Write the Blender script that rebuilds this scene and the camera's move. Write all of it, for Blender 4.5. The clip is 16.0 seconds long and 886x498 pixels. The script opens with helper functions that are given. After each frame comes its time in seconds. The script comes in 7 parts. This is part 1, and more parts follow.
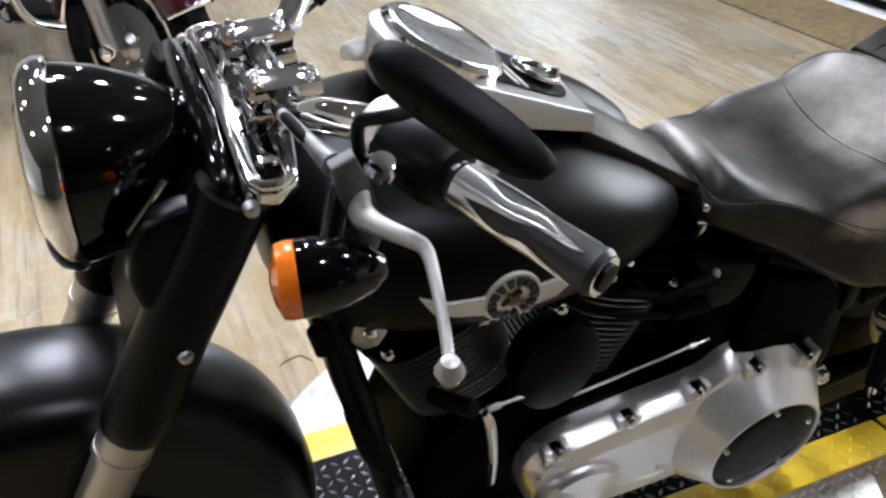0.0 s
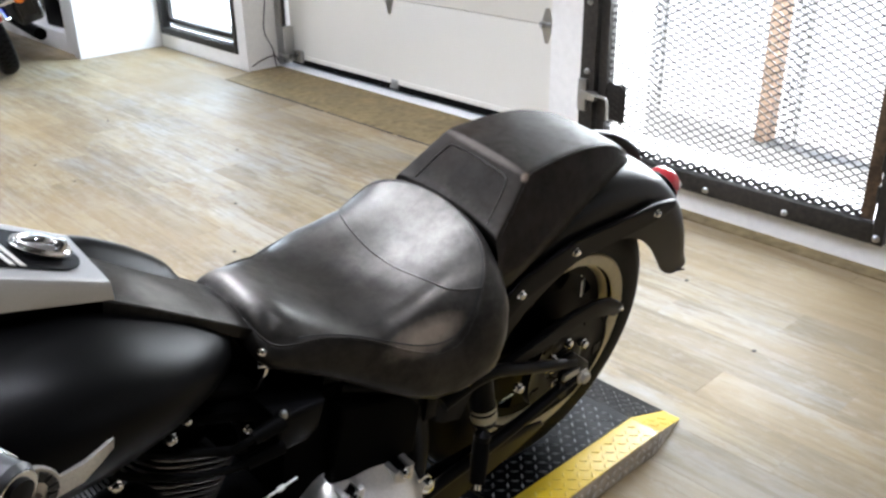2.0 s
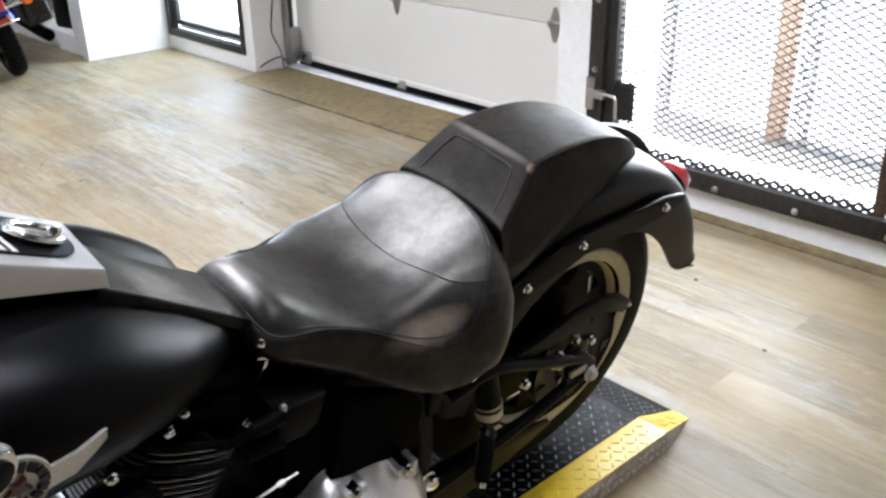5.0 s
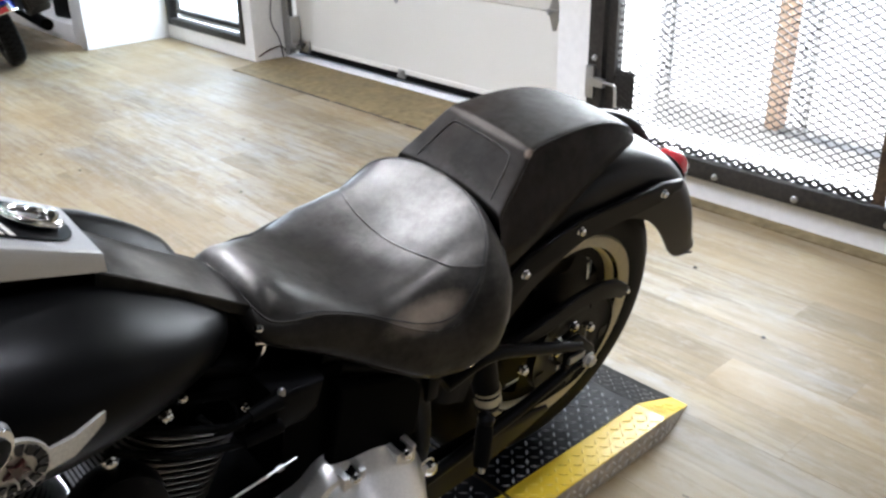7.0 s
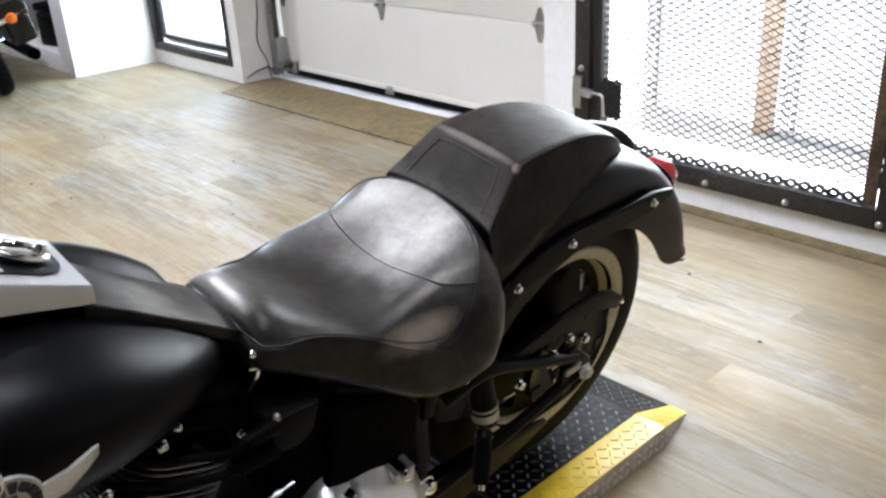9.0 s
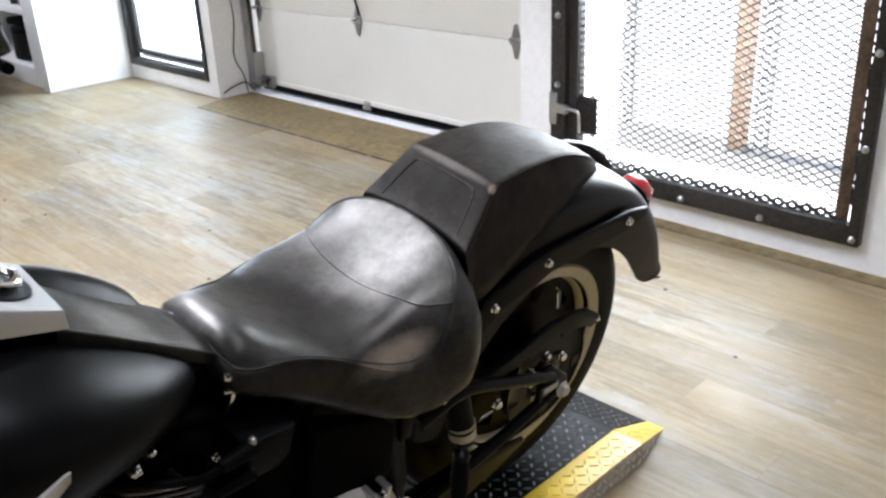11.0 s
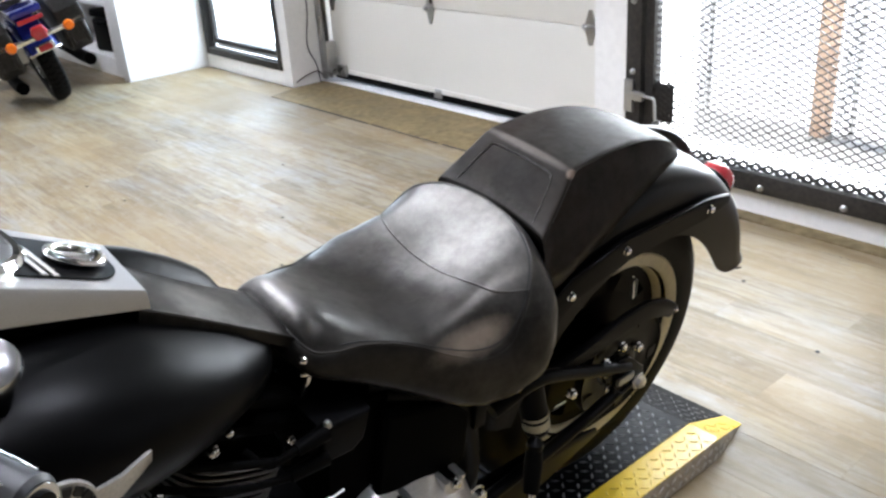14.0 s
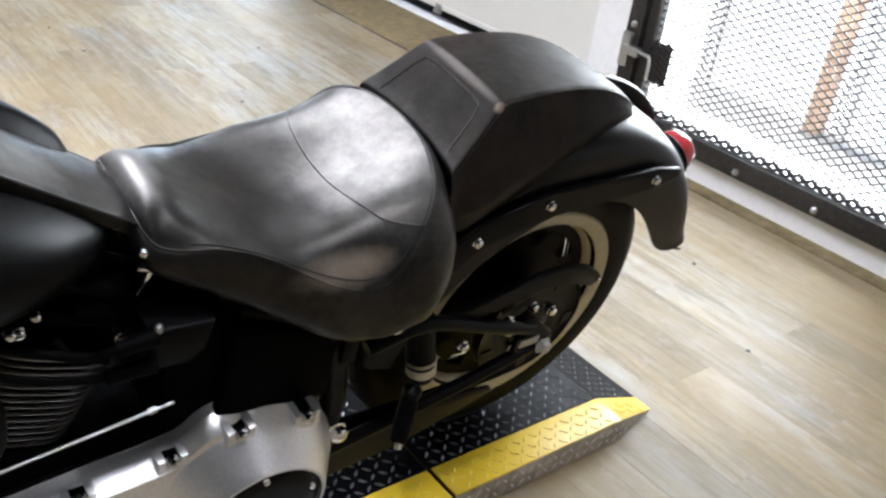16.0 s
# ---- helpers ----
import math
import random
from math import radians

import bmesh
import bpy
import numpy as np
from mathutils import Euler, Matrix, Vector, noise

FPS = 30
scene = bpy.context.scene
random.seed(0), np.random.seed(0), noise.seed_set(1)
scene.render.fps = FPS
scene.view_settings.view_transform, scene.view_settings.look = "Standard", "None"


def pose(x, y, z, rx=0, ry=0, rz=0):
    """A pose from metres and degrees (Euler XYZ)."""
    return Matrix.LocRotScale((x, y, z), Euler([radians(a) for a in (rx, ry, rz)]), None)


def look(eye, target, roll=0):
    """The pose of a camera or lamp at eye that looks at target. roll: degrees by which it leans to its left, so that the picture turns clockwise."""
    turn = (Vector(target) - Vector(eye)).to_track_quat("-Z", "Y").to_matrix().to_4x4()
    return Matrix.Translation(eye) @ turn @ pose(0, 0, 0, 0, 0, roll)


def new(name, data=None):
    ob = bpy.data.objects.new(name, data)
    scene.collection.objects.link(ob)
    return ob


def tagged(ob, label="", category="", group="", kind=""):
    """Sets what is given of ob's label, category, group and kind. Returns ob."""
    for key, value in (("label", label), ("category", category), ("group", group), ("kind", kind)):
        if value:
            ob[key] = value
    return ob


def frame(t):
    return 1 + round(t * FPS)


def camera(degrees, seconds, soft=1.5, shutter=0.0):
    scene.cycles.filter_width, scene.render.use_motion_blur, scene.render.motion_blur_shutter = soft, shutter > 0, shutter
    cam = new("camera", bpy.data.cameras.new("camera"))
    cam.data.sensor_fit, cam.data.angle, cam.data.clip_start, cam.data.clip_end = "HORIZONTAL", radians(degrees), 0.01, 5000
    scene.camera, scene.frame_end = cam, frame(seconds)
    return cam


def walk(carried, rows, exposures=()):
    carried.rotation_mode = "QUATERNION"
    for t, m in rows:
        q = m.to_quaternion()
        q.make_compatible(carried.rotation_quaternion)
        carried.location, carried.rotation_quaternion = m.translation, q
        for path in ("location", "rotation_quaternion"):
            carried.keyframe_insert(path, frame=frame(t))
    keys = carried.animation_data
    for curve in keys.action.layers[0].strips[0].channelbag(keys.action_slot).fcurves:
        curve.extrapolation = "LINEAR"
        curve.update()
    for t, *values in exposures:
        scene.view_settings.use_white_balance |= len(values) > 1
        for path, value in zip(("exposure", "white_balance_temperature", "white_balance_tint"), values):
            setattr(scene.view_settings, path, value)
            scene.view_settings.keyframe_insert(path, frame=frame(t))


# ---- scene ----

import functools

# ---------------------------------------------------------------- camera
cam = camera(52.5, 16.0, soft=2.6)
PATH = [
    (0, (-1.405, -1.039, 1.287), (-0.778, 0.553, 0.251), -2.4),
    (0.3, (-1.368, -1.05, 1.296), (-0.597, 0.502, 0.297), -1.5),
    (0.5, (-1.347, -1.057, 1.297), (-0.49, 0.47, 0.33), -1.5),
    (0.6, (-1.338, -1.061, 1.301), (-0.447, 0.454, 0.346), -1.4),
    (0.9, (-1.305, -1.072, 1.307), (-0.303, 0.395, 0.388), -1.3),
    (1, (-1.295, -1.068, 1.304), (-0.234, 0.38, 0.422), -1.0),
    (1.2, (-1.269, -1.094, 1.315), (-0.139, 0.331, 0.482), -0.7),
    (1.5, (-1.243, -1.111, 1.317), (-0.017, 0.236, 0.491), -1.1),
    (2, (-1.228, -1.12, 1.324), (0.01, 0.211, 0.491), -0.8),
    (2.5, (-1.219, -1.111, 1.306), (-0.008, 0.232, 0.453), -1.1),
    (3, (-1.22, -1.112, 1.293), (-0.008, 0.24, 0.453), -0.2),
    (5.5, (-1.211, -1.115, 1.297), (0.018, 0.231, 0.473), -1.1),
    (6, (-1.21, -1.118, 1.294), (0.009, 0.229, 0.459), -1.3),
    (6.5, (-1.212, -1.119, 1.293), (0.009, 0.223, 0.451), -1.2),
    (7, (-1.213, -1.119, 1.29), (0.007, 0.223, 0.447), -1.1),
    (7.5, (-1.218, -1.117, 1.297), (-0.022, 0.263, 0.48), -2.1),
    (8, (-1.216, -1.112, 1.296), (-0.007, 0.26, 0.487), -2.5),
    (8.5, (-1.21, -1.121, 1.294), (0.014, 0.233, 0.477), -2.9),
    (11, (-1.201, -1.121, 1.306), (0.079, 0.196, 0.514), -2.6),
    (11.5, (-1.212, -1.129, 1.299), (0.077, 0.185, 0.516), -2.8),
    (12, (-1.21, -1.139, 1.301), (0.079, 0.166, 0.503), -2.2),
    (12.5, (-1.204, -1.134, 1.299), (0.067, 0.175, 0.479), -2.8),
    (13, (-1.205, -1.129, 1.295), (0.061, 0.182, 0.473), -2.0),
    (13.5, (-1.207, -1.102, 1.289), (-0.009, 0.267, 0.458), -2.2),
    (14, (-1.201, -1.102, 1.293), (-0.037, 0.312, 0.489), -3.9),
    (14.5, (-1.214, -1.109, 1.299), (-0.012, 0.285, 0.517), -2.0),
    (15, (-1.224, -1.103, 1.308), (0.024, 0.255, 0.534), -2.3),
    (15.2, (-1.247, -1.091, 1.289), (-0.021, 0.219, 0.406), -3.6),
    (15.4, (-1.247, -1.097, 1.263), (-0.052, 0.165, 0.274), -2.0),
    (15.5, (-1.227, -1.093, 1.241), (-0.037, 0.139, 0.21), -0.3),
    (15.6, (-1.193, -1.088, 1.227), (0.003, 0.119, 0.172), 1.7),
    (15.8, (-1.099, -1.069, 1.225), (0.098, 0.2, 0.247), 5.2),
    (16, (-1.026, -1.078, 1.239), (0.126, 0.25, 0.286), 8.3),
]
walk(cam, [(t, look(eye, target, roll)) for t, eye, target, roll in PATH], [(0.0, 1.36, 6270, 10), (15.0, 1.38, 6220, 10), (15.5, 1.22, 6700, 12), (16.0, 1.36, 6220, 10)])

# ---------------------------------------------------------------- world and light
world = bpy.data.worlds.new("world")
scene.world = world
world.use_nodes = True
wn, wl = world.node_tree.nodes, world.node_tree.links
sky = wn.new("ShaderNodeTexSky")
sky.sky_type = "NISHITA"
sky.sun_disc = False
sky.sun_elevation, sky.sun_rotation = radians(38), radians(150)
wl.new(sky.outputs["Color"], wn["Background"].inputs["Color"])
wn["Background"].inputs["Strength"].default_value = 0.12


def lamp(name, kind, m, power, colour, size=0.1, size_y=None, spread=112):
    data = bpy.data.lights.new(name, kind)
    data.energy, data.color = power, colour
    if kind == "AREA":
        data.shape = "RECTANGLE"
        data.size, data.size_y = size, size_y or size
    elif kind == "SPOT":
        data.shadow_soft_size = size
        data.spot_size, data.spot_blend = radians(spread), 0.5
    ob = new(name, data)
    ob.matrix_world = m
    return ob


sun = bpy.data.lights.new("sun", "SUN")
sun.energy, sun.angle, sun.color = 3.8, radians(0.6), (1.0, 0.95, 0.88)
new("sun", sun).matrix_world = look((0, 0, 0), (0.0, -0.8, -0.75))
# daylight that comes in by the mesh gate, the low window and the gap under the door
lamp("gate_daylight", "AREA", look((2.03, 0.49, 1.42), (0.0, 0.49, 0.85)), 78, (0.92, 0.965, 1.0), 1.15, 1.5)
lamp("window_daylight", "AREA", look((1.80, 4.41, 1.0), (0.0, 4.3, 0.6)), 29, (0.72, 0.86, 1.0), 0.95, 1.7)
# spots inferred from reflections; some added to brighten seat, cover and shelves
# (x, y, watts)
CEILING_LAMPS = [(-1.02, 1.72, 62), (-1.15, 1.3, 44), (-0.42, 1.5, 58), (0.3, 2.1, 18), (0.6, 3.2, 28), (0.2, 0.8, 13), (0.0, -0.75, 38), (0.75, -3.4, 66), (-0.9, -1.3, 17), (-1.9, 0.95, 30), (-3.3, 0.7, 60),
                 (-3.6, 2.0, 22), (-2.2, 2.8, 22), (-3.4, -1.0, 24), (-4.6, 0.4, 120), (-4.4, 1.2, 120), (-2.8, 4.6, 55), (-0.5, 5.5, 80)]
for lx, ly, watts in CEILING_LAMPS:
    lamp("ceiling_lamp_light", "SPOT", pose(lx, ly, 2.91), watts, (0.945, 0.97, 1.10), 0.06, spread=158 if ly > 4 else 112)


# ---------------------------------------------------------------- materials
def mat(name, colour, rough=0.5, metal=0.0, vary=0.0, grain=60.0, bump=0.0, coat=0.0, rough_vary=0.0, second=None, patch=4.0, spec=0.5, per_piece=0.0):
    """A principled material with fine grain and broad patches."""
    m = bpy.data.materials.new(name)
    m.use_nodes = True
    n, l = m.node_tree.nodes, m.node_tree.links
    b = n["Principled BSDF"]
    b.inputs["Roughness"].default_value, b.inputs["Metallic"].default_value = rough, metal
    b.inputs["Coat Weight"].default_value = coat
    b.inputs["Coat Roughness"].default_value = 0.05
    b.inputs["Specular IOR Level"].default_value = spec
    b.inputs["Base Color"].default_value = (*colour, 1)
    co = n.new("ShaderNodeTexCoord")
    fine, broad = n.new("ShaderNodeTexNoise"), n.new("ShaderNodeTexNoise")
    fine.inputs["Scale"].default_value, broad.inputs["Scale"].default_value = grain, patch
    fine.inputs["Detail"].default_value = broad.inputs["Detail"].default_value = 6
    l.new(co.outputs["Object"], fine.inputs["Vector"])
    l.new(co.outputs["Object"], broad.inputs["Vector"])
    if vary or second:
        mix = n.new("ShaderNodeMix")
        mix.data_type = "RGBA"
        mix.inputs["A"].default_value = (*[c * (1 - vary) for c in colour], 1)
        mix.inputs["B"].default_value = (*(second or [min(1, c * (1 + vary)) for c in colour]), 1)
        add = n.new("ShaderNodeMath")
        add.operation = "MULTIPLY_ADD"
        l.new(fine.outputs["Fac"], add.inputs[0])
        add.inputs[1].default_value = 0.5
        half = n.new("ShaderNodeMath")
        half.operation = "MULTIPLY"
        half.inputs[1].default_value = 0.5
        l.new(broad.outputs["Fac"], half.inputs[0])
        l.new(half.outputs[0], add.inputs[2])
        ramp = n.new("ShaderNodeMapRange")
        ramp.inputs["From Min"].default_value, ramp.inputs["From Max"].default_value = 0.36, 0.64
        l.new(add.outputs[0], ramp.inputs["Value"])
        l.new(ramp.outputs["Result"], mix.inputs["Factor"])
        out = mix.outputs["Result"]
        if per_piece:
            info = n.new("ShaderNodeObjectInfo")
            hsv = n.new("ShaderNodeHueSaturation")
            mr = n.new("ShaderNodeMapRange")
            mr.inputs["To Min"].default_value, mr.inputs["To Max"].default_value = 1 - per_piece, 1 + per_piece
            l.new(info.outputs["Random"], mr.inputs["Value"])
            l.new(mr.outputs["Result"], hsv.inputs["Value"])
            l.new(out, hsv.inputs["Color"])
            out = hsv.outputs["Color"]
        l.new(out, b.inputs["Base Color"])
    if rough_vary:
        mr = n.new("ShaderNodeMapRange")
        mr.inputs["From Min"].default_value, mr.inputs["From Max"].default_value = 0.3, 0.7
        mr.inputs["To Min"].default_value, mr.inputs["To Max"].default_value = rough - rough_vary, rough + rough_vary
        l.new(broad.outputs["Fac"], mr.inputs["Value"])
        l.new(mr.outputs["Result"], b.inputs["Roughness"])
    if bump:
        bp = n.new("ShaderNodeBump")
        bp.inputs["Strength"].default_value, bp.inputs["Distance"].default_value = 0.6, bump
        l.new(fine.outputs["Fac"], bp.inputs["Height"])
        l.new(bp.outputs["Normal"], b.inputs["Normal"])
    return m


def plank_material():
    """Whitewashed, sanded oak: streaks along each board, pale wash, dark scuffs."""
    m = bpy.data.materials.new("plank_floor")
    m.use_nodes = True
    n, l = m.node_tree.nodes, m.node_tree.links
    b = n["Principled BSDF"]
    co, info = n.new("ShaderNodeTexCoord"), n.new("ShaderNodeObjectInfo")
    geo = n.new("ShaderNodeNewGeometry")
    shift = n.new("ShaderNodeVectorMath")
    shift.operation = "MULTIPLY_ADD"
    l.new(info.outputs["Random"], shift.inputs[0])
    shift.inputs[1].default_value = (37, 91, 13)
    l.new(geo.outputs["Position"], shift.inputs[2])

    def noise_of(scale, detail, rough=0.6, vec=None):
        mp = n.new("ShaderNodeMapping")
        mp.inputs["Scale"].default_value = scale
        l.new(vec or shift.outputs[0], mp.inputs["Vector"])
        t = n.new("ShaderNodeTexNoise")
        t.inputs["Scale"].default_value, t.inputs["Detail"].default_value, t.inputs["Roughness"].default_value = 1.0, detail, rough
        l.new(mp.outputs["Vector"], t.inputs["Vector"])
        return t.outputs["Fac"]

    def span(v, a, c, lo=0.0, hi=1.0):
        mr = n.new("ShaderNodeMapRange")
        for key, val in (("From Min", a), ("From Max", c), ("To Min", lo), ("To Max", hi)):
            mr.inputs[key].default_value = val
        l.new(v, mr.inputs["Value"])
        return mr.outputs["Result"]

    def blend(f, a, c, mode="MIX"):
        mx = n.new("ShaderNodeMix")
        mx.data_type, mx.blend_type = "RGBA", mode
        l.new(f, mx.inputs["Factor"])
        for key, val in (("A", a), ("B", c)):
            if isinstance(val, tuple):
                mx.inputs[key].default_value = (*val, 1)
            else:
                l.new(val, mx.inputs[key])
        return mx.outputs["Result"]

    tan, pale, brown, grey = (0.262, 0.206, 0.110), (0.305, 0.266, 0.184), (0.145, 0.105, 0.057), (0.248, 0.238, 0.212)
    at = geo.outputs["Position"]
    c = blend(span(noise_of((4.5, 2.2, 1), 5, 0.62, at), 0.40, 0.60), tan, pale)
    c = blend(span(noise_of((3.6, 2.0, 1), 6, 0.66, at), 0.44, 0.60, 0, 0.88), c, grey)
    c = blend(span(noise_of((13, 2.2, 1), 5, 0.62), 0.49, 0.64, 0, 0.82), c, brown)
    c = blend(span(noise_of((70, 4.0, 1), 5, 0.65), 0.52, 0.72, 0, 0.28), c, brown)
    c = blend(span(noise_of((9, 1.6, 1), 6, 0.70), 0.44, 0.58, 0, 0.75), c, (0.200, 0.146, 0.070))
    c = blend(span(noise_of((48, 2.6, 1), 6, 0.7), 0.50, 0.63, 0, 0.68), c, (0.105, 0.074, 0.040))
    c = blend(span(noise_of((26, 14, 1), 7, 0.74, at), 0.50, 0.66, 0, 0.42), c, (0.340, 0.322, 0.280))
    c = blend(span(noise_of((1.1, 0.8, 1), 3, 0.6, at), 0.42, 0.64, 0, 0.70), c, (0.232, 0.166, 0.078))
    c = blend(span(noise_of((46, 38, 1), 5, 0.7, at), 0.66, 0.76, 0, 0.40), c, (0.12, 0.10, 0.07))
    hs = n.new("ShaderNodeHueSaturation")
    l.new(span(info.outputs["Random"], 0, 1, 0.84, 1.12), hs.inputs["Value"])
    l.new(c, hs.inputs["Color"])
    l.new(hs.outputs["Color"], b.inputs["Base Color"])
    l.new(span(noise_of((2.5, 2.5, 1), 4, 0.6, geo.outputs["Position"]), 0.3, 0.7, 0.44, 0.62), b.inputs["Roughness"])
    b.inputs["Specular IOR Level"].default_value = 0.42
    bp = n.new("ShaderNodeBump")
    bp.inputs["Strength"].default_value, bp.inputs["Distance"].default_value = 0.35, 0.0012
    l.new(noise_of((90, 5, 1), 4), bp.inputs["Height"])
    l.new(bp.outputs["Normal"], b.inputs["Normal"])
    return m


# sheen of panel, bolster and nose painted as pale colour; ridge and strap rubbed
SHEEN_AND_WEAR = [((-0.385, 0.0, 0.71), (0.090, 0.175, 0.085), (0.072, 0.070, 0.066), 0.8), ((-0.478, -0.156, 0.652), (0.072, 0.020, 0.030), (0.36, 0.285, 0.215), 0.55),
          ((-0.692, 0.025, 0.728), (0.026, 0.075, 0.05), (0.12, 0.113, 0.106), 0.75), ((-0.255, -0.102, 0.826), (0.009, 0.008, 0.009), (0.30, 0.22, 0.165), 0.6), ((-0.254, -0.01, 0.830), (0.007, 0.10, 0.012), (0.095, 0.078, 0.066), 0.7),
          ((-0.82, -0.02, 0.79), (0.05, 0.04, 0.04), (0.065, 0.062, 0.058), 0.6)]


def leather_material(name="black_leather", col=(0.0110, 0.0108, 0.0098), worn=(0.019, 0.0158, 0.0130), gloss=0.28, rough=(0.29, 0.43)):
    """Black upholstery leather: pebbled, with brown and greyish rubbed patches, pale sheen painted in, and uneven
    gloss.
    """
    m = bpy.data.materials.new(name)
    m.use_nodes = True
    n, l = m.node_tree.nodes, m.node_tree.links
    b = n["Principled BSDF"]
    co = n.new("ShaderNodeTexCoord")

    def noise_of(scale, detail, rough=0.6):
        t = n.new("ShaderNodeTexNoise")
        t.inputs["Scale"].default_value, t.inputs["Detail"].default_value, t.inputs["Roughness"].default_value = scale, detail, rough
        l.new(co.outputs["Object"], t.inputs["Vector"])
        return t.outputs["Fac"]

    def span(v, a, c, lo, hi):
        mr = n.new("ShaderNodeMapRange")
        for key, val in (("From Min", a), ("From Max", c), ("To Min", lo), ("To Max", hi)):
            mr.inputs[key].default_value = val
        l.new(v, mr.inputs["Value"])
        return mr.outputs["Result"]

    out, polish = None, None
    for scale, lo, hi, amount, tint in ((11, 0.40, 0.70, 0.8, worn), (30, 0.42, 0.72, 0.50, (0.018, 0.0163, 0.0148)), (160, 0.5, 0.75, 0.3, (0.016, 0.014, 0.0125))):
        mx = n.new("ShaderNodeMix")
        mx.data_type = "RGBA"
        l.new(span(noise_of(scale, 5), lo, hi, 0.0, amount), mx.inputs["Factor"])
        if out is None:
            mx.inputs["A"].default_value = (*col, 1)
        else:
            l.new(out, mx.inputs["A"])
        mx.inputs["B"].default_value = (*tint, 1)
        out = mx.outputs["Result"]
    # painted sheen and rubbed zones: (centre, half sizes, colour, how much)
    for centre, half, tint, amount in SHEEN_AND_WEAR:
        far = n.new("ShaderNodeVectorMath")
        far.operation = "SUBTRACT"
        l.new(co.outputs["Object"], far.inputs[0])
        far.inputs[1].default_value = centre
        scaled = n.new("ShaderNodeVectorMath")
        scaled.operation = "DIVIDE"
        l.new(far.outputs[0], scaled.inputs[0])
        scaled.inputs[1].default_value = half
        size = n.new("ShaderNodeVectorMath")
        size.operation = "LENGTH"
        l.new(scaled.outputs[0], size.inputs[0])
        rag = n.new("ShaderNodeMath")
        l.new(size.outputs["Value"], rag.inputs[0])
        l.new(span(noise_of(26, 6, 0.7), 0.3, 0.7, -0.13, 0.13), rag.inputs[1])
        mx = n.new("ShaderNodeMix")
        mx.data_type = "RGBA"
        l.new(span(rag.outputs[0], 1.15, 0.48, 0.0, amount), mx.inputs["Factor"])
        zone_gloss = n.new("ShaderNodeMath")
        zone_gloss.operation = "MAXIMUM"
        l.new(span(rag.outputs[0], 1.3, 0.5, 0.0, 1.0), zone_gloss.inputs[0])
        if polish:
            l.new(polish, zone_gloss.inputs[1])
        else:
            zone_gloss.inputs[1].default_value = 0.0
        polish = zone_gloss.outputs[0]
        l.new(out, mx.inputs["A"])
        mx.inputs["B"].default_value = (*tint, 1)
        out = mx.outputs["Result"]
    l.new(out, b.inputs["Base Color"])
    add = n.new("ShaderNodeMath")
    l.new(span(noise_of(14, 5, 0.65), 0.32, 0.68, *rough), add.inputs[0])
    l.new(span(noise_of(75, 5, 0.7), 0.3, 0.7, -0.025, 0.025), add.inputs[1])
    even = n.new("ShaderNodeMath")
    even.operation = "MULTIPLY_ADD"
    l.new(polish, even.inputs[0])
    even.inputs[1].default_value = 0.07
    l.new(add.outputs[0], even.inputs[2])
    l.new(even.outputs[0], b.inputs["Roughness"])
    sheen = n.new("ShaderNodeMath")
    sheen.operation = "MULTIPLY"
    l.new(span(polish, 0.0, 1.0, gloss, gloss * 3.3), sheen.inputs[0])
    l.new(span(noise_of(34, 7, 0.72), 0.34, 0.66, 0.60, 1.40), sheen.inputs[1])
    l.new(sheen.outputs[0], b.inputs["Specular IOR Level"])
    b.inputs["Specular Tint"].default_value = (1.0, 0.94, 0.83, 1)
    mix = n.new("ShaderNodeMath")
    mix.operation = "MULTIPLY_ADD"
    l.new(noise_of(40, 4), mix.inputs[0])
    mix.inputs[1].default_value = 2.5
    l.new(noise_of(420, 3), mix.inputs[2])
    bp = n.new("ShaderNodeBump")
    bp.inputs["Strength"].default_value, bp.inputs["Distance"].default_value = 0.5, 0.0004
    l.new(mix.outputs[0], bp.inputs["Height"])
    l.new(bp.outputs["Normal"], b.inputs["Normal"])
    return m


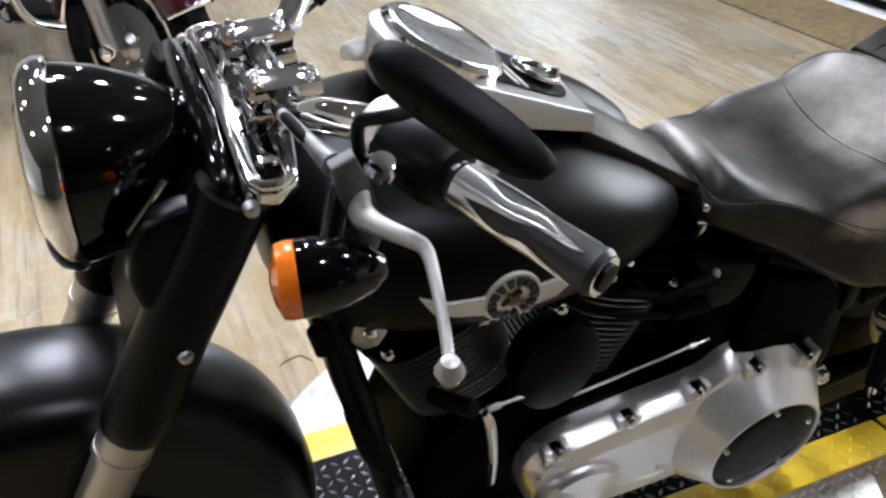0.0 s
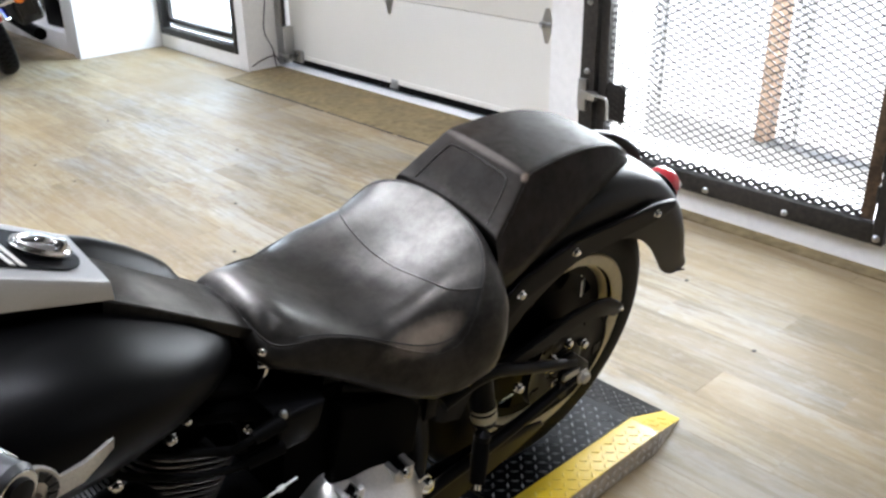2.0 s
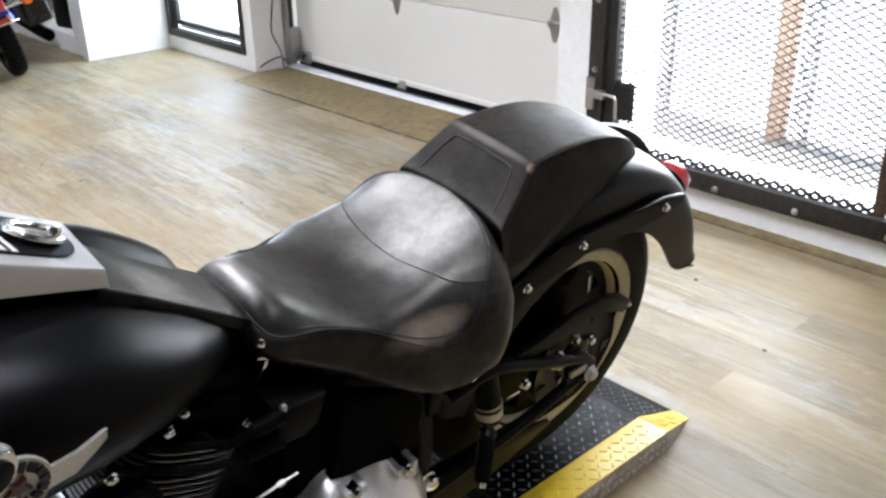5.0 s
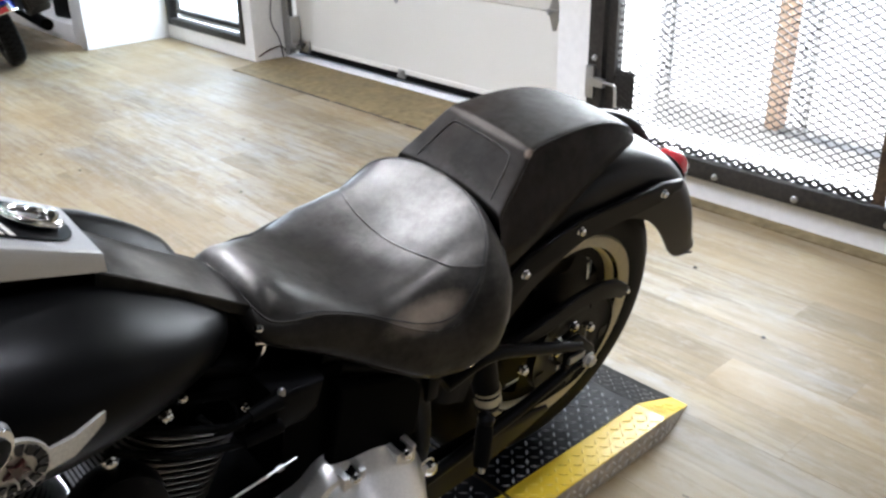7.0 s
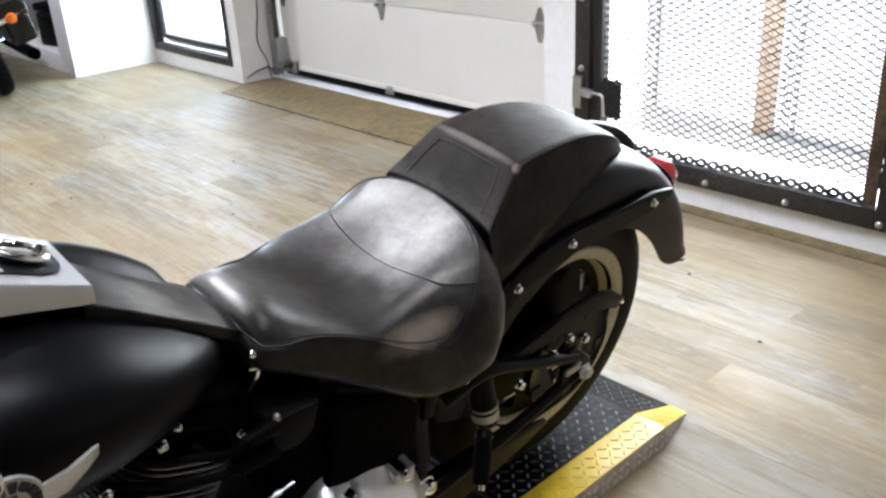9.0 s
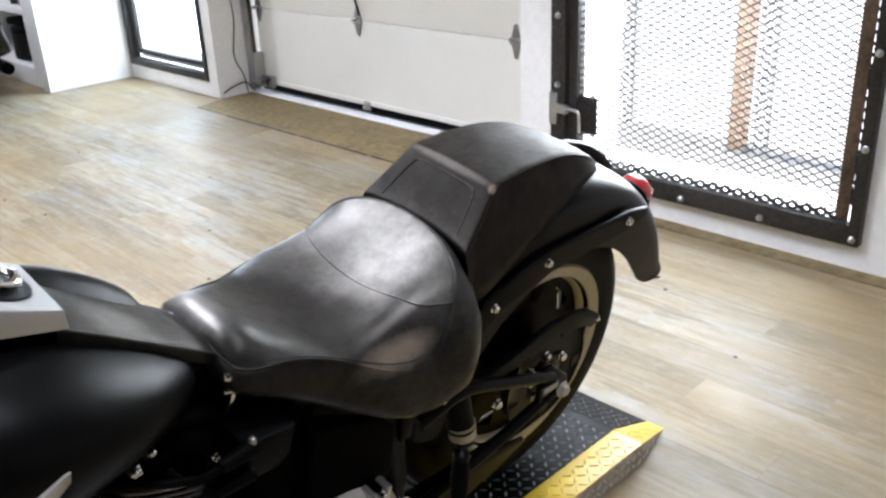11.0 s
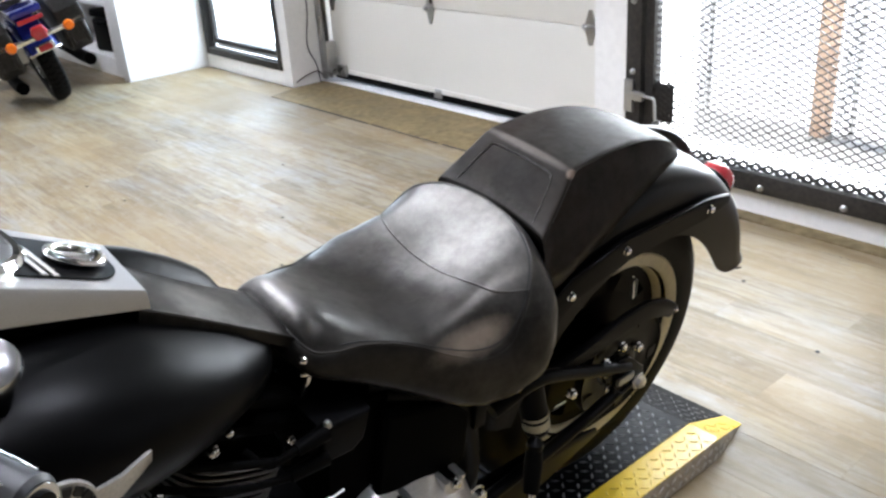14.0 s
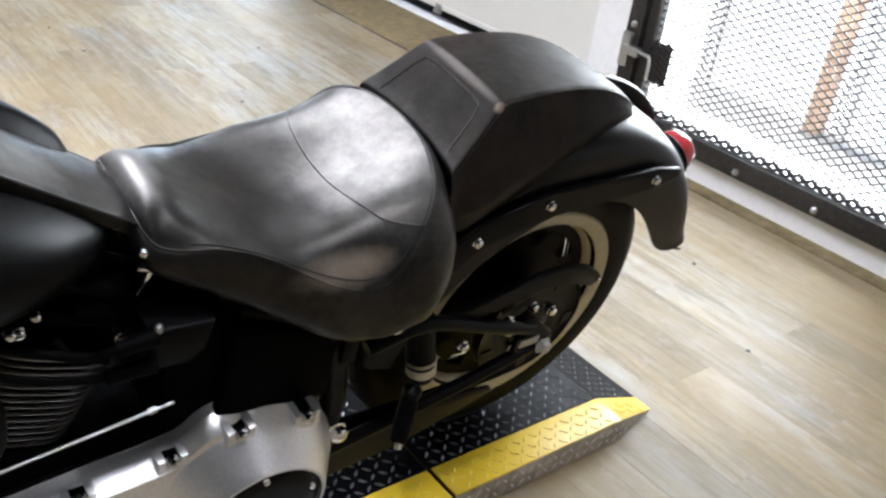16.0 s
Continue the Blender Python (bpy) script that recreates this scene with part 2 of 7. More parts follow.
M = dict(
    paint=mat("matte_black_paint", (0.0012, 0.0012, 0.0013), 0.33, vary=0.15, grain=900, bump=0.00004, rough_vary=0.04, spec=0.10),
    # tank's black with specular raised, so mudguards carry a brighter highlight
    sheenpaint=mat("black_paint_more_sheen", (0.0012, 0.0012, 0.0013), 0.31, vary=0.15, grain=900, bump=0.00004, rough_vary=0.04, spec=0.26),
    gloss=mat("gloss_black_paint", (0.001, 0.001, 0.0011), 0.07, coat=0.55, vary=0.1, rough_vary=0.02, spec=0.1),
    black=mat("black_powder_coat", (0.0022, 0.0021, 0.0021), 0.34, vary=0.3, grain=300, bump=0.0001, rough_vary=0.08, spec=0.10),
    dark=mat("black_rough_casting", (0.0008, 0.0008, 0.0008), 0.55, vary=0.3, grain=200, bump=0.0003, spec=0.02),
    thread=mat("dark_stitching", (0.02, 0.02, 0.02), 0.7, vary=0.2),
    chrome=mat("chrome", (0.88, 0.88, 0.88), 0.05, 1.0, vary=0.04, rough_vary=0.02),
    inlay=mat("polished_inlay", (0.80, 0.80, 0.80), 0.20, 1.0, vary=0.05, rough_vary=0.05),
    satin=mat("satin_aluminium", (0.84, 0.82, 0.79), 0.34, 0.88, vary=0.10, grain=250, bump=0.00004, rough_vary=0.09),
    console=mat("satin_silver_console", (0.52, 0.52, 0.51), 0.36, 0.85, vary=0.06, grain=500, rough_vary=0.03),
    fork=mat("satin_fork_slider", (0.42, 0.40, 0.36), 0.36, 1.0, vary=0.1, grain=300, rough_vary=0.05),
    steel=mat("zinc_steel", (0.45, 0.45, 0.44), 0.35, 1.0, vary=0.15, grain=150, rough_vary=0.08),
    rubber=mat("black_rubber", (0.0016, 0.0016, 0.0016), 0.6, vary=0.3, grain=150, bump=0.0002, spec=0.06),
    tyre=mat("tyre_rubber", (0.0042, 0.0042, 0.0042), 0.55, vary=0.35, grain=120, bump=0.0003, rough_vary=0.08, spec=0.12),
    cream=mat("cream_stripe_paint", (0.62, 0.55, 0.36), 0.35, vary=0.12, grain=90),
    amber=mat("amber_lens", (0.75, 0.17, 0.01), 0.12, vary=0.12, grain=160, coat=0.6),
    red=mat("red_lens", (0.36, 0.03, 0.035), 0.12, vary=0.15, grain=160, coat=0.6),
    badge=mat("pewter_badge", (0.66, 0.64, 0.59), 0.42, 0.7, vary=0.15, grain=250, bump=0.0002),
    white=mat("white_wall_paint", (0.82, 0.81, 0.78), 0.6, vary=0.05, grain=35, patch=2.2, bump=0.0004, rough_vary=0.08),
    doorpaint=mat("cream_door_paint", (0.80, 0.78, 0.71), 0.42, vary=0.04, grain=700, patch=1.5, bump=0.00025, rough_vary=0.06),
    concrete=mat("stained_concrete", (0.215, 0.158, 0.074), 0.6, vary=0.45, grain=26, patch=5, second=(0.250, 0.195, 0.105), spec=0.12, bump=0.001, rough_vary=0.12),
    # white standing in for the light that leaks under the door
    gaplight=mat("door_gap_white", (0.86, 0.86, 0.86), 0.6, vary=0.1, grain=80),
    ceilingpaint=mat("ceiling_paint", (0.10, 0.10, 0.10), 0.8, vary=0.06, grain=20),
    ironwork=mat("worn_black_iron", (0.022, 0.022, 0.022), 0.5, 0.3, vary=0.5, grain=60, bump=0.0004, rough_vary=0.12, second=(0.042, 0.037, 0.032)),
    mesh=mat("expanded_steel_mesh", (0.022, 0.021, 0.020), 0.5, 0.2, vary=0.3, grain=80),
    plate=mat("black_tread_plate", (0.0028, 0.0029, 0.0034), 0.40, 0.0, vary=0.4, grain=70, bump=0.0004, rough_vary=0.1, patch=9, spec=0.06),
    rubbed=mat("rubbed_tread", (0.12, 0.122, 0.13), 0.32, 0.6, vary=0.4, grain=50, rough_vary=0.08, patch=7, second=(0.28, 0.28, 0.28)),
    skirt=mat("dirty_steel_skirt", (0.36, 0.315, 0.245), 0.42, 0.35, vary=0.45, grain=45, bump=0.0005, rough_vary=0.12, patch=14),
    finedge=mat("dull_fin_edge", (0.34, 0.335, 0.33), 0.34, 0.8, vary=0.3, grain=90, rough_vary=0.08),
    lever=mat("warm_grey_casting", (0.40, 0.385, 0.36), 0.40, 0.7, vary=0.12, grain=250, bump=0.0001, rough_vary=0.06),
    yellow=mat("worn_yellow_paint", (0.74, 0.50, 0.016), 0.38, vary=0.16, grain=60, bump=0.0005, rough_vary=0.1, patch=12, second=(0.64, 0.44, 0.03)),
    yellowtop=mat("rubbed_yellow_paint", (0.78, 0.60, 0.12), 0.36, vary=0.2, grain=60, rough_vary=0.1, patch=12, second=(0.74, 0.53, 0.05)),
    bare=mat("bare_tread_plate", (0.66, 0.65, 0.62), 0.42, 0.75, vary=0.2, grain=60, bump=0.0005, rough_vary=0.1, patch=10),
    maroon=mat("maroon_paint", (0.045, 0.006, 0.008), 0.1, coat=1.0, vary=0.1),
    blue=mat("blue_paint", (0.012, 0.02, 0.16), 0.12, coat=1.0, vary=0.1),
    rust=mat("rusty_steel", (0.085, 0.052, 0.030), 0.6, 0.2, vary=0.5, grain=60, bump=0.0005, rough_vary=0.1, second=(0.15, 0.10, 0.06)),
    perch=mat("dark_grey_casting", (0.10, 0.098, 0.095), 0.45, 0.4, vary=0.15, grain=250, bump=0.0001),
    wood=mat("raw_pine", (0.50, 0.34, 0.24), 0.6, vary=0.25, grain=30, bump=0.0008),
    snow=mat("outdoor_ground", (0.80, 0.80, 0.79), 0.8, vary=0.08, grain=5, patch=0.6, bump=0.01),
    slab=mat("outdoor_slab", (0.40, 0.40, 0.39), 0.8, vary=0.2, grain=18, bump=0.002),
    outwall=mat("outdoor_white_siding", (0.8, 0.8, 0.8), 0.7, vary=0.04, grain=12),
    griprubber=mat("grey_grip_rubber", (0.014, 0.014, 0.0145), 0.42, vary=0.25, grain=200, spec=0.4),
    smoked=mat("dial_face", (0.055, 0.055, 0.052), 0.4, vary=0.1),
    ink=mat("black_print", (0.01, 0.01, 0.01), 0.5, vary=0.1),
    scuff=mat("dark_floor_scratch", (0.05, 0.035, 0.02), 0.7, vary=0.3),
    speck=mat("dirt_speck", (0.03, 0.028, 0.025), 0.8, vary=0.3),
    plastic=mat("dark_grey_plastic", (0.0020, 0.0020, 0.0022), 0.4, vary=0.25, grain=200, rough_vary=0.06, spec=0.08),
    grey=mat("grey_wall_paint", (0.06, 0.06, 0.06), 0.7, vary=0.06, grain=30),
)
M["floor"] = plank_material()
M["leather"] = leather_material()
M["padleather"] = leather_material("pad_leather", (0.0085, 0.0070, 0.0058), (0.020, 0.0135, 0.0095), 0.11, (0.44, 0.56))
glass = bpy.data.materials.new("clear_glass")
glass.use_nodes = True
gb = glass.node_tree.nodes["Principled BSDF"]
gb.inputs["Transmission Weight"].default_value, gb.inputs["Roughness"].default_value, gb.inputs["IOR"].default_value = 1.0, 0.02, 1.45
M["glass"] = glass
bulb = bpy.data.materials.new("lit_bulb")
bulb.use_nodes = True
bb = bulb.node_tree.nodes["Principled BSDF"]
bb.inputs["Emission Color"].default_value, bb.inputs["Emission Strength"].default_value = (1, 0.88, 0.72, 1), 40.0
M["bulb"] = bulb


# ---------------------------------------------------------------- mesh helpers
def mesh_of(name, bm, material, sharp=38):
    me = bpy.data.meshes.new(name)
    bmesh.ops.recalc_face_normals(bm, faces=bm.faces)
    bm.to_mesh(me)
    bm.free()
    for p in me.polygons:
        p.use_smooth = True
    me.set_sharp_from_angle(angle=radians(sharp))
    if material:
        me.materials.append(M[material])
    return me


def part(name, bm, material, parent=None, label="", sharp=38):
    ob = new(name, mesh_of(name, bm, material, sharp))
    if parent:
        ob.parent = parent
    if label:
        ob["label"] = label
    return ob


def thing(name, m, label, category, group="", kind=""):
    ob = new(name)
    ob.empty_display_size = 0.1
    ob.matrix_world = m
    return tagged(ob, label, category, group, kind)


def structure(name, bm, material, label="", sharp=38):
    return tagged(part(name, bm, material, None, label, sharp), label, kind="structure")


def box(bm, x0, x1, y0, y1, z0, z1, bevel=0.0):
    vs = [bm.verts.new((x, y, z)) for x in (x0, x1) for y in (y0, y1) for z in (z0, z1)]
    fs = [bm.faces.new([vs[i] for i in q]) for q in ((0, 1, 3, 2), (4, 6, 7, 5), (0, 4, 5, 1), (2, 3, 7, 6), (0, 2, 6, 4), (1, 5, 7, 3))]
    if bevel:
        es = {e for f in fs for e in f.edges}
        bmesh.ops.bevel(bm, geom=list(es), offset=bevel, segments=2, profile=0.6, affect="EDGES")
    return bm


def boxed(*a, **k):
    return box(bmesh.new(), *a, **k)


def skin(bm, rings, closed=True, caps=True):
    """Joins rings of points into one skin."""
    vs = [[bm.verts.new(p) for p in r] for r in rings]
    k = len(vs[0])
    for a, b in zip(vs, vs[1:]):
        for i in range(k if closed else k - 1):
            j = (i + 1) % k
            try:
                bm.faces.new((a[i], a[j], b[j], b[i]))
            except ValueError:
                pass
    if caps and closed:
        bm.faces.new(vs[0][::-1])
        bm.faces.new(vs[-1])
    return bm


def spline(pts, n=8):
    """Points along a smooth curve through pts."""
    p = [Vector(q) for q in pts]
    p = [2 * p[0] - p[1]] + p + [2 * p[-1] - p[-2]]
    out = []
    for a, b, c, d in zip(p, p[1:], p[2:], p[3:]):
        for i in range(n):
            t = i / n
            out.append(0.5 * ((2 * b) + (c - a) * t + (2 * a - 5 * b + 4 * c - d) * t * t + (3 * b - a - 3 * c + d) * t ** 3))
    return out + [p[-2]]


def tube(pts, r, seg=12, n=6, bm=None, flat=1.0, smooth=True):
    """A round bar along pts; r a radius or one for each of pts."""
    bm = bm or bmesh.new()
    rs = r if isinstance(r, (list, tuple)) else [r] * len(pts)
    q = spline([(*p, w) for p, w in zip(pts, rs)], n) if smooth and len(pts) > 2 else [Vector((*p, w)) for p, w in zip(pts, rs)]
    rings, side = [], None
    for i, v in enumerate(q):
        a, b = q[max(0, i - 1)], q[min(len(q) - 1, i + 1)]
        d = (Vector(b[:3]) - Vector(a[:3])).normalized()
        if side is None:
            side = d.orthogonal().normalized()
        side = (side - d * side.dot(d)).normalized()
        up = d.cross(side)
        rings.append([Vector(v[:3]) + max(v[3], 0.0005) * (math.cos(w) * side + flat * math.sin(w) * up) for w in (2 * math.pi * k / seg for k in range(seg))])
    return skin(bm, rings)


def turned(profile, m=None, seg=32, bm=None, caps=True):
    """A turned body: profile of (radius, height) about z, then moved by m."""
    bm = bm or bmesh.new()
    m = m or Matrix()
    rings = [[m @ Vector((max(r, 1e-4) * math.cos(a), max(r, 1e-4) * math.sin(a), h)) for a in (2 * math.pi * k / seg for k in range(seg))] for r, h in profile]
    return skin(bm, rings, caps=caps)


def slab_of(poly, y0, y1, bevel=0.0, bm=None, axis="y"):
    """A plate of outline poly (x, z), between two y (or, axis z: outline x, y between two z)."""
    bm = bm or bmesh.new()
    at = (lambda p, h: (p[0], h, p[1])) if axis == "y" else ((lambda p, h: (p[0], p[1], h)) if axis == "z" else (lambda p, h: (h, p[0], p[1])))
    a = [bm.verts.new(at(p, y0)) for p in poly]
    b = [bm.verts.new(at(p, y1)) for p in poly]
    fs = [bm.faces.new(a), bm.faces.new(b[::-1])]
    for i in range(len(a)):
        j = (i + 1) % len(a)
        fs.append(bm.faces.new((a[i], b[i], b[j], a[j])))
    if bevel:
        es = {e for f in fs[:2] for e in f.edges}
        bmesh.ops.bevel(bm, geom=list(es), offset=bevel, segments=3, profile=0.5, affect="EDGES")
    return bm


AX = {"x": pose(0, 0, 0, 0, 90, 0), "-x": pose(0, 0, 0, 0, -90, 0), "y": pose(0, 0, 0, -90, 0, 0), "-y": pose(0, 0, 0, 90, 0, 0), "z": Matrix(), "-z": pose(0, 0, 0, 180, 0, 0)}


def on(p, axis):
    """A frame at p whose z axis points along axis."""
    if isinstance(axis, str):
        return Matrix.Translation(p) @ AX[axis]
    return Matrix.Translation(p) @ Vector(axis).to_track_quat("Z", "Y").to_matrix().to_4x4()


def bolt(parent, p, axis="-y", r=0.007, material="chrome", name="bolt"):
    return part(name, turned([(r * 1.25, -0.004), (r * 1.25, 0.001), (r, 0.003), (r, r * 0.9), (r * 0.6, r * 1.25), (0.0005, r * 1.3)], on(p, axis), 12), material, parent)


# ---------------------------------------------------------------- the room
WX = 1.65  # inner face of the gate wall
GY0, GY1 = -0.13, 1.09  # gate opening
CEIL = 3.0


def wall_with_hole(x0, x1, y0, y1, z1, hole):
    """A wall along y with one opening (y0, y1, z0, z1) right through it."""
    bm = bmesh.new()
    a, b, lo, hi = hole
    if a > y0:
        box(bm, x0, x1, y0, a, 0, z1)
    if b < y1:
        box(bm, x0, x1, b, y1, 0, z1)
    if lo > 0:
        box(bm, x0, x1, a, b, 0, lo)
    box(bm, x0, x1, a, b, hi, z1)
    return bm


structure("wall_east", wall_with_hole(WX, WX + 0.42, -5.0, 1.30, CEIL, (GY0, GY1, 0.10, 2.25)), "white", "white-painted wall with a gated doorway")
structure("wall_east_upper", boxed(WX + 0.05, WX + 0.42, 1.30, 3.80, 2.5, CEIL), "white", "white wall above the overhead door")
structure("wall_window", wall_with_hole(1.705, 2.07, 3.80, 5.02, CEIL, (3.90, 4.915, 0.095, 1.95)), "white", "white wall with a low steel-framed window")
structure("wall_return", boxed(1.11, 1.705, 4.93, 5.02, 0, CEIL), "white", "scuffed white return wall beside shelves")
# out of view: south kept near black, west white, for what glossy parts reflect
structure("wall_north", boxed(-7.0, 1.9, 7.6, 7.75, 0, CEIL), "white", "unseen plain white wall")
structure("wall_south", boxed(-7.0, WX, -5.15, -5.0, 0, CEIL), "grey", "unseen plain grey wall")
structure("wall_west", boxed(-7.15, -7.0, -5.15, 7.75, 0, CEIL), "white", "unseen plain white wall")
structure("ceiling", boxed(-7.15, 2.2, -5.15, 7.75, CEIL, CEIL + 0.1), "ceilingpaint", "plain grey ceiling")
floor = structure("floor", boxed(-7.0, 2.07, -5.0, 7.6, -0.12, -0.006), "scuff", "whitewashed oak plank floor with scuffs")
structure("threshold", slab_of([(1.497, 1.30), (WX, 1.30), (2.07, 1.30), (2.07, 3.79), (1.72, 3.79), (1.497, 3.73)], -0.006, 0.003, 0.001, axis="z"), "concrete", "stained bare concrete strip before the overhead door")
# painted strip of light in the gap below the door
structure("sill_light", boxed(1.930, 2.30, 1.30, 3.79, -0.006, 0.0065), "gaplight", "white strip painted as light leaking under the overhead door")
structure("joint", box(box(boxed(1.4905, 1.4965, 1.36, 2.12, -0.006, 0.0045), 1.4915, 1.4965, 2.16, 2.70, -0.006, 0.0042), 1.4900, 1.4965, 2.73, 3.40, -0.006, 0.0044), "speck", "dark broken joint where the planks meet the concrete")
structure("trim", boxed(1.575, WX, -5.0, 1.30, -0.006, 0.004), "concrete", "worn brown strip along the wall foot")
structure("ground", boxed(2.07, 60, -40, 40, -0.5, -0.04), "snow", "bright pale ground outdoors")
structure("pavement", boxed(2.07, 2.57, -1.4, 2.3, -0.04, 0.0, 0.004), "slab", "pale concrete slab outside the gate")
structure("kerb", boxed(2.57, 2.75, -1.4, 2.3, -0.04, 0.004, 0.004), "slab", "grey kerb along the pale slab")
structure("pavement_outer", boxed(2.75, 3.6, -1.4, 2.3, -0.04, 0.0, 0.004), "snow", "pale concrete slab beyond the kerb")

# shelving alcove behind the return wall
shelf_unit = thing("shelf_unit", pose(1.11, 5.02, 0), "white built-in shelving with dark things on it", "shelf")
part("body", box(box(boxed(0.062, 0.55, 0.0, 0.07, 0, 2.2, 0.003), 0.55, 0.6, 0.0, 1.6, 0, 2.2), 0.0, 0.55, 1.5, 1.57, 0, 2.2, 0.003), "white", shelf_unit)
part("face_frame", box(boxed(0.03, 0.06, 0.002, 0.19, 0.0, 2.2, 0.002), 0.03, 0.06, 0.19, 1.5, 0.0, 0.127, 0.002), "white", shelf_unit, "white face frame")
for z, t in ((0.092, 0.033), (0.47, 0.035), (0.95, 0.035), (1.45, 0.035)):
    part("shelf", boxed(0.062, 0.55, 0.07, 1.5, z, z + t, 0.003), "white", shelf_unit)
case = thing("black_case", pose(1.34, 5.46, 0.127, 0, 0, 8), "black plastic carrying case on the low shelf", "case")
part("shell", boxed(-0.13, 0.13, -0.2, 0.2, 0, 0.24, 0.03), "plastic", case)
part("lid", boxed(-0.135, 0.135, -0.205, 0.205, 0.245, 0.30, 0.02), "rubber", case)
part("handle", tube([(-0.14, -0.07, 0.2), (-0.17, -0.05, 0.22), (-0.17, 0.05, 0.22), (-0.14, 0.07, 0.2)], 0.009, 8), "rubber", case)
for k, (y, w, h, c) in enumerate(((5.15, 0.10, 0.14, "blue"), (5.3, 0.13, 0.2, "plastic"), (5.47, 0.09, 0.12, "maroon"), (5.62, 0.14, 0.17, "plastic"))):
    jar = thing("shelf_box", pose(1.30 + 0.02 * (k % 2), y, 0.506, 0, 0, 5 * k - 7), "small dark box standing on the shelf", "box", "boxes on the shelf")
    part("carton", boxed(-0.06, 0.06, -w / 2, w / 2, 0, h, 0.006), c, jar)
    part("lid", boxed(-0.063, 0.063, -w / 2 - 0.003, w / 2 + 0.003, h + 0.001, h + 0.02, 0.004), "rubber", jar)

# low steel window
window = tagged(thing("window_1", pose(1.74, 4.4075, 0), "dark steel-framed low window", "window"), kind="structure")
part("window_frame", box(box(box(boxed(-0.045, 0.02, -0.5075, -0.465, 0.095, 1.95, 0.004), -0.045, 0.02, 0.465, 0.5075, 0.095, 1.95, 0.004), -0.045, 0.02, -0.465, 0.465, 0.095, 0.14, 0.004), -0.045, 0.02, -0.465, 0.465, 1.905, 1.95, 0.004), "ironwork", window)
part("window_sash", box(box(box(boxed(-0.01, 0.025, -0.445, -0.415, 0.175, 1.88, 0.003), -0.01, 0.025, 0.415, 0.445, 0.175, 1.88, 0.003), -0.01, 0.025, -0.415, 0.415, 0.175, 0.205, 0.003), -0.01, 0.025, -0.415, 0.415, 1.85, 1.88, 0.003), "ironwork", window)
part("stop", box(box(box(boxed(0.03, 0.05, -0.465, -0.445, 0.14, 1.905), 0.03, 0.05, 0.445, 0.465, 0.14, 1.905), 0.03, 0.05, -0.445, 0.445, 0.14, 0.175), 0.03, 0.05, -0.445, 0.445, 1.88, 1.905), "white", window)
pane = part("pane", boxed(0.002, 0.008, -0.415, 0.415, 0.205, 1.85), "glass", window)
pane.visible_shadow = False
part("notice", boxed(-0.013, -0.011, -0.40, -0.20, 0.60, 0.85), "blue", window, "dark blue paper notice on the pane")

# sectional overhead door
door = tagged(thing("door_1", pose(2.0, 0, 0), "cream sectional overhead garage door, shut", "garage door"), kind="structure")
for k in range(5):
    z0 = 0.055 + 0.475 * k
    part("panel", boxed(0.0, 0.05, 1.22, 3.745, z0, z0 + 0.4725, 0.006), "doorpaint", door)
part("seal", boxed(-0.004, 0.046, 1.22, 3.745, 0.018, 0.057, 0.006), "rubber", door, "black rubber bottom seal")
part("bottom_rail", boxed(-0.006, 0.0, 1.22, 3.745, 0.060, 0.085, 0.001), "doorpaint", door)
for y in (1.62, 2.755, 3.70):
    for k in range(1, 4):
        z = 0.055 + 0.475 * k
        h = part("hinge", slab_of([(y - 0.030, z + 0.012), (y + 0.030, z + 0.012), (y + 0.008, z + 0.075), (y - 0.008, z + 0.075)], -0.006, 0.0, 0, axis="x"), "steel", door)
        part("leaf", slab_of([(y - 0.008, z - 0.085), (y + 0.008, z - 0.085), (y + 0.032, z - 0.008), (y - 0.032, z - 0.008)], -0.006, 0.0, 0, axis="x"), "steel", h)
        part("knuckle", tube([(-0.010, y - 0.035, z), (-0.010, y + 0.035, z)], 0.011, 10), "steel", h)
        part("pin", turned([(0.008, 0), (0.008, 0.03), (0.002, 0.035)], on((-0.016, y + 0.0, z), "-x"), 8), "steel", h)
part("lift_hook", tube([(-0.012, 2.735, 0.56), (-0.03, 2.72, 0.60), (-0.035, 2.735, 0.66), (-0.012, 2.75, 0.70)], 0.006, 8), "ironwork", door)
part("foot_bracket", box(box(boxed(-0.018, -0.007, 2.69, 2.755, 0.035, 0.052, 0.002), -0.012, -0.007, 2.695, 2.75, 0.05, 0.085, 0.002), -0.02, -0.010, 2.71, 2.735, 0.04, 0.075, 0.002), "steel", door)
track = part("track", box(box(boxed(-0.075, -0.070, 3.735, 3.79, 0.02, 2.35), -0.075, -0.03, 3.785, 3.79, 0.02, 2.35), -0.03, -0.025, 3.745, 3.79, 0.02, 2.35), "steel", door, "galvanised vertical track")
part("track_bracket", boxed(-0.082, -0.01, 3.70, 3.732, 0.09, 0.26, 0.003), "steel", door)
part("bottom_roller", box(tube([(-0.06, 3.66, 0.075), (-0.06, 3.78, 0.075)], 0.022, 14), -0.03, -0.008, 3.60, 3.72, 0.04, 0.115, 0.004), "steel", door)
part("cable", tube([(-0.09, 3.797, 0.0), (-0.11, 3.796, 0.12), (-0.16, 3.797, 0.25), (-0.13, 3.797, 0.5), (-0.18, 3.797, 0.9)], 0.0035, 6), "rubber", door)
part("cable", tube([(-0.06, 3.797, 0.02), (-0.10, 3.796, 0.07), (-0.19, 3.797, 0.06), (-0.27, 3.797, 0.03)], 0.004, 6), "maroon", door)

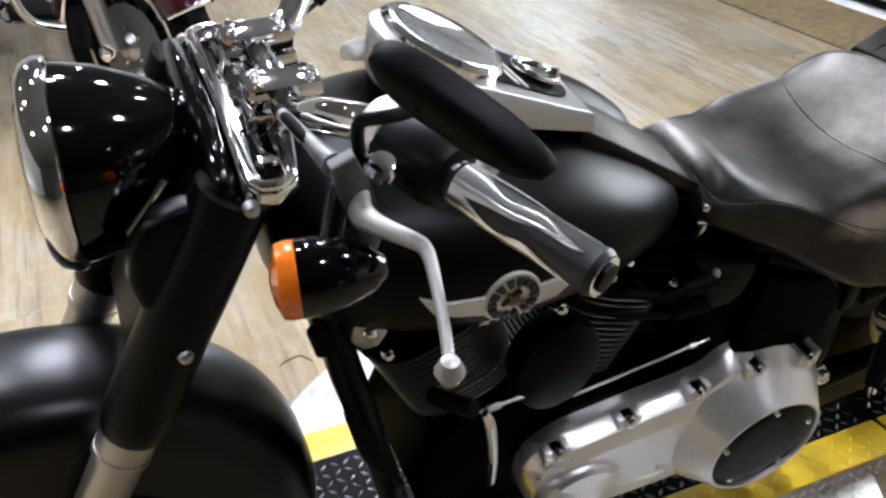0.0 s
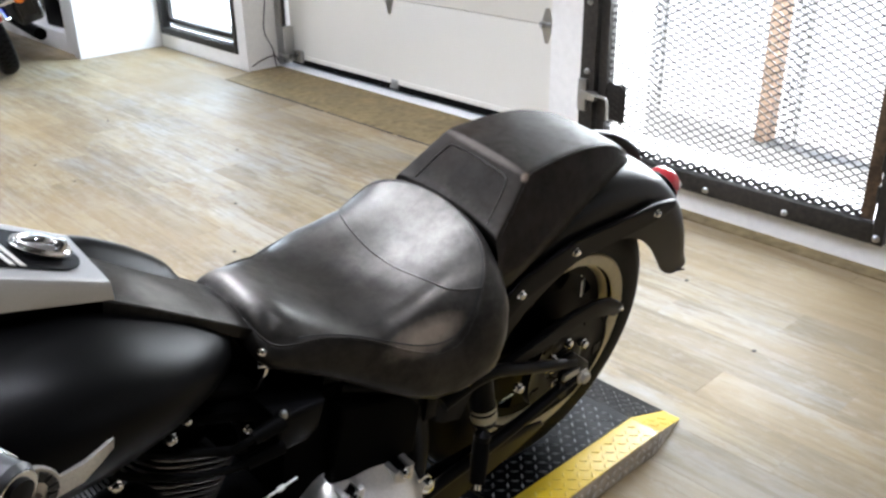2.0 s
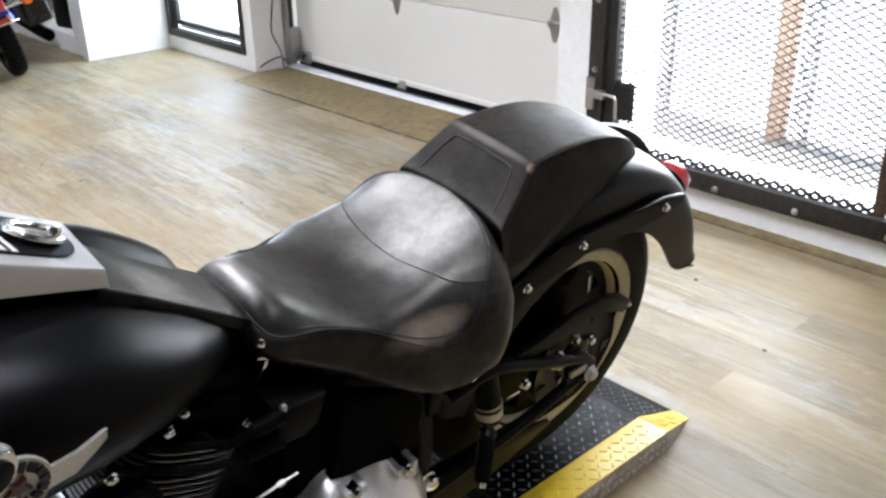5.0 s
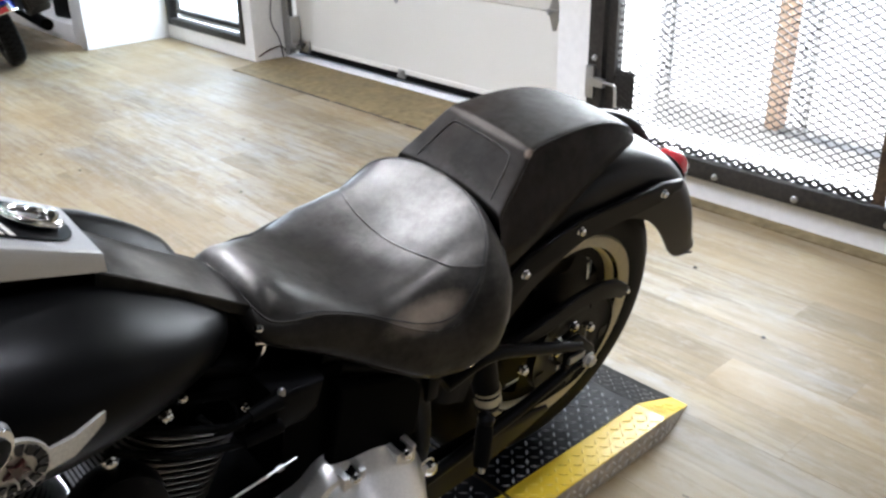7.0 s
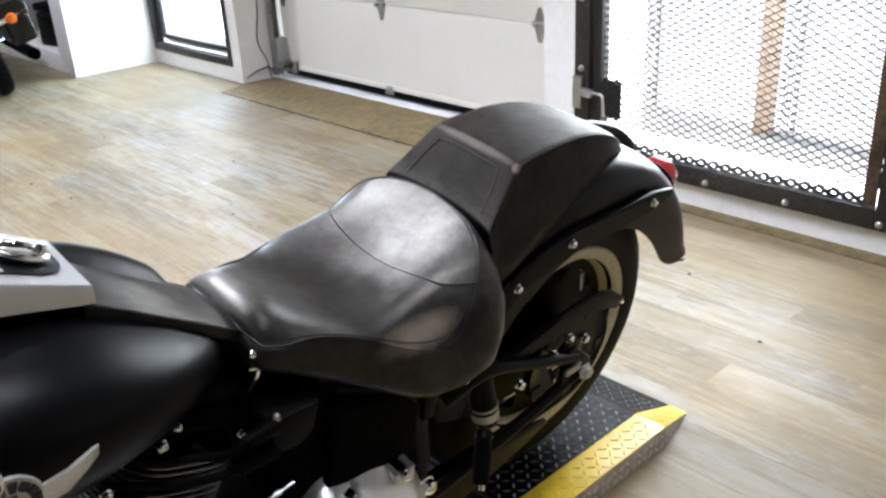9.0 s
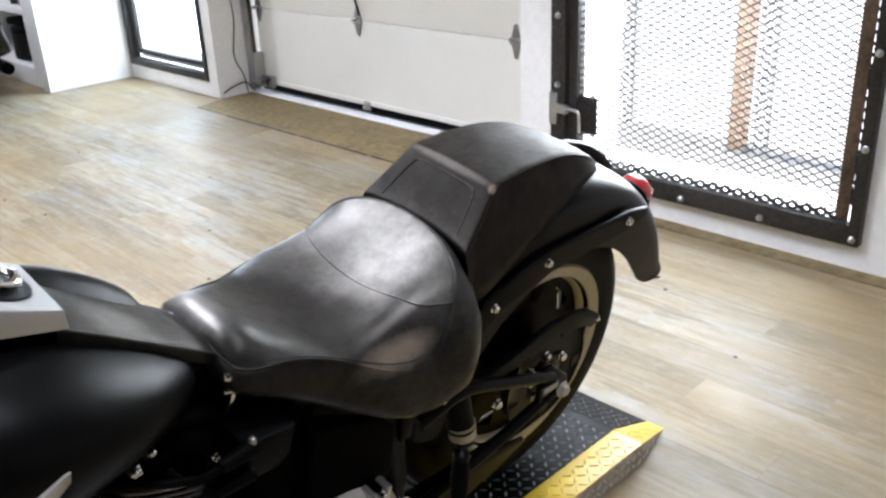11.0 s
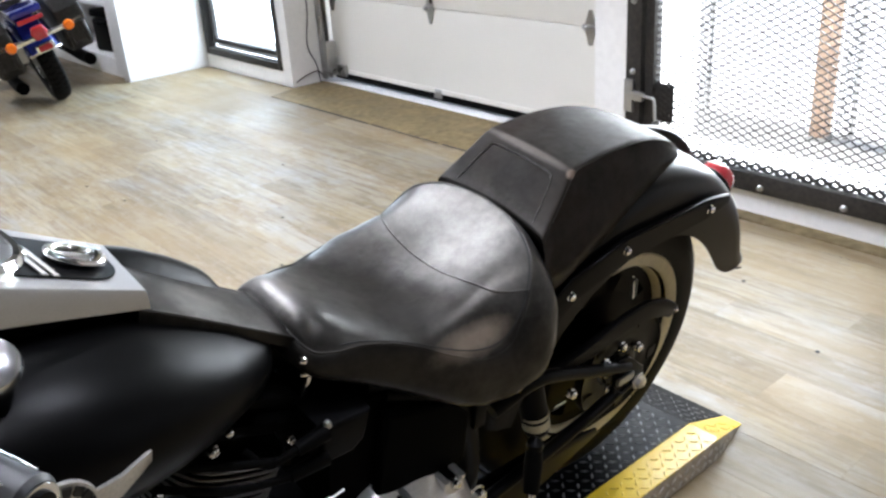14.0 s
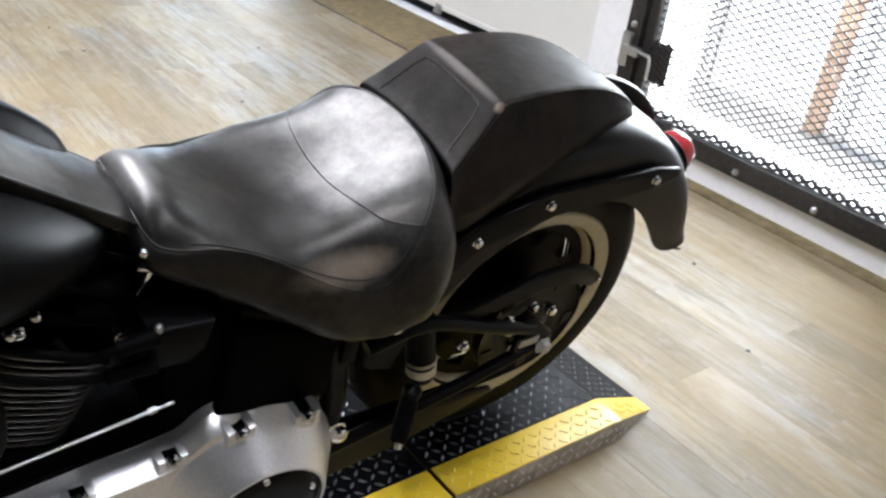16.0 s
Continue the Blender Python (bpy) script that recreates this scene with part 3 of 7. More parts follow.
def expanded_mesh(y0, y1, z0, z1, pitch, rise, w=0.0022, x=0.02):
    """Rows of slit steel drawn out into diamonds."""
    verts, faces = [], []
    rows, cols = int((z1 - z0) / (rise / 2)), int((y1 - y0) / (pitch / 2))
    for r in range(rows):
        base = len(verts)
        for c in range(cols + 1):
            up = (c + r) % 2
            y, z = y0 + c * pitch / 2, z0 + r * rise / 2 + (up - 0.5) * rise * 0.5
            dx = 0.004 * (up - 0.5)
            verts += [(x + dx - 0.001, y, z - w), (x + dx - 0.001, y, z + w), (x + dx + 0.0025, y, z + w), (x + dx + 0.0025, y, z - w)]
        for c in range(cols):
            a, b = base + 4 * c, base + 4 * c + 4
            faces += [(a + i, a + (i + 1) % 4, b + (i + 1) % 4, b + i) for i in range(4)]
    bm = bmesh.new()
    vs = [bm.verts.new(v) for v in verts]
    for f in faces:
        bm.faces.new([vs[i] for i in f])
    return bm


# mesh gate
gate = thing("security_gate", pose(WX - 0.012, 0, 0), "black iron gate filled with expanded steel mesh", "gate")
fr = [("stile", (-0.022, 0.018, 1.045, 1.115, 0.095, 2.27)), ("stile", (-0.022, 0.018, -0.152, -0.113, 0.095, 2.27)), ("bottom_rail", (-0.022, 0.018, -0.112, 1.044, 0.095, 0.166)), ("top_rail", (-0.022, 0.018, -0.112, 1.044, 2.2, 2.27))]
for nm, b in fr:
    part(nm, boxed(*b, bevel=0.004), "ironwork", gate)
part("edge_angle", boxed(0.0, 0.05, 1.000, 1.040, 0.17, 2.2, 0.002), "ironwork", gate)
angle = part("edge_angle", box(boxed(-0.004, 0.0, -0.104, -0.060, 0.168, 2.198, 0.001), 0.0005, 0.040, -0.064, -0.060, 0.168, 2.198, 0.001), "rust", gate, "rusty inner angle")
for z in (0.235, 0.345, 0.62, 0.95, 1.40, 1.85):
    part("hinge_knuckle", tube([(-0.008, -0.1085, z), (-0.008, -0.1085, z + 0.055)], 0.0085, 10), "ironwork", gate)
for k in range(40):
    part("lacing", boxed(-0.003, 0.001, -0.1125, -0.104, 0.30 + 0.034 * k, 0.313 + 0.034 * k), "ironwork", angle)
tagged(part("folded_mesh_edge", expanded_mesh(-0.056, 1.0, 0.172, 0.202, 0.050, 0.027, 0.0058, 0.008), "mesh", gate, "doubled mesh folded along the bottom rail"), kind="stuff")
for y, z in ((0.500, 0.118), (0.188, 0.118), (0.81, 0.118), (-0.130, 0.118), (-0.132, 0.425), (1.08, 0.47), (1.08, 0.74), (-0.132, 0.725), (1.08, 1.05), (-0.132, 1.1)):
    bolt(gate, (-0.022, y, z), "-x", 0.010, "steel", "screw")


part("mesh", expanded_mesh(-0.062, 1.04, 0.17, 2.2, 0.050, 0.027, 0.0027), "mesh", gate, "expanded steel mesh")
lock = part("lock_plate", expanded_mesh(0.915, 1.043, 0.285, 0.428, 0.040, 0.022, 0.0042, 0.004), "ironwork", gate, "doubled dark mesh round the lock")
tagged(lock, kind="stuff")
part("backing", boxed(0.014, 0.017, 0.912, 1.043, 0.282, 0.430, 0.001), "ironwork", lock)
latch = part("latch", boxed(-0.045, -0.022, 1.02, 1.10, 0.36, 0.395, 0.004), "steel", gate, "steel bolt latch")
part("handle", tube([(-0.04, 1.045, 0.385), (-0.05, 0.98, 0.385), (-0.05, 0.955, 0.375), (-0.05, 0.95, 0.30)], 0.006, 10, 4), "steel", latch)
part("keeper", boxed(-0.04, -0.022, 1.07, 1.11, 0.31, 0.44, 0.005), "steel", latch)

# outside the gate
post = thing("wooden_post", pose(2.62, 0.80, 0), "raw orange-brown timber post outside the gate", "post")
part("timber", boxed(-0.045, 0.045, -0.030, 0.030, 0.0, 2.6, 0.004), "wood", post)
part("foot", boxed(-0.055, 0.055, -0.042, 0.042, 0.0, 0.02, 0.003), "steel", post)
for px, py, ww in ((2.66, 0.72, 0.08), (2.73, 1.50, 0.07)):
    strip = thing("mesh_upright", pose(px, py, 0), "narrow upright strip of steel mesh outdoors", "mesh strip", "mesh strips outdoors")
    part("mesh", expanded_mesh(-ww / 2, ww / 2, 0.0, 2.6, 0.046, 0.04, 0.0025, 0.0), "mesh", strip)
    part("bar", boxed(-0.006, 0.006, -ww / 2 - 0.012, -ww / 2, 0, 2.6), "steel", strip)
shed = thing("white_building", pose(9.0, 0.0, -0.04), "overexposed white building across the yard", "building")
part("wall", boxed(0, 0.3, -9, 12, 0, 4.2), "outwall", shed)
part("roof", slab_of([(-0.4, 4.2), (0.6, 4.2), (4.0, 6.0), (3.8, 6.2)], -9.2, 12.2), "slab", shed)

# ceiling lamps
for lx, ly, watts in CEILING_LAMPS:
    cl = thing("ceiling_lamp", pose(lx, ly, CEIL), "unseen small warm ceiling spot lamp, lit", "lamp", "ceiling lamps")
    part("rim", turned([(0.055, 0.0), (0.06, -0.01), (0.06, -0.05), (0.05, -0.05), (0.05, -0.01)], None, 20), "white", cl)
    part("bulb", turned([(0.001, -0.035), (0.03, -0.03), (0.044, -0.012), (0.044, -0.004)], None, 16), "bulb", cl)


# ---------------------------------------------------------------- motorcycle turntable and ramp
def tread(u0, u1, v0, v1, at, pitch=0.0225, length=0.0205, width=0.0056, high=0.0019, keep=None):
    """Raised lozenges of tread plate, laid by at(u, v, h)."""
    verts, faces = [], []
    nu, nv = int((u1 - u0) / pitch), int((v1 - v0) / pitch)
    for i in range(nu):
        for j in range(nv):
            u, v = u0 + (i + 0.5) * pitch, v0 + (j + 0.5) * pitch
            if keep and not keep(u, v):
                continue
            s = 1 if (i + j) % 2 else -1
            a = Vector((1, s)).normalized()
            b = Vector((-a.y, a.x))
            k = len(verts)
            for h, f in ((0.0, 1.0), (high, 0.55)):
                for du, dv in ((-0.5, 0), (0, -0.5), (0.5, 0), (0, 0.5)):
                    p = a * du * length * (0.72 if h else 1.0) + b * dv * width * (0.25 if h else 1.15)
                    verts.append(at(u + p.x, v + p.y, h))
            faces += [(k + 4, k + 5, k + 6, k + 7)] + [(k + q, k + (q + 1) % 4, k + 4 + (q + 1) % 4, k + 4 + q) for q in range(4)]
    me = bpy.data.meshes.new("tread")
    me.from_pydata(verts, [], faces)
    return me


def tread_part(me, material, parent, label=""):
    me.materials.append(M[material])
    ob = new("tread", me)
    ob.parent = parent
    return tagged(ob, label, kind="stuff")


TC, TR = (-0.75, 0.06), 0.592
turntable = thing("turntable", pose(TC[0], TC[1], 0), "round bare tread-plate turntable let onto the floor", "turntable")
part("disc", turned([(TR, 0.001), (TR, 0.010), (TR - 0.003, 0.012), (0.001, 0.012)], None, 96), "bare", turntable)
tread_part(tread(-TR, TR, -TR, -0.245, lambda u, v, h: (u, v, 0.012 + h), keep=lambda u, v: math.hypot(u, v) < TR - 0.02), "bare", turntable)
tread_part(tread(-TR, TR, 0.27, TR, lambda u, v, h: (u, v, 0.012 + h), keep=lambda u, v: math.hypot(u, v) < TR - 0.02), "bare", turntable)

RY0, RY1, PZ = -0.200, 0.315, 0.06
YW = 0.082  # width of the painted edge


def ramp_section(x0, x1, tip, label):
    """One section of the display ramp; tip: x of the foot of its slope, or None."""
    rp = thing("display_ramp", pose(0, 0, 0.012), label, "ramp", "ramp sections")
    z = PZ - 0.012
    lo, hi = min(x0, x1), max(x0, x1)
    part("deck", boxed(lo, hi, RY0 + YW, RY1 - YW, z - 0.004, z, 0.001), "plate", rp, "black tread plate")
    tread_part(tread(lo + 0.004, hi - 0.004, RY0 + YW, RY1 - YW, lambda u, v, h: (u, v, z + h)), "rubbed", rp)
    for a, b in ((RY0, RY0 + YW), (RY1 - YW, RY1)):
        part("painted_edge", boxed(lo, hi, a + 0.0006, b - 0.0006, z - 0.004, z, 0.001), "yellow", rp, "worn yellow painted edge")
        tread_part(tread(lo + 0.004, hi - 0.004, a, b, lambda u, v, h: (u, v, z + h)), "yellowtop", rp)
    for y, s in ((RY0, 1), (RY1, -1)):
        part("side_skirt", boxed(lo, hi, min(y, y + s * 0.004), max(y, y + s * 0.004), -0.011, z - 0.0045, 0.001), "skirt", rp, "dirty steel side skirt")
        tread_part(tread(lo, hi, -0.008, z - 0.006, lambda u, v, h, y=y, s=s: (u, y - s * h, v)), "bare", rp)
    if tip is None:
        return rp
    edge, run = (hi, tip - hi) if tip > hi else (lo, tip - lo)
    cut = 0.04  # the foot is a little narrower than the deck

    def slope(u, v, h):
        return (edge + run * u, v, z + (-0.0115 - z) * u + h)

    def strip(v0, v1, w0, w1):
        bm = bmesh.new()
        top = [slope(0.002, v0, 0), slope(0.002, v1, 0), slope(1, w1, 0), slope(1, w0, 0)]
        a = [bm.verts.new(p) for p in top]
        b = [bm.verts.new((p[0], p[1], p[2] - 0.004 if k < 2 else p[2] - 0.0005)) for k, p in enumerate(top)]
        bm.faces.new(a), bm.faces.new(b[::-1])
        for i in range(4):
            bm.faces.new((a[i], b[i], b[(i + 1) % 4], a[(i + 1) % 4]))
        return bm

    part("slope", strip(RY0 + YW, RY1 - YW, RY0 + YW + 0.006, RY1 - YW - 0.006), "plate", rp, "black tread-plate slope")
    k = abs(run)
    tread_part(tread(0.012, k - 0.012, RY0 + YW + 0.004, RY1 - YW - 0.004, lambda u, v, h: slope(u / k, v, h)), "rubbed", rp)
    for v0, v1, w0, w1 in ((RY0, RY0 + YW, RY0 + cut, RY0 + YW + 0.006), (RY1 - YW, RY1, RY1 - YW - 0.006, RY1 - cut)):
        part("painted_edge", strip(v0 + 0.0006, v1 - 0.0006, w0, w1), "yellow", rp, "worn yellow painted edge")
        tread_part(tread(0.012, k - 0.02, min(v0, w0) + 0.02, max(v1, w1) - 0.02, lambda u, v, h: slope(u / k, v, h)), "yellowtop", rp)
    for y, s in ((RY0, 1), (RY1, -1)):
        bm = bmesh.new()
        pts = [(edge, y, z - 0.004), (edge, y, -0.0115), (edge + run, y + s * cut, -0.0115)]
        a = [bm.verts.new(p) for p in pts]
        b = [bm.verts.new((p[0], p[1] + s * 0.004, p[2])) for p in pts]
        bm.faces.new(a), bm.faces.new(b[::-1])
        for i in range(3):
            bm.faces.new((a[i], b[i], b[(i + 1) % 3], a[(i + 1) % 3]))
        part("side_skirt", bm, "skirt", rp)
        tread_part(tread(0.0, k * 0.8, -0.008, z - 0.006, lambda u, v, h, y=y, s=s: (edge + run * u / k, y + s * cut * u / k - s * h, v), keep=lambda u, v: v < z - 0.012 - (z + 0.008) * u / k), "bare", rp)
    return rp


ramp_section(-0.1450, 0.305, 0.462, "end section of a black tread-plate ramp with yellow edges")
ramp_section(-1.349, -0.1540, None, "middle section of a black tread-plate ramp with yellow edges")
ramp_section(-1.80, -1.3525, -1.96, "front section of a black tread-plate ramp with yellow edges")


# ---------------------------------------------------------------- the motorcycle
LEAN = 11.3
bike = thing("motorcycle", pose(0, 0, PZ + 0.002, LEAN, 0, 0), "matte black cruiser motorcycle leaning on its stand on a ramp", "motorcycle")
AXZ = 0.330  # height of the axles
FAX, FAZ = -1.600, 0.304  # front axle


def section(hw, zt, zm, zb, up=2.2, down=2.2, n=14):
    """Half-round section points (y, z): top zt at the middle, widest hw at zm, bottom zb."""
    pts = []
    for i in range(2 * n):
        a = math.pi / 2 - 2 * math.pi * i / (2 * n)
        c, s = math.cos(a), math.sin(a)
        e = 2 / (up if s >= 0 else down)
        pts.append((math.copysign(abs(c) ** e, c) * hw, zm + (math.copysign(abs(s) ** e, s)) * ((zt - zm) if s >= 0 else (zm - zb))))
    return pts


def lofted(stations, n=5, pts=14, up=2.2, down=2.2):
    """A body along x from stations (x, zt, zm, zb, hw)."""
    rows = spline(stations, n)
    return skin(bmesh.new(), [[(r[0], y, z) for y, z in section(max(r[4], 0.002), r[1], r[2], r[3], up, down, pts)] for r in rows])


# --- rear wheel
def wheel(name, x, tyre_r, tyre_w, rim_r, parent, spokes, axz=AXZ):
    """A disc wheel: tyre, rim with cream rings, disc with round holes."""
    hw = tyre_w / 2
    m = on((x, 0, axz), "y")
    prof = [(rim_r - 0.006, -hw * 0.72), (rim_r + 0.012, -hw * 0.84), (rim_r + (tyre_r - rim_r) * 0.45, -hw * 0.92), (tyre_r - 0.038, -hw * 0.80), (tyre_r - 0.018, -hw * 0.60), (tyre_r - 0.005, -hw * 0.32), (tyre_r, 0)]
    prof += [(r, -h) for r, h in prof[-2::-1]]
    w = part(name, turned(prof, m, 72, caps=False), "tyre", parent, "black road tyre with tread grooves")
    # tread grooves as shallow dark cuts standing in the crown
    bm = bmesh.new()
    for k in range(36):
        for s in (-1, 1):
            a0 = 2 * math.pi * (k + (0.25 if s > 0 else 0)) / 36
            ring = []
            for t in range(5):
                f = t / 4
                hgt = s * hw * (0.10 + 0.70 * f)
                rr = tyre_r + 0.0006 - 0.052 * f ** 1.9
                a = a0 + 0.09 * f
                ring.append((Vector((rr * math.cos(a), rr * math.sin(a), hgt)), Vector((rr * math.cos(a + 0.016), rr * math.sin(a + 0.016), hgt))))
            for (p, q), (u, v) in zip(ring, ring[1:]):
                bm.faces.new([bm.verts.new(m @ c) for c in (p, q, v, u)])
    tagged(part("tread_groove", bm, "dark", w), kind="stuff")
    for s in (-1, 1):
        part("rim_ring", turned([(rim_r - 0.022, s * (hw * 0.76)), (rim_r - 0.019, s * (hw * 0.81)), (rim_r + 0.003, s * (hw * 0.87)), (rim_r + 0.007, s * (hw * 0.82))], m, 64, caps=False), "cream", w, "cream painted rim stripe")
    part("rim", turned([(rim_r, -hw * 0.80), (rim_r - 0.016, -hw * 0.76), (rim_r - 0.03, -hw * 0.4), (rim_r - 0.032, 0), (rim_r - 0.03, hw * 0.4), (rim_r - 0.016, hw * 0.76), (rim_r, hw * 0.80)], m, 64, caps=False), "gloss", w)
    for s in (-1, 1):
        part("inner_stripe", turned([(rim_r - 0.0245, s * hw * 0.60), (rim_r - 0.0275, s * hw * 0.57), (rim_r - 0.0325, s * hw * 0.36), (rim_r - 0.0315, s * hw * 0.33)], m, 64, caps=False), "cream", w)
    # disc with holes: a ring of webs between hub and rim
    bm = bmesh.new()
    seg = spokes * 6
    for s in (-1, 1):
        turned([(0.055, s * 0.030), (0.10, s * 0.026), (0.125, s * 0.024)], m, seg, bm, caps=False)
        turned([(rim_r - 0.055, s * 0.022), (rim_r - 0.034, s * 0.024)], m, seg, bm, caps=False)
        if s > 0:  # the far face is a plain plate
            turned([(0.125, 0.024), (rim_r - 0.055, 0.022)], m, seg, bm, caps=False)
        for k in range(spokes if s < 0 else 0):
            a = 2 * math.pi * (k + 0.5) / spokes
            da = math.pi / spokes * 0.52
            quad = [(0.125, a - da * 1.4), (0.125, a + da * 1.4), (rim_r - 0.055, a + da), (rim_r - 0.055, a - da)]
            bm.faces.new([bm.verts.new(m @ Vector((r * math.cos(b), r * math.sin(b), s * 0.023))) for r, b in quad])
    bmesh.ops.solidify(bm, geom=bm.faces, thickness=0.006)
    part("disc", bm, "black", w)
    part("hub", turned([(0.02, -0.10), (0.045, -0.095), (0.055, -0.06), (0.06, 0), (0.055, 0.06), (0.045, 0.095), (0.02, 0.10)], m, 28), "black", w)
    return w


rear = wheel("rear_wheel", 0.0, 0.319, 0.130, 0.216, bike, 9)
front = wheel("front_wheel", FAX, 0.296, 0.125, 0.205, bike, 9, FAZ)

# belt pulley on the wheel's near side, with its bolts
pulley = part("pulley", turned([(0.030, -0.090), (0.060, -0.093), (0.075, -0.094), (0.104, -0.092), (0.112, -0.096), (0.114, -0.078), (0.104, -0.074), (0.03, -0.074)], on((0, 0, AXZ), "y"), 48), "black", bike)
for k in range(5):
    a = 2 * math.pi * k / 5 + 0.5
    bolt(pulley, (0.052 * math.cos(a), -0.094, AXZ + 0.052 * math.sin(a)), "-y", 0.0085)
for k in range(5):
    a = 2 * math.pi * (k + 0.5) / 5 + 0.5
    part("web", slab_of([(0.1 * math.cos(a) + 0.012, AXZ + 0.1 * math.sin(a) - 0.006), (0.1 * math.cos(a) + 0.012, AXZ + 0.1 * math.sin(a) + 0.016), (0.1 * math.cos(a) - 0.012, AXZ + 0.1 * math.sin(a) + 0.012), (0.1 * math.cos(a) - 0.010, AXZ + 0.1 * math.sin(a) - 0.014)], -0.0955, -0.093), "black", pulley)
belt_pts = [(-0.60, 0.345), (-0.30, 0.40), (0.0, AXZ + 0.114), (0.08, AXZ + 0.08), (0.114, AXZ), (0.08, AXZ - 0.08), (0.0, AXZ - 0.114), (-0.30, 0.215), (-0.60, 0.25)]
part("drive_belt", tube([(x, -0.086, z) for x, z in belt_pts], 0.006, 8, 5, flat=2.2), "rubber", bike)
brake = part("brake_disc", turned([(0.050, 0.070), (0.150, 0.070), (0.150, 0.076), (0.050, 0.076)], on((0, 0, AXZ), "y"), 48), "perch", bike, "dull steel brake disc")
part("carrier", turned([(0.030, 0.060), (0.098, 0.064), (0.098, 0.070), (0.030, 0.070)], on((0, 0, AXZ), "y"), 32), "black", brake)
# guard over the belt: a swept bar with a broad flat rear end
GUARD = [(-0.270, 0.474), (-0.188, 0.475), (-0.131, 0.492), (-0.080, 0.507), (-0.015, 0.510), (0.043, 0.493), (0.075, 0.472), (0.089, 0.458), (0.084, 0.447), (0.065, 0.441), (0.041, 0.454), (-0.007, 0.474), (-0.059, 0.478), (-0.099, 0.468), (-0.150, 0.452), (-0.204, 0.455), (-0.26, 0.462)]
guard = part("belt_guard", slab_of(GUARD, -0.137, -0.124, 0.004), "black", bike, "black swept belt guard")
bolt(guard, (0.078, -0.136, 0.456), "-y", 0.0045)
part("lower_guard", slab_of([(-0.43, 0.135), (-0.43, 0.235), (-0.25, 0.245), (-0.12, 0.235), (-0.07, 0.222), (-0.06, 0.208), (-0.12, 0.190), (-0.25, 0.155)], -0.119, -0.111, 0.003), "black", bike)
sw = part("swingarm", tube([(-0.40, -0.135, 0.46), (-0.30, -0.138, 0.478), (-0.17, -0.138, 0.428), (-0.04, -0.136, 0.375)], [0.013, 0.0125, 0.0115, 0.0105], 14, 5), "black", bike)
part("lower_tube", tube([(-0.42, -0.128, 0.235), (-0.2, -0.130, 0.275), (-0.02, -0.132, 0.325)], 0.012, 12, 4), "black", sw)
part("dropout", slab_of([(-0.07, 0.318), (-0.075, 0.402), (-0.045, 0.402), (0.012, 0.352), (0.020, 0.330), (0.012, 0.310)], -0.138, -0.126, 0.004), "black", sw)
for s in (-1, 1):
    part("axle_nut", turned([(0.0175, 0.0), (0.0175, 0.004), (0.0125, 0.005), (0.0125, 0.013), (0.006, 0.016)], on((-0.004, s * 0.140, 0.327), "-y" if s < 0 else "y"), 6), "badge", bike, "bright steel axle nut")
part("adjuster", boxed(-0.075, -0.03, -0.148, -0.140, 0.350, 0.366, 0.003), "steel", sw)
bolt(bike, (-0.207, -0.140, 0.400), "-y", 0.008)
bolt(bike, (-0.10, -0.126, 0.405), "-y", 0.008)
far = part("far_swingarm", tube([(-0.40, 0.135, 0.46), (-0.30, 0.138, 0.478), (-0.04, 0.136, 0.385), (0.01, 0.134, 0.33)], 0.019, 12, 4), "black", bike)


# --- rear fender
def fender(cx, cz, arc, hw, shoulder, parent, name, material="sheenpaint"):
    """A mudguard swept about an axle: arc rows of (degrees, radius, inner radius of the skirt)."""
    rows = spline(arc, 5)
    bm = bmesh.new()
    rings = []
    for deg, rad, inner in rows:
        a = radians(deg)
        d = Vector((math.cos(a), math.sin(a)))
        half = []
        for i in range(9):
            th = math.pi / 2 * i / 8
            half.append((hw * math.sin(th) ** 0.75, rad - shoulder * (1 - math.cos(th) ** 0.75)))
        for i in range(1, 4):
            half.append((hw * (1 + 0.012 * i), rad - shoulder - (rad - shoulder - inner) * i / 3))
        ring = [(-y, r) for y, r in half[:0:-1]] + half
        rings.append([(cx + d.x * r, y, cz + d.y * r) for y, r in ring])
    skin(bm, rings, closed=False)
    bmesh.ops.recalc_face_normals(bm, faces=bm.faces)
    bmesh.ops.solidify(bm, geom=bm.faces, thickness=0.004)
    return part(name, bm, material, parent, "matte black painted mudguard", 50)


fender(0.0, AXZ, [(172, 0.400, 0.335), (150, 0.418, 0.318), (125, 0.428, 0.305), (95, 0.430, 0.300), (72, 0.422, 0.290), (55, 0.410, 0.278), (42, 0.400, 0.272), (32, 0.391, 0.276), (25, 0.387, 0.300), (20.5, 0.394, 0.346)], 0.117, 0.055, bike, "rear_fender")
strut_top = [(-0.345, 0.545), (-0.30, 0.612), (-0.25, 0.650), (-0.116, 0.676), (0.113, 0.680), (0.180, 0.668)]
strut_low = [(0.182, 0.648), (0.113, 0.640), (-0.116, 0.632), (-0.235, 0.607), (-0.275, 0.570), (-0.315, 0.520)]
strut = part("fender_strut", slab_of(strut_top + strut_low, -0.133, -0.121, 0.004), "black", bike, "black forged fender strut")
part("far_strut", slab_of(strut_top + strut_low, 0.121, 0.133, 0.004), "black", bike)
for x, z in ((0.117, 0.659), (-0.119, 0.657), (-0.247, 0.618)):
    bolt(strut, (x, -0.1325, z), "-y", 0.0068)
bolt(bike, (-0.373, -0.152, 0.511), "-y", 0.0085)
tl = part("tail_light", turned([(0.044, 0.0), (0.046, 0.008), (0.043, 0.011)], on((0.336, 0, 0.582), (0.88, 0, 0.47)), 28), "black", bike)
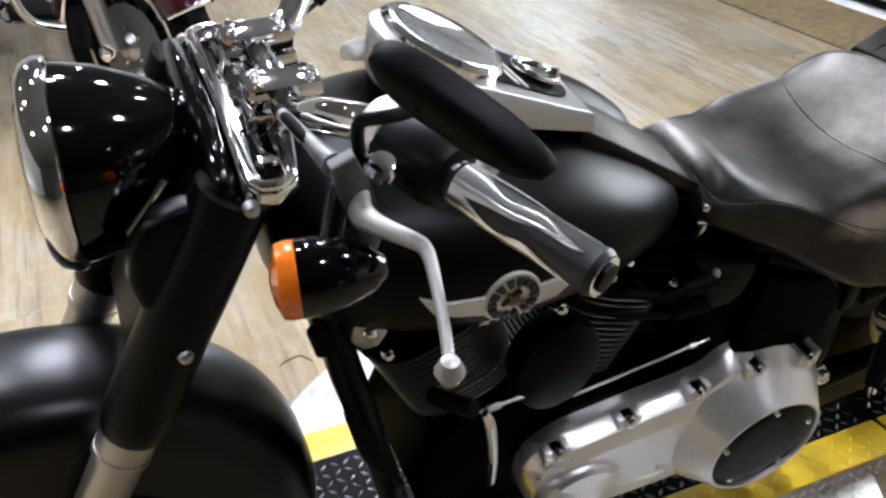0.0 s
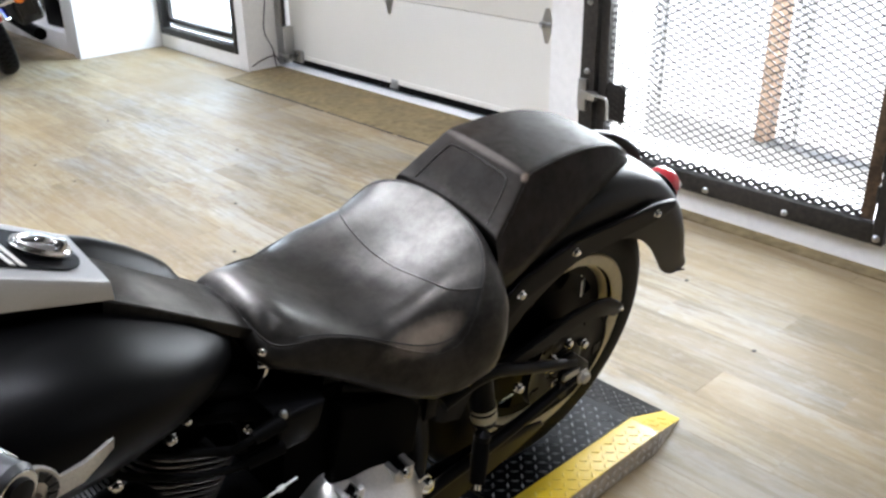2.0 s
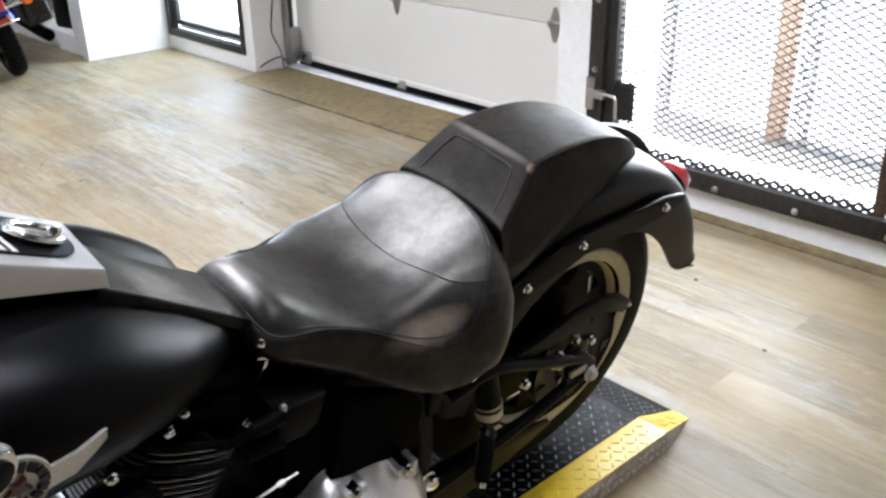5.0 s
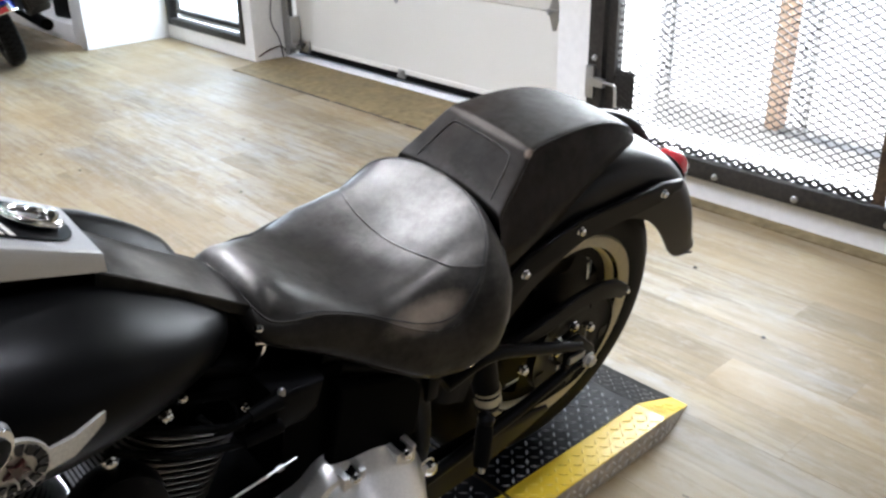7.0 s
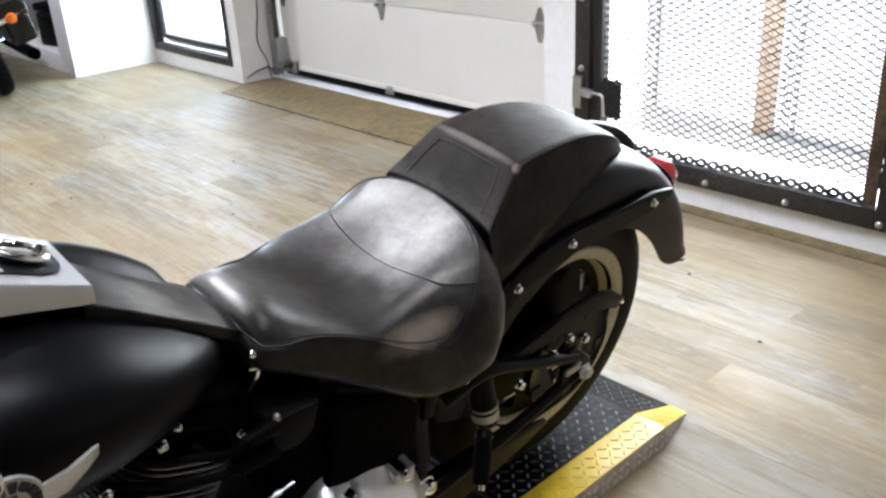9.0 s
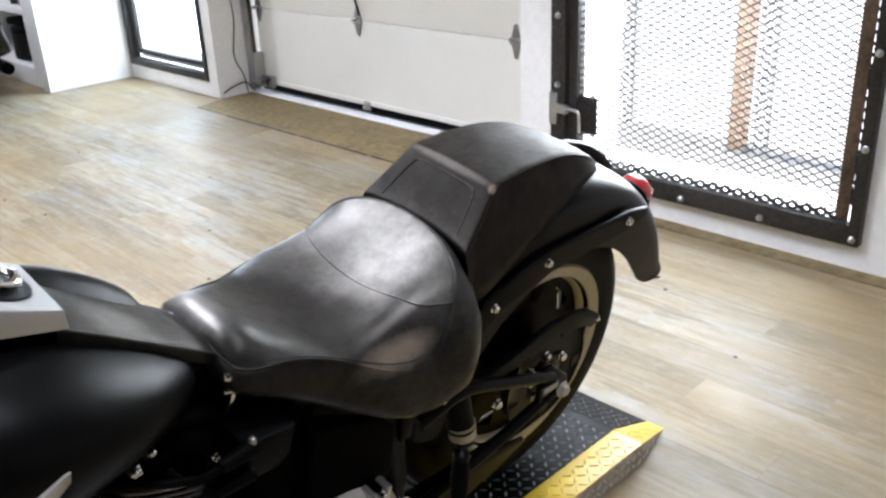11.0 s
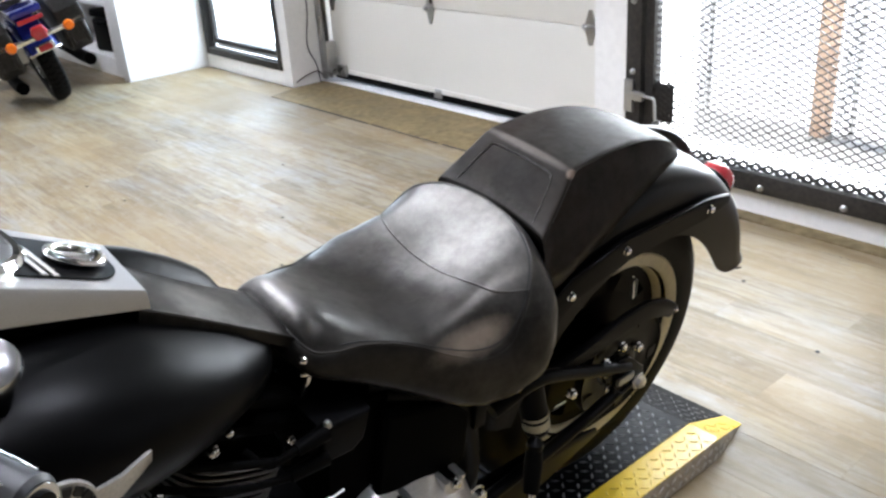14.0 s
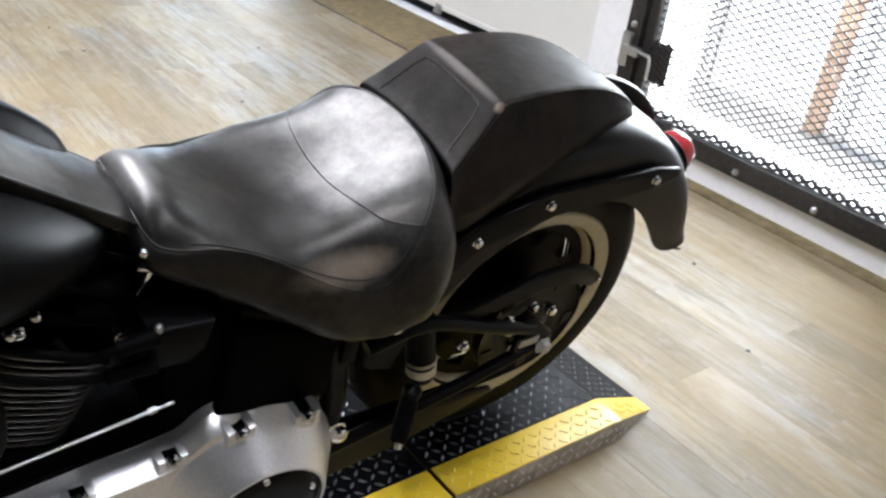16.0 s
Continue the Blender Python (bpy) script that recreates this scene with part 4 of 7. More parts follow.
part("lens", turned([(0.0415, 0.011), (0.040, 0.024), (0.034, 0.039), (0.020, 0.048), (0.001, 0.050)], on((0.336, 0, 0.582), (0.88, 0, 0.47)), 28), "red", tl, "red tail light lens")
part("tail_strip", tube([(0.424 * math.cos(radians(d)), 0.050, AXZ + 0.424 * math.sin(radians(d))) for d in (82, 74, 66, 58, 50, 40)], [0.006, 0.012, 0.0155, 0.0160, 0.0145, 0.008], 12, 5, flat=1.6), "black", bike, "black strip along the mudguard top")

# --- seat
OUTLINE = [(-0.714, 0.0, 0.710), (-0.7135, 0.045, 0.709), (-0.712, 0.075, 0.705), (-0.704, 0.096, 0.699), (-0.680, 0.108, 0.696), (-0.638, 0.120, 0.696), (-0.584, 0.138, 0.681), (-0.513, 0.169, 0.647), (-0.462, 0.177, 0.629), (-0.425, 0.176, 0.634), (-0.398, 0.170, 0.666), (-0.379, 0.159, 0.698),
           (-0.360, 0.138, 0.730), (-0.344, 0.100, 0.750), (-0.331, 0.052, 0.757), (-0.327, 0.0, 0.759)]
RIDGE = [(-0.714, 0.710), (-0.709, 0.722), (-0.694, 0.732), (-0.672, 0.729), (-0.645, 0.714), (-0.612, 0.697), (-0.57, 0.682), (-0.52, 0.676), (-0.47, 0.683), (-0.42, 0.701), (-0.385, 0.721), (-0.35, 0.744), (-0.335, 0.754), (-0.327, 0.759)]
HEM = [(-0.722, 0.670), (-0.70, 0.662), (-0.67, 0.648), (-0.62, 0.622), (-0.57, 0.594), (-0.52, 0.568), (-0.47, 0.546), (-0.42, 0.537), (-0.375, 0.542), (-0.345, 0.580), (-0.327, 0.63)]


def along(table, x):
    for (x0, a), (x1, c) in zip(table, table[1:]):
        if x <= x1:
            return a + (c - a) * max(0, (x - x0) / (x1 - x0))
    return table[-1][1]


RIDGE = [(v.x, v.y) for v in spline([(x, z, 0) for x, z in RIDGE], 5)]


def seat_top(x, w, e, f):
    """Height of the seat at x, f of the way out to its piped edge (w out, at height e)."""
    c = along(RIDGE, x)
    a = min(1, abs(f))
    bowl = 0.015 * math.exp(-((x + 0.450) / 0.070) ** 2) + 0.008 * math.exp(-((x + 0.525) / 0.050) ** 2)
    p = along([(-0.75, 4.2), (-0.70, 3.8), (-0.64, 3.0), (-0.58, 3.2), (-0.48, 5.2), (-0.32, 5.2)], x)
    return c + (e - c) * a ** p + bowl * 4.0 * (a * a - a ** 4)


def seat_y(y, x):
    """The far half of the seat's nose and tail is drawn in a little: the seat sits to the near side."""
    return y if y < 0 else y * along([(-0.72, 0.90), (-0.68, 0.82), (-0.61, 0.78), (-0.555, 0.93), (-0.50, 1.03), (-0.44, 1.02), (-0.38, 0.96), (-0.33, 0.93)], x)


SEAT_ROWS = spline(OUTLINE, 5)


def seat_mesh():
    bm = bmesh.new()
    fs = [k / 14 for k in range(-14, 15)]
    rows = []
    for x, w, e in SEAT_ROWS[1:-1]:
        w = max(w, 0.004)
        rows.append([(x, seat_y(f * w, x), seat_top(x, w, e, f)) for f in fs])
    skin(bm, rows, closed=False)
    loop = [Vector((v.x, -v.y, v.z)) for v in SEAT_ROWS[1:-1]] + [Vector(v) for v in SEAT_ROWS[-2:0:-1]]
    loop = [Vector((v.x, seat_y(math.copysign(max(abs(v.y), 0.004), v.y), v.x), v.z)) for v in loop]
    k = len(loop)
    rings = []
    for out, fall in ((0.0, 0.0), (0.005, 0.03), (0.012, 0.10), (0.021, 0.24), (0.028, 0.45), (0.030, 0.66), (0.027, 0.86), (0.015, 1.0), (-0.03, 1.02)):
        ring = []
        for i, p in enumerate(loop):
            d = loop[(i + 2) % k] - loop[i - 2]
            nrm = Vector((d.y, -d.x)).normalized()
            if nrm.dot(Vector((p.x + 0.53, p.y))) < 0:
                nrm = -nrm
            wide = 0.36 + 1.65 * max(0.0, nrm.x) * abs(nrm.y) + 0.9 * max(0.0, nrm.x) ** 2
            ring.append((p.x + nrm.x * out * wide, p.y + nrm.y * out * wide, p.z - (p.z - along(HEM, p.x)) * fall))
        rings.append(ring)
    skin(bm, rings, caps=False)
    bmesh.ops.remove_doubles(bm, verts=bm.verts, dist=0.0006)
    return bm


def seat_section(r):
    w = max(r[1], 0.004)
    return [(seat_y(f / 20 * w, r[0]), seat_top(r[0], w, r[2], f / 20)) for f in range(-20, 21)]


def snap(rows, section_at, p, lift=0.0008):
    """The point of a lofted skin at p's x that lies nearest to p."""
    x = p[0]
    k = min(range(len(rows) - 1), key=lambda i: abs(rows[i][0] - x))
    j = k + 1 if rows[k][0] < x else max(0, k - 1)
    w = 0 if rows[j][0] == rows[k][0] else (x - rows[k][0]) / (rows[j][0] - rows[k][0])
    sec = section_at(rows[k].lerp(rows[j], max(0, min(1, w))))
    best = None
    for (y0, z0), (y1, z1) in zip(sec, sec[1:]):
        a, d, q = Vector((y0, z0)), Vector((y1 - y0, z1 - z0)), Vector((p[1], p[2]))
        f = max(0, min(1, (q - a).dot(d) / max(d.dot(d), 1e-12)))
        c = a + d * f
        if best is None or (q - c).length < best[0]:
            best = ((q - c).length, c, Vector((-d.y, d.x)).normalized())
    n = best[2] if best[2].dot(best[1] - Vector((0, 0.6))) > 0 else -best[2]
    c = best[1] + n * lift
    return (x, c.x, c.y)


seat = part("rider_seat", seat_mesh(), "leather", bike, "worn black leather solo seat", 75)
PANEL = [(-0.380, 0.158), (-0.405, 0.145), (-0.428, 0.126), (-0.441, 0.098), (-0.446, 0.070), (-0.448, 0.035), (-0.448, 0.0)]
edge = spline(OUTLINE, 4)
part("piping", tube([(p.x, -p.y, p.z + 0.0004) for p in edge] + [(p.x, seat_y(p.y, p.x), p.z + 0.0002) for p in edge[-2::-1]], 0.0015, 8, 1), "leather", seat, "leather piping round the seat's edge")
row = [(p.x + 0.0, p.y - 0.006, seat_top(p.x, p.y, p.z, (p.y - 0.006) / max(p.y, 0.01)) + 0.0004) for p in edge if p.y > 0.03 and p.x > -0.68]
rings = []
for k in range(23):
    x = -0.448 + (0.448 - 0.3335) * (k / 22) ** 1.7
    i = max(q for q in range(len(SEAT_ROWS) - 1) if SEAT_ROWS[q].x <= x)
    r = SEAT_ROWS[i].lerp(SEAT_ROWS[i + 1], max(0.0, min(1.0, (x - SEAT_ROWS[i].x) / max(1e-6, SEAT_ROWS[i + 1].x - SEAT_ROWS[i].x))))
    wide = min(along([(-0.4485, 0.0), (-0.448, 0.035), (-0.446, 0.070), (-0.441, 0.098), (-0.428, 0.126), (-0.405, 0.145), (-0.380, 0.158), (-0.30, 0.158)], x), r[1] - 0.003)
    rings.append([(x, seat_y(f / 12 * wide, x), seat_top(x, r[1], r[2], f / 12 * wide / r[1]) + 0.0007) for f in range(-12, 13)])
part("seat_panel", skin(bmesh.new(), rings, closed=False), "leather", seat, "rubbed leather panel with grey sheen painted in", 75)
for s in (-1, 1):
    part("stitching", tube([(x, seat_y(s * y, x), z) for x, y, z in row], 0.0009, 6, 1), "thread", seat, "dark stitched seam")
    line = [snap(SEAT_ROWS, seat_section, (p.x, s * p.y, 0.70), 0.0002) for p in spline([(x, y, 0) for x, y in PANEL], 4)]
    part("seam", tube(line, 0.0017, 6, 1), "leather", seat, "raised seam across the seat")

# --- passenger pad: a wedge with a flat sloping front, a sharp ridge and a tapering top
PAD_MID = -0.012  # the pad sits a little to the near side
PAD = [(-0.296, 0.700, 0.1000, 0.680, 0.1150), (-0.312, 0.7250, 0.1110, 0.688, 0.1210), (-0.325, 0.7430, 0.1155, 0.692, 0.1250), (-0.3295, 0.7515, 0.1155, 0.694, 0.1270), (-0.325, 0.7580, 0.1140, 0.693, 0.1285), (-0.310, 0.7725, 0.1090, 0.690, 0.1300), (-0.285, 0.7970, 0.1010, 0.691, 0.1305), (-0.262, 0.8200, 0.0930, 0.696, 0.1290), (-0.254, 0.8268, 0.0903, 0.699, 0.1280), (-0.246, 0.8295, 0.0888, 0.702, 0.1270),
       (-0.225, 0.8320, 0.0875, 0.709, 0.1240), (-0.160, 0.8360, 0.0850, 0.728, 0.1140), (-0.090, 0.8320, 0.0810, 0.745, 0.1010), (-0.030, 0.8190, 0.0755, 0.753, 0.0880), (0.020, 0.7990, 0.0680, 0.752, 0.0745), (0.060, 0.7750, 0.0580, 0.745, 0.0610), (0.088, 0.7540, 0.0450, 0.738, 0.0460), (0.104, 0.7380, 0.0280, 0.732, 0.0290), (0.110, 0.7300, 0.0120, 0.729, 0.0125)]


def pad_section(r):
    x, zt, top, low, wide = r
    low = min(low, zt - 0.004)
    h = zt - low
    rd = min(0.007, 0.2 * h)
    half = [(0, zt + 0.0035), (0.5 * top, zt + 0.0028), (0.86 * top, zt + 0.0008), (top - 0.6 * rd, zt - 0.0005), (top, zt - 0.45 * rd), (top + 0.35 * rd, zt - 1.5 * rd), (top + 0.30 * (wide - top) + 0.003, zt - 0.36 * h), (top + 0.68 * (wide - top) + 0.004, zt - 0.72 * h), (wide, low + 0.06 * h), (wide * 0.985, low - 0.012), (wide * 0.9, low - 0.045)]
    half = [(v.x, v.y) for v in spline([(y, z, 0) for y, z in half], 3)]
    return [(PAD_MID - y, z) for y, z in half[::-1]] + [(PAD_MID + y, z) for y, z in half[1:]]


def pad_bow(x, y):
    """How far the pad's front stands forward of its station, across the width."""
    return x + 0.014 * max(0.0, min(1.0, (-0.25 - x) / 0.085)) * (1 - min(1.0, ((y - PAD_MID) / 0.115) ** 2))


PAD_ROWS = spline(PAD, 4)
PAD_FACE = PAD_ROWS[13:]  # from the foot of the front face backwards
pad = part("passenger_pad", skin(bmesh.new(), [[(pad_bow(r[0], y), y, z) for y, z in pad_section(r)] for r in PAD_ROWS]), "padleather", bike, "brownish black leather passenger pad", 50)
for s in (-1, 1):
    for pts in ([(-0.325, 0.084, 0.757), (-0.317, 0.081, 0.766), (-0.290, 0.073, 0.793), (-0.274, 0.066, 0.811), (-0.269, 0.056, 0.815), (-0.268, 0.0, 0.816)],
                [(-0.247, 0.0905, 0.826), (-0.228, 0.0890, 0.8295), (-0.16, 0.0865, 0.8335), (-0.09, 0.0825, 0.8295), (-0.03, 0.077, 0.8165), (0.02, 0.069, 0.797), (0.055, 0.061, 0.776)],
                [(-0.250, 0.0925, 0.824), (-0.262, 0.0965, 0.813), (-0.285, 0.1045, 0.790), (-0.310, 0.1125, 0.765), (-0.325, 0.1180, 0.748)]):
        line = [snap(PAD_FACE, pad_section, p, 0.0004) for p in spline([(x, PAD_MID + s * y, z) for x, y, z in pts], 4)]
        part("seam", tube([(pad_bow(x, y), y, z) for x, y, z in line], 0.0013, 6, 2), "leather", pad)

# --- tank, console, strap
TANK = [(-1.285, 0.795, 0.775, 0.755, 0.04), (-1.272, 0.838, 0.775, 0.70, 0.10), (-1.22, 0.855, 0.77, 0.655, 0.160), (-1.12, 0.862, 0.757, 0.635, 0.194), (-1.02, 0.853, 0.750, 0.628, 0.198), (-0.92, 0.823, 0.740, 0.628, 0.178), (-0.83, 0.776, 0.724, 0.642, 0.142), (-0.77, 0.736, 0.704, 0.656, 0.098), (-0.742, 0.714, 0.694, 0.672, 0.055)]
bm = lofted(TANK, 6, 26, 2.3, 2.2)
for v in bm.verts:  # the far half of the twin tank stands up beside the strap
    if v.co.y > 0 and v.co.z > 0.66:
        v.co.z += 0.034 * math.exp(-((v.co.y - 0.085) / 0.045) ** 2) * along([(-1.04, 0.0), (-0.93, 0.75), (-0.86, 1.0), (-0.76, 1.0), (-0.735, 0.5), (-0.72, 0.0)], v.co.x) * min(1.0, (v.co.z - 0.66) / 0.05)
tank = part("fuel_tank", bm, "paint", bike, "matte black teardrop fuel tank", 60)


def top_z(x):
    return 0.853 + (-0.9 - x) * 0.50


def console_mesh():
    out = []
    cx, r = -1.060, 0.076
    for k in range(25):
        a = radians(75 + 210 * k / 24)
        out.append((cx + r * math.cos(a), r * math.sin(a)))
    out += [(-0.893, -0.054), (-0.893, 0.054)]
    bm = bmesh.new()
    rings = []
    for f, down in ((1.02, 1.04), (1.10, 1.02), (1.115, 0.98), (1.09, 0.6), (1.045, 0.12), (1.02, 0.02), (1.0, 0.0), (0.97, -0.001)):
        ring = []
        for x, y in out:
            yy, xx = y * f, cx + (x - cx) * (1 + (f - 1) * (0.6 if x < cx else 0.06))
            hem = 0.828 + 0.36 * (-0.896 - x)  # foot of the shell, a little above the tank
            z = top_z(x) + (hem - top_z(x)) * down
            ring.append((xx, yy, z))
        rings.append(ring)
    return skin(bm, rings)


console = part("console", console_mesh(), "console", bike, "satin silver tank console", 30)
half = [(-1.024, 0.049), (-0.945, 0.0430)] + [(-0.945 + 0.040 * math.sin(a), 0.043 * math.cos(a)) for a in (math.pi / 2 * k / 8 for k in range(1, 9))]
part("inset", slab_of([(x, -y) for x, y in half] + half[-2::-1], 0.0, 0.0010, axis="z"), "plastic", console, "black inlay with a round end")
inset = [o for o in console.children if o.name.startswith("inset")][0]
for v in inset.data.vertices:
    v.co.z += top_z(v.co.x) + 0.0012
tilt = Vector((0.50, 0, 1.0)).normalized()
sp = Vector((-1.062, 0, top_z(-1.062) + 0.002))
speedo = part("speedometer", turned([(0.062, -0.004), (0.071, -0.002), (0.072, 0.008), (0.066, 0.014), (0.060, 0.013), (0.058, 0.004)], on(sp, tilt), 48, caps=False), "chrome", bike, "chrome-rimmed speedometer")
part("dial", turned([(0.0605, 0.002), (0.001, 0.0022)], on(sp, tilt), 40), "smoked", speedo)
for k in range(21):
    a = radians(225 - 13.5 * k)
    r0 = 0.044 if k % 2 else 0.040
    m = on(sp, tilt)
    bm = bmesh.new()
    p, q = Vector((math.cos(a), math.sin(a), 0)), Vector((-math.sin(a), math.cos(a), 0))
    vs = [bm.verts.new(m @ (p * r + q * w + Vector((0, 0, 0.0026)))) for r, w in ((r0, -0.0008), (r0, 0.0008), (0.052, 0.0008), (0.052, -0.0008))]
    bm.faces.new(vs)
    part("tick", bm, "steel", speedo)
part("needle", tube([tuple(sp + on((0, 0, 0), tilt) @ Vector((0.005, 0.008, 0.005))), tuple(sp + on((0, 0, 0), tilt) @ Vector((-0.022, -0.036, 0.005)))], [0.0014, 0.0006], 6), "ink", speedo)
lens = part("lens", turned([(0.0605, 0.011), (0.0595, 0.0125), (0.03, 0.015), (0.001, 0.0158)], on(sp, tilt), 40, caps=False), "glass", speedo)
lens.visible_shadow = False
ip = on((-0.944, 0, top_z(-0.944) + 0.004), tilt)
ign = part("ignition_switch", tube([tuple(ip @ Vector((0.019 * math.cos(a), 0.030 * math.sin(a), 0.004))) for a in (2 * math.pi * k / 28 for k in range(29))], 0.0052, 10, 1), "chrome", bike, "chrome ignition switch ring")
part("plate", turned([(1.0, 0.0), (0.98, 0.003), (0.001, 0.0032)], ip @ Matrix.Diagonal((0.017, 0.028, 1, 1)), 32), "satin", ign)
part("lever", tube([tuple(ip @ Vector((-0.004, -0.024, 0.006))), tuple(ip @ Vector((0.0, 0.0, 0.010))), tuple(ip @ Vector((0.003, 0.022, 0.006)))], [0.004, 0.006, 0.004], 10, 4), "chrome", ign)
part("knob", turned([(0.006, 0.0), (0.0062, 0.010), (0.004, 0.014), (0.001, 0.0145)], on(ip @ Vector((-0.014, -0.014, 0.006)), tilt), 14), "chrome", ign)
for dx in (0.0, 0.0105):
    bar = part("trim_bar", slab_of([(-0.990 + dx, -0.0445), (-0.984 + dx, -0.0445), (-0.996 + dx, 0.016), (-1.002 + dx, 0.016)], 0.0, 0.0020, axis="z"), "badge", console)
    for v in bar.data.vertices:
        v.co.z += top_z(v.co.x) + 0.0022
# added dark filler: paints the shadow between console and tank
part("console_base", skin(bmesh.new(), [[(-1.06 + 0.080 * math.cos(a) * (1.0 if math.cos(a) < 0 else 1.95), 0.060 * math.sin(a) * (1.15 - 0.25 * math.cos(a)), z0 + 0.36 * (-0.896 - (-1.06 + 0.080 * math.cos(a) * (1.0 if math.cos(a) < 0 else 1.95)))) for a in (2 * math.pi * k / 40 for k in range(40))] for z0 in (0.775, 0.829)]), "dark", bike, "black filler painting the shadow gap under the console")
bolt(console, (-0.998, 0.0, top_z(-0.998) + 0.003), "z", 0.007)
gauge = part("fuel_gauge", turned([(0.030, -0.006), (0.031, 0.006), (0.028, 0.014), (0.016, 0.019), (0.001, 0.020)], on((-1.074, -0.122, 0.872), (0.05, -0.42, 0.9)), 32), "inlay", bike, "chrome fuel gauge cap")
part("filler_cap", turned([(0.036, -0.006), (0.037, 0.004), (0.033, 0.012), (0.018, 0.017), (0.001, 0.018)], on((-1.096, 0.124, 0.868), (0.05, 0.42, 0.9)), 32), "satin", bike)
STRAP = [(-0.906, 0.836, 0.0590), (-0.895, 0.832, 0.0600), (-0.850, 0.804, 0.0605), (-0.795, 0.767, 0.0610), (-0.735, 0.727, 0.0610), (-0.708, 0.708, 0.0600)]
rings = []
for x, z, w in spline(STRAP, 4):
    half = [(w - 0.001, z - 0.024), (w, z - 0.009), (w, z - 0.0060), (w - 0.0015, z - 0.0042), (w - 0.0035, z - 0.0048), (w - 0.006, z - 0.0042), (w * 0.6, z - 0.0010), (0, z + 0.001)]
    rings.append([(x, -y - 0.003, q) for y, q in half] + [(x, y - 0.003, q) for y, q in half[-2::-1]])
part("tank_strap", skin(bmesh.new(), rings), "leather", bike, "black leather tank strap")

# --- tank badge: a winged ring (the maker's lettering is drawn as bars)
def tank_y(x, z):
    rows = spline(TANK, 6)
    r = min(rows, key=lambda q: abs(q[0] - x))
    e = 2.3 if z > r[2] else 2.2
    h = (r[1] - r[2]) if z > r[2] else (r[2] - r[3])
    return -r[4] * max(0.0, 1 - min(1, abs(z - r[2]) / h) ** e) ** (1 / e)


def on_tank(poly, lift):
    bm = bmesh.new()
    a = [bm.verts.new((x, tank_y(x, z) + 0.001, z)) for x, z in poly]
    b = [bm.verts.new((x, tank_y(x, z) - lift, z)) for x, z in poly]
    bm.faces.new(a), bm.faces.new(b[::-1])
    for i in range(len(a)):
        bm.faces.new((a[i], b[i], b[(i + 1) % len(a)], a[(i + 1) % len(a)]))
    return bm


bx, bz = -1.055, 0.745
emblem = part("badge", on_tank([(bx + 0.034 * math.cos(a), bz + 0.034 * math.sin(a)) for a in (2 * math.pi * k / 28 for k in range(28))], 0.005), "badge", bike, "pewter winged tank badge")
part("wing", on_tank([(bx - 0.100, bz + 0.022), (bx - 0.085, bz - 0.002), (bx - 0.06, bz - 0.012), (bx - 0.030, bz - 0.016), (bx - 0.030, bz + 0.012), (bx - 0.07, bz + 0.012)], 0.004), "badge", emblem)
part("wing", on_tank([(bx + 0.028, bz - 0.022), (bx + 0.056, bz - 0.018), (bx + 0.078, bz - 0.006), (bx + 0.091, bz + 0.006), (bx + 0.0945, bz + 0.014), (bx + 0.088, bz + 0.015), (bx + 0.059, bz + 0.009), (bx + 0.030, bz + 0.008)], 0.004), "badge", emblem)
part("scroll", on_tank([(bx - 0.030, bz - 0.042), (bx + 0.022, bz - 0.040), (bx + 0.026, bz - 0.028), (bx - 0.026, bz - 0.030)], 0.005), "badge", emblem)
for k in range(14):
    a = 2 * math.pi * k / 14
    c, s = math.cos(a), math.sin(a)
    part("bar", on_tank([(bx + c * 0.020 - s * 0.003, bz + s * 0.020 + c * 0.003), (bx + c * 0.020 + s * 0.003, bz + s * 0.020 - c * 0.003), (bx + c * 0.030 + s * 0.005, bz + s * 0.030 - c * 0.005), (bx + c * 0.030 - s * 0.005, bz + s * 0.030 + c * 0.005)], 0.0065), "ink", emblem)
for k in range(5):
    x = bx - 0.020 + 0.009 * k
    part("bar", on_tank([(x, bz - 0.039), (x + 0.005, bz - 0.039), (x + 0.006, bz - 0.032), (x + 0.001, bz - 0.032)], 0.0065), "ink", emblem)
part("star", on_tank([(bx + (0.014 if k % 2 else 0.006) * math.cos(math.pi * k / 5 + 0.3), bz + (0.014 if k % 2 else 0.006) * math.sin(math.pi * k / 5 + 0.3)) for k in range(10)], 0.0065), "maroon", emblem)

# --- front end: forks lie along a raked axis
def fork_x(z):
    return -1.311 + (z - 0.902) * 0.50




def fork_at(z, y):
    return Vector((fork_x(z), y, z))


for s in (-1, 1):
    y = 0.122 * s
    leg = part("fork_cover", tube([tuple(fork_at(0.900, y)), tuple(fork_at(0.80, y)), tuple(fork_at(0.70, y)), tuple(fork_at(0.640, y)), tuple(fork_at(0.618, y))], [0.036, 0.037, 0.037, 0.038, 0.034], 28, 3), "paint", bike, "matte black fork cover")
    part("slider", tube([tuple(fork_at(0.640, y)), tuple(fork_at(0.585, y)), tuple(fork_at(0.575, y)), tuple(fork_at(0.40, y)), tuple(fork_at(0.30, y))], [0.031, 0.031, 0.0285, 0.0285, 0.030], 24, 2), "fork", leg, "satin aluminium slider")
    part("collar", tube([tuple(fork_at(0.590, y)), tuple(fork_at(0.582, y))], 0.0325, 24), "fork", leg)
    bolt(leg, fork_at(0.902, y) + Vector((0.006, -0.036 if s < 0 else 0.036, 0)), "-y" if s < 0 else "y", 0.0062, "steel")
    bolt(leg, fork_at(0.741, y) + Vector((0.006, -0.036 if s < 0 else 0.036, 0)), "-y" if s < 0 else "y", 0.0062, "steel")
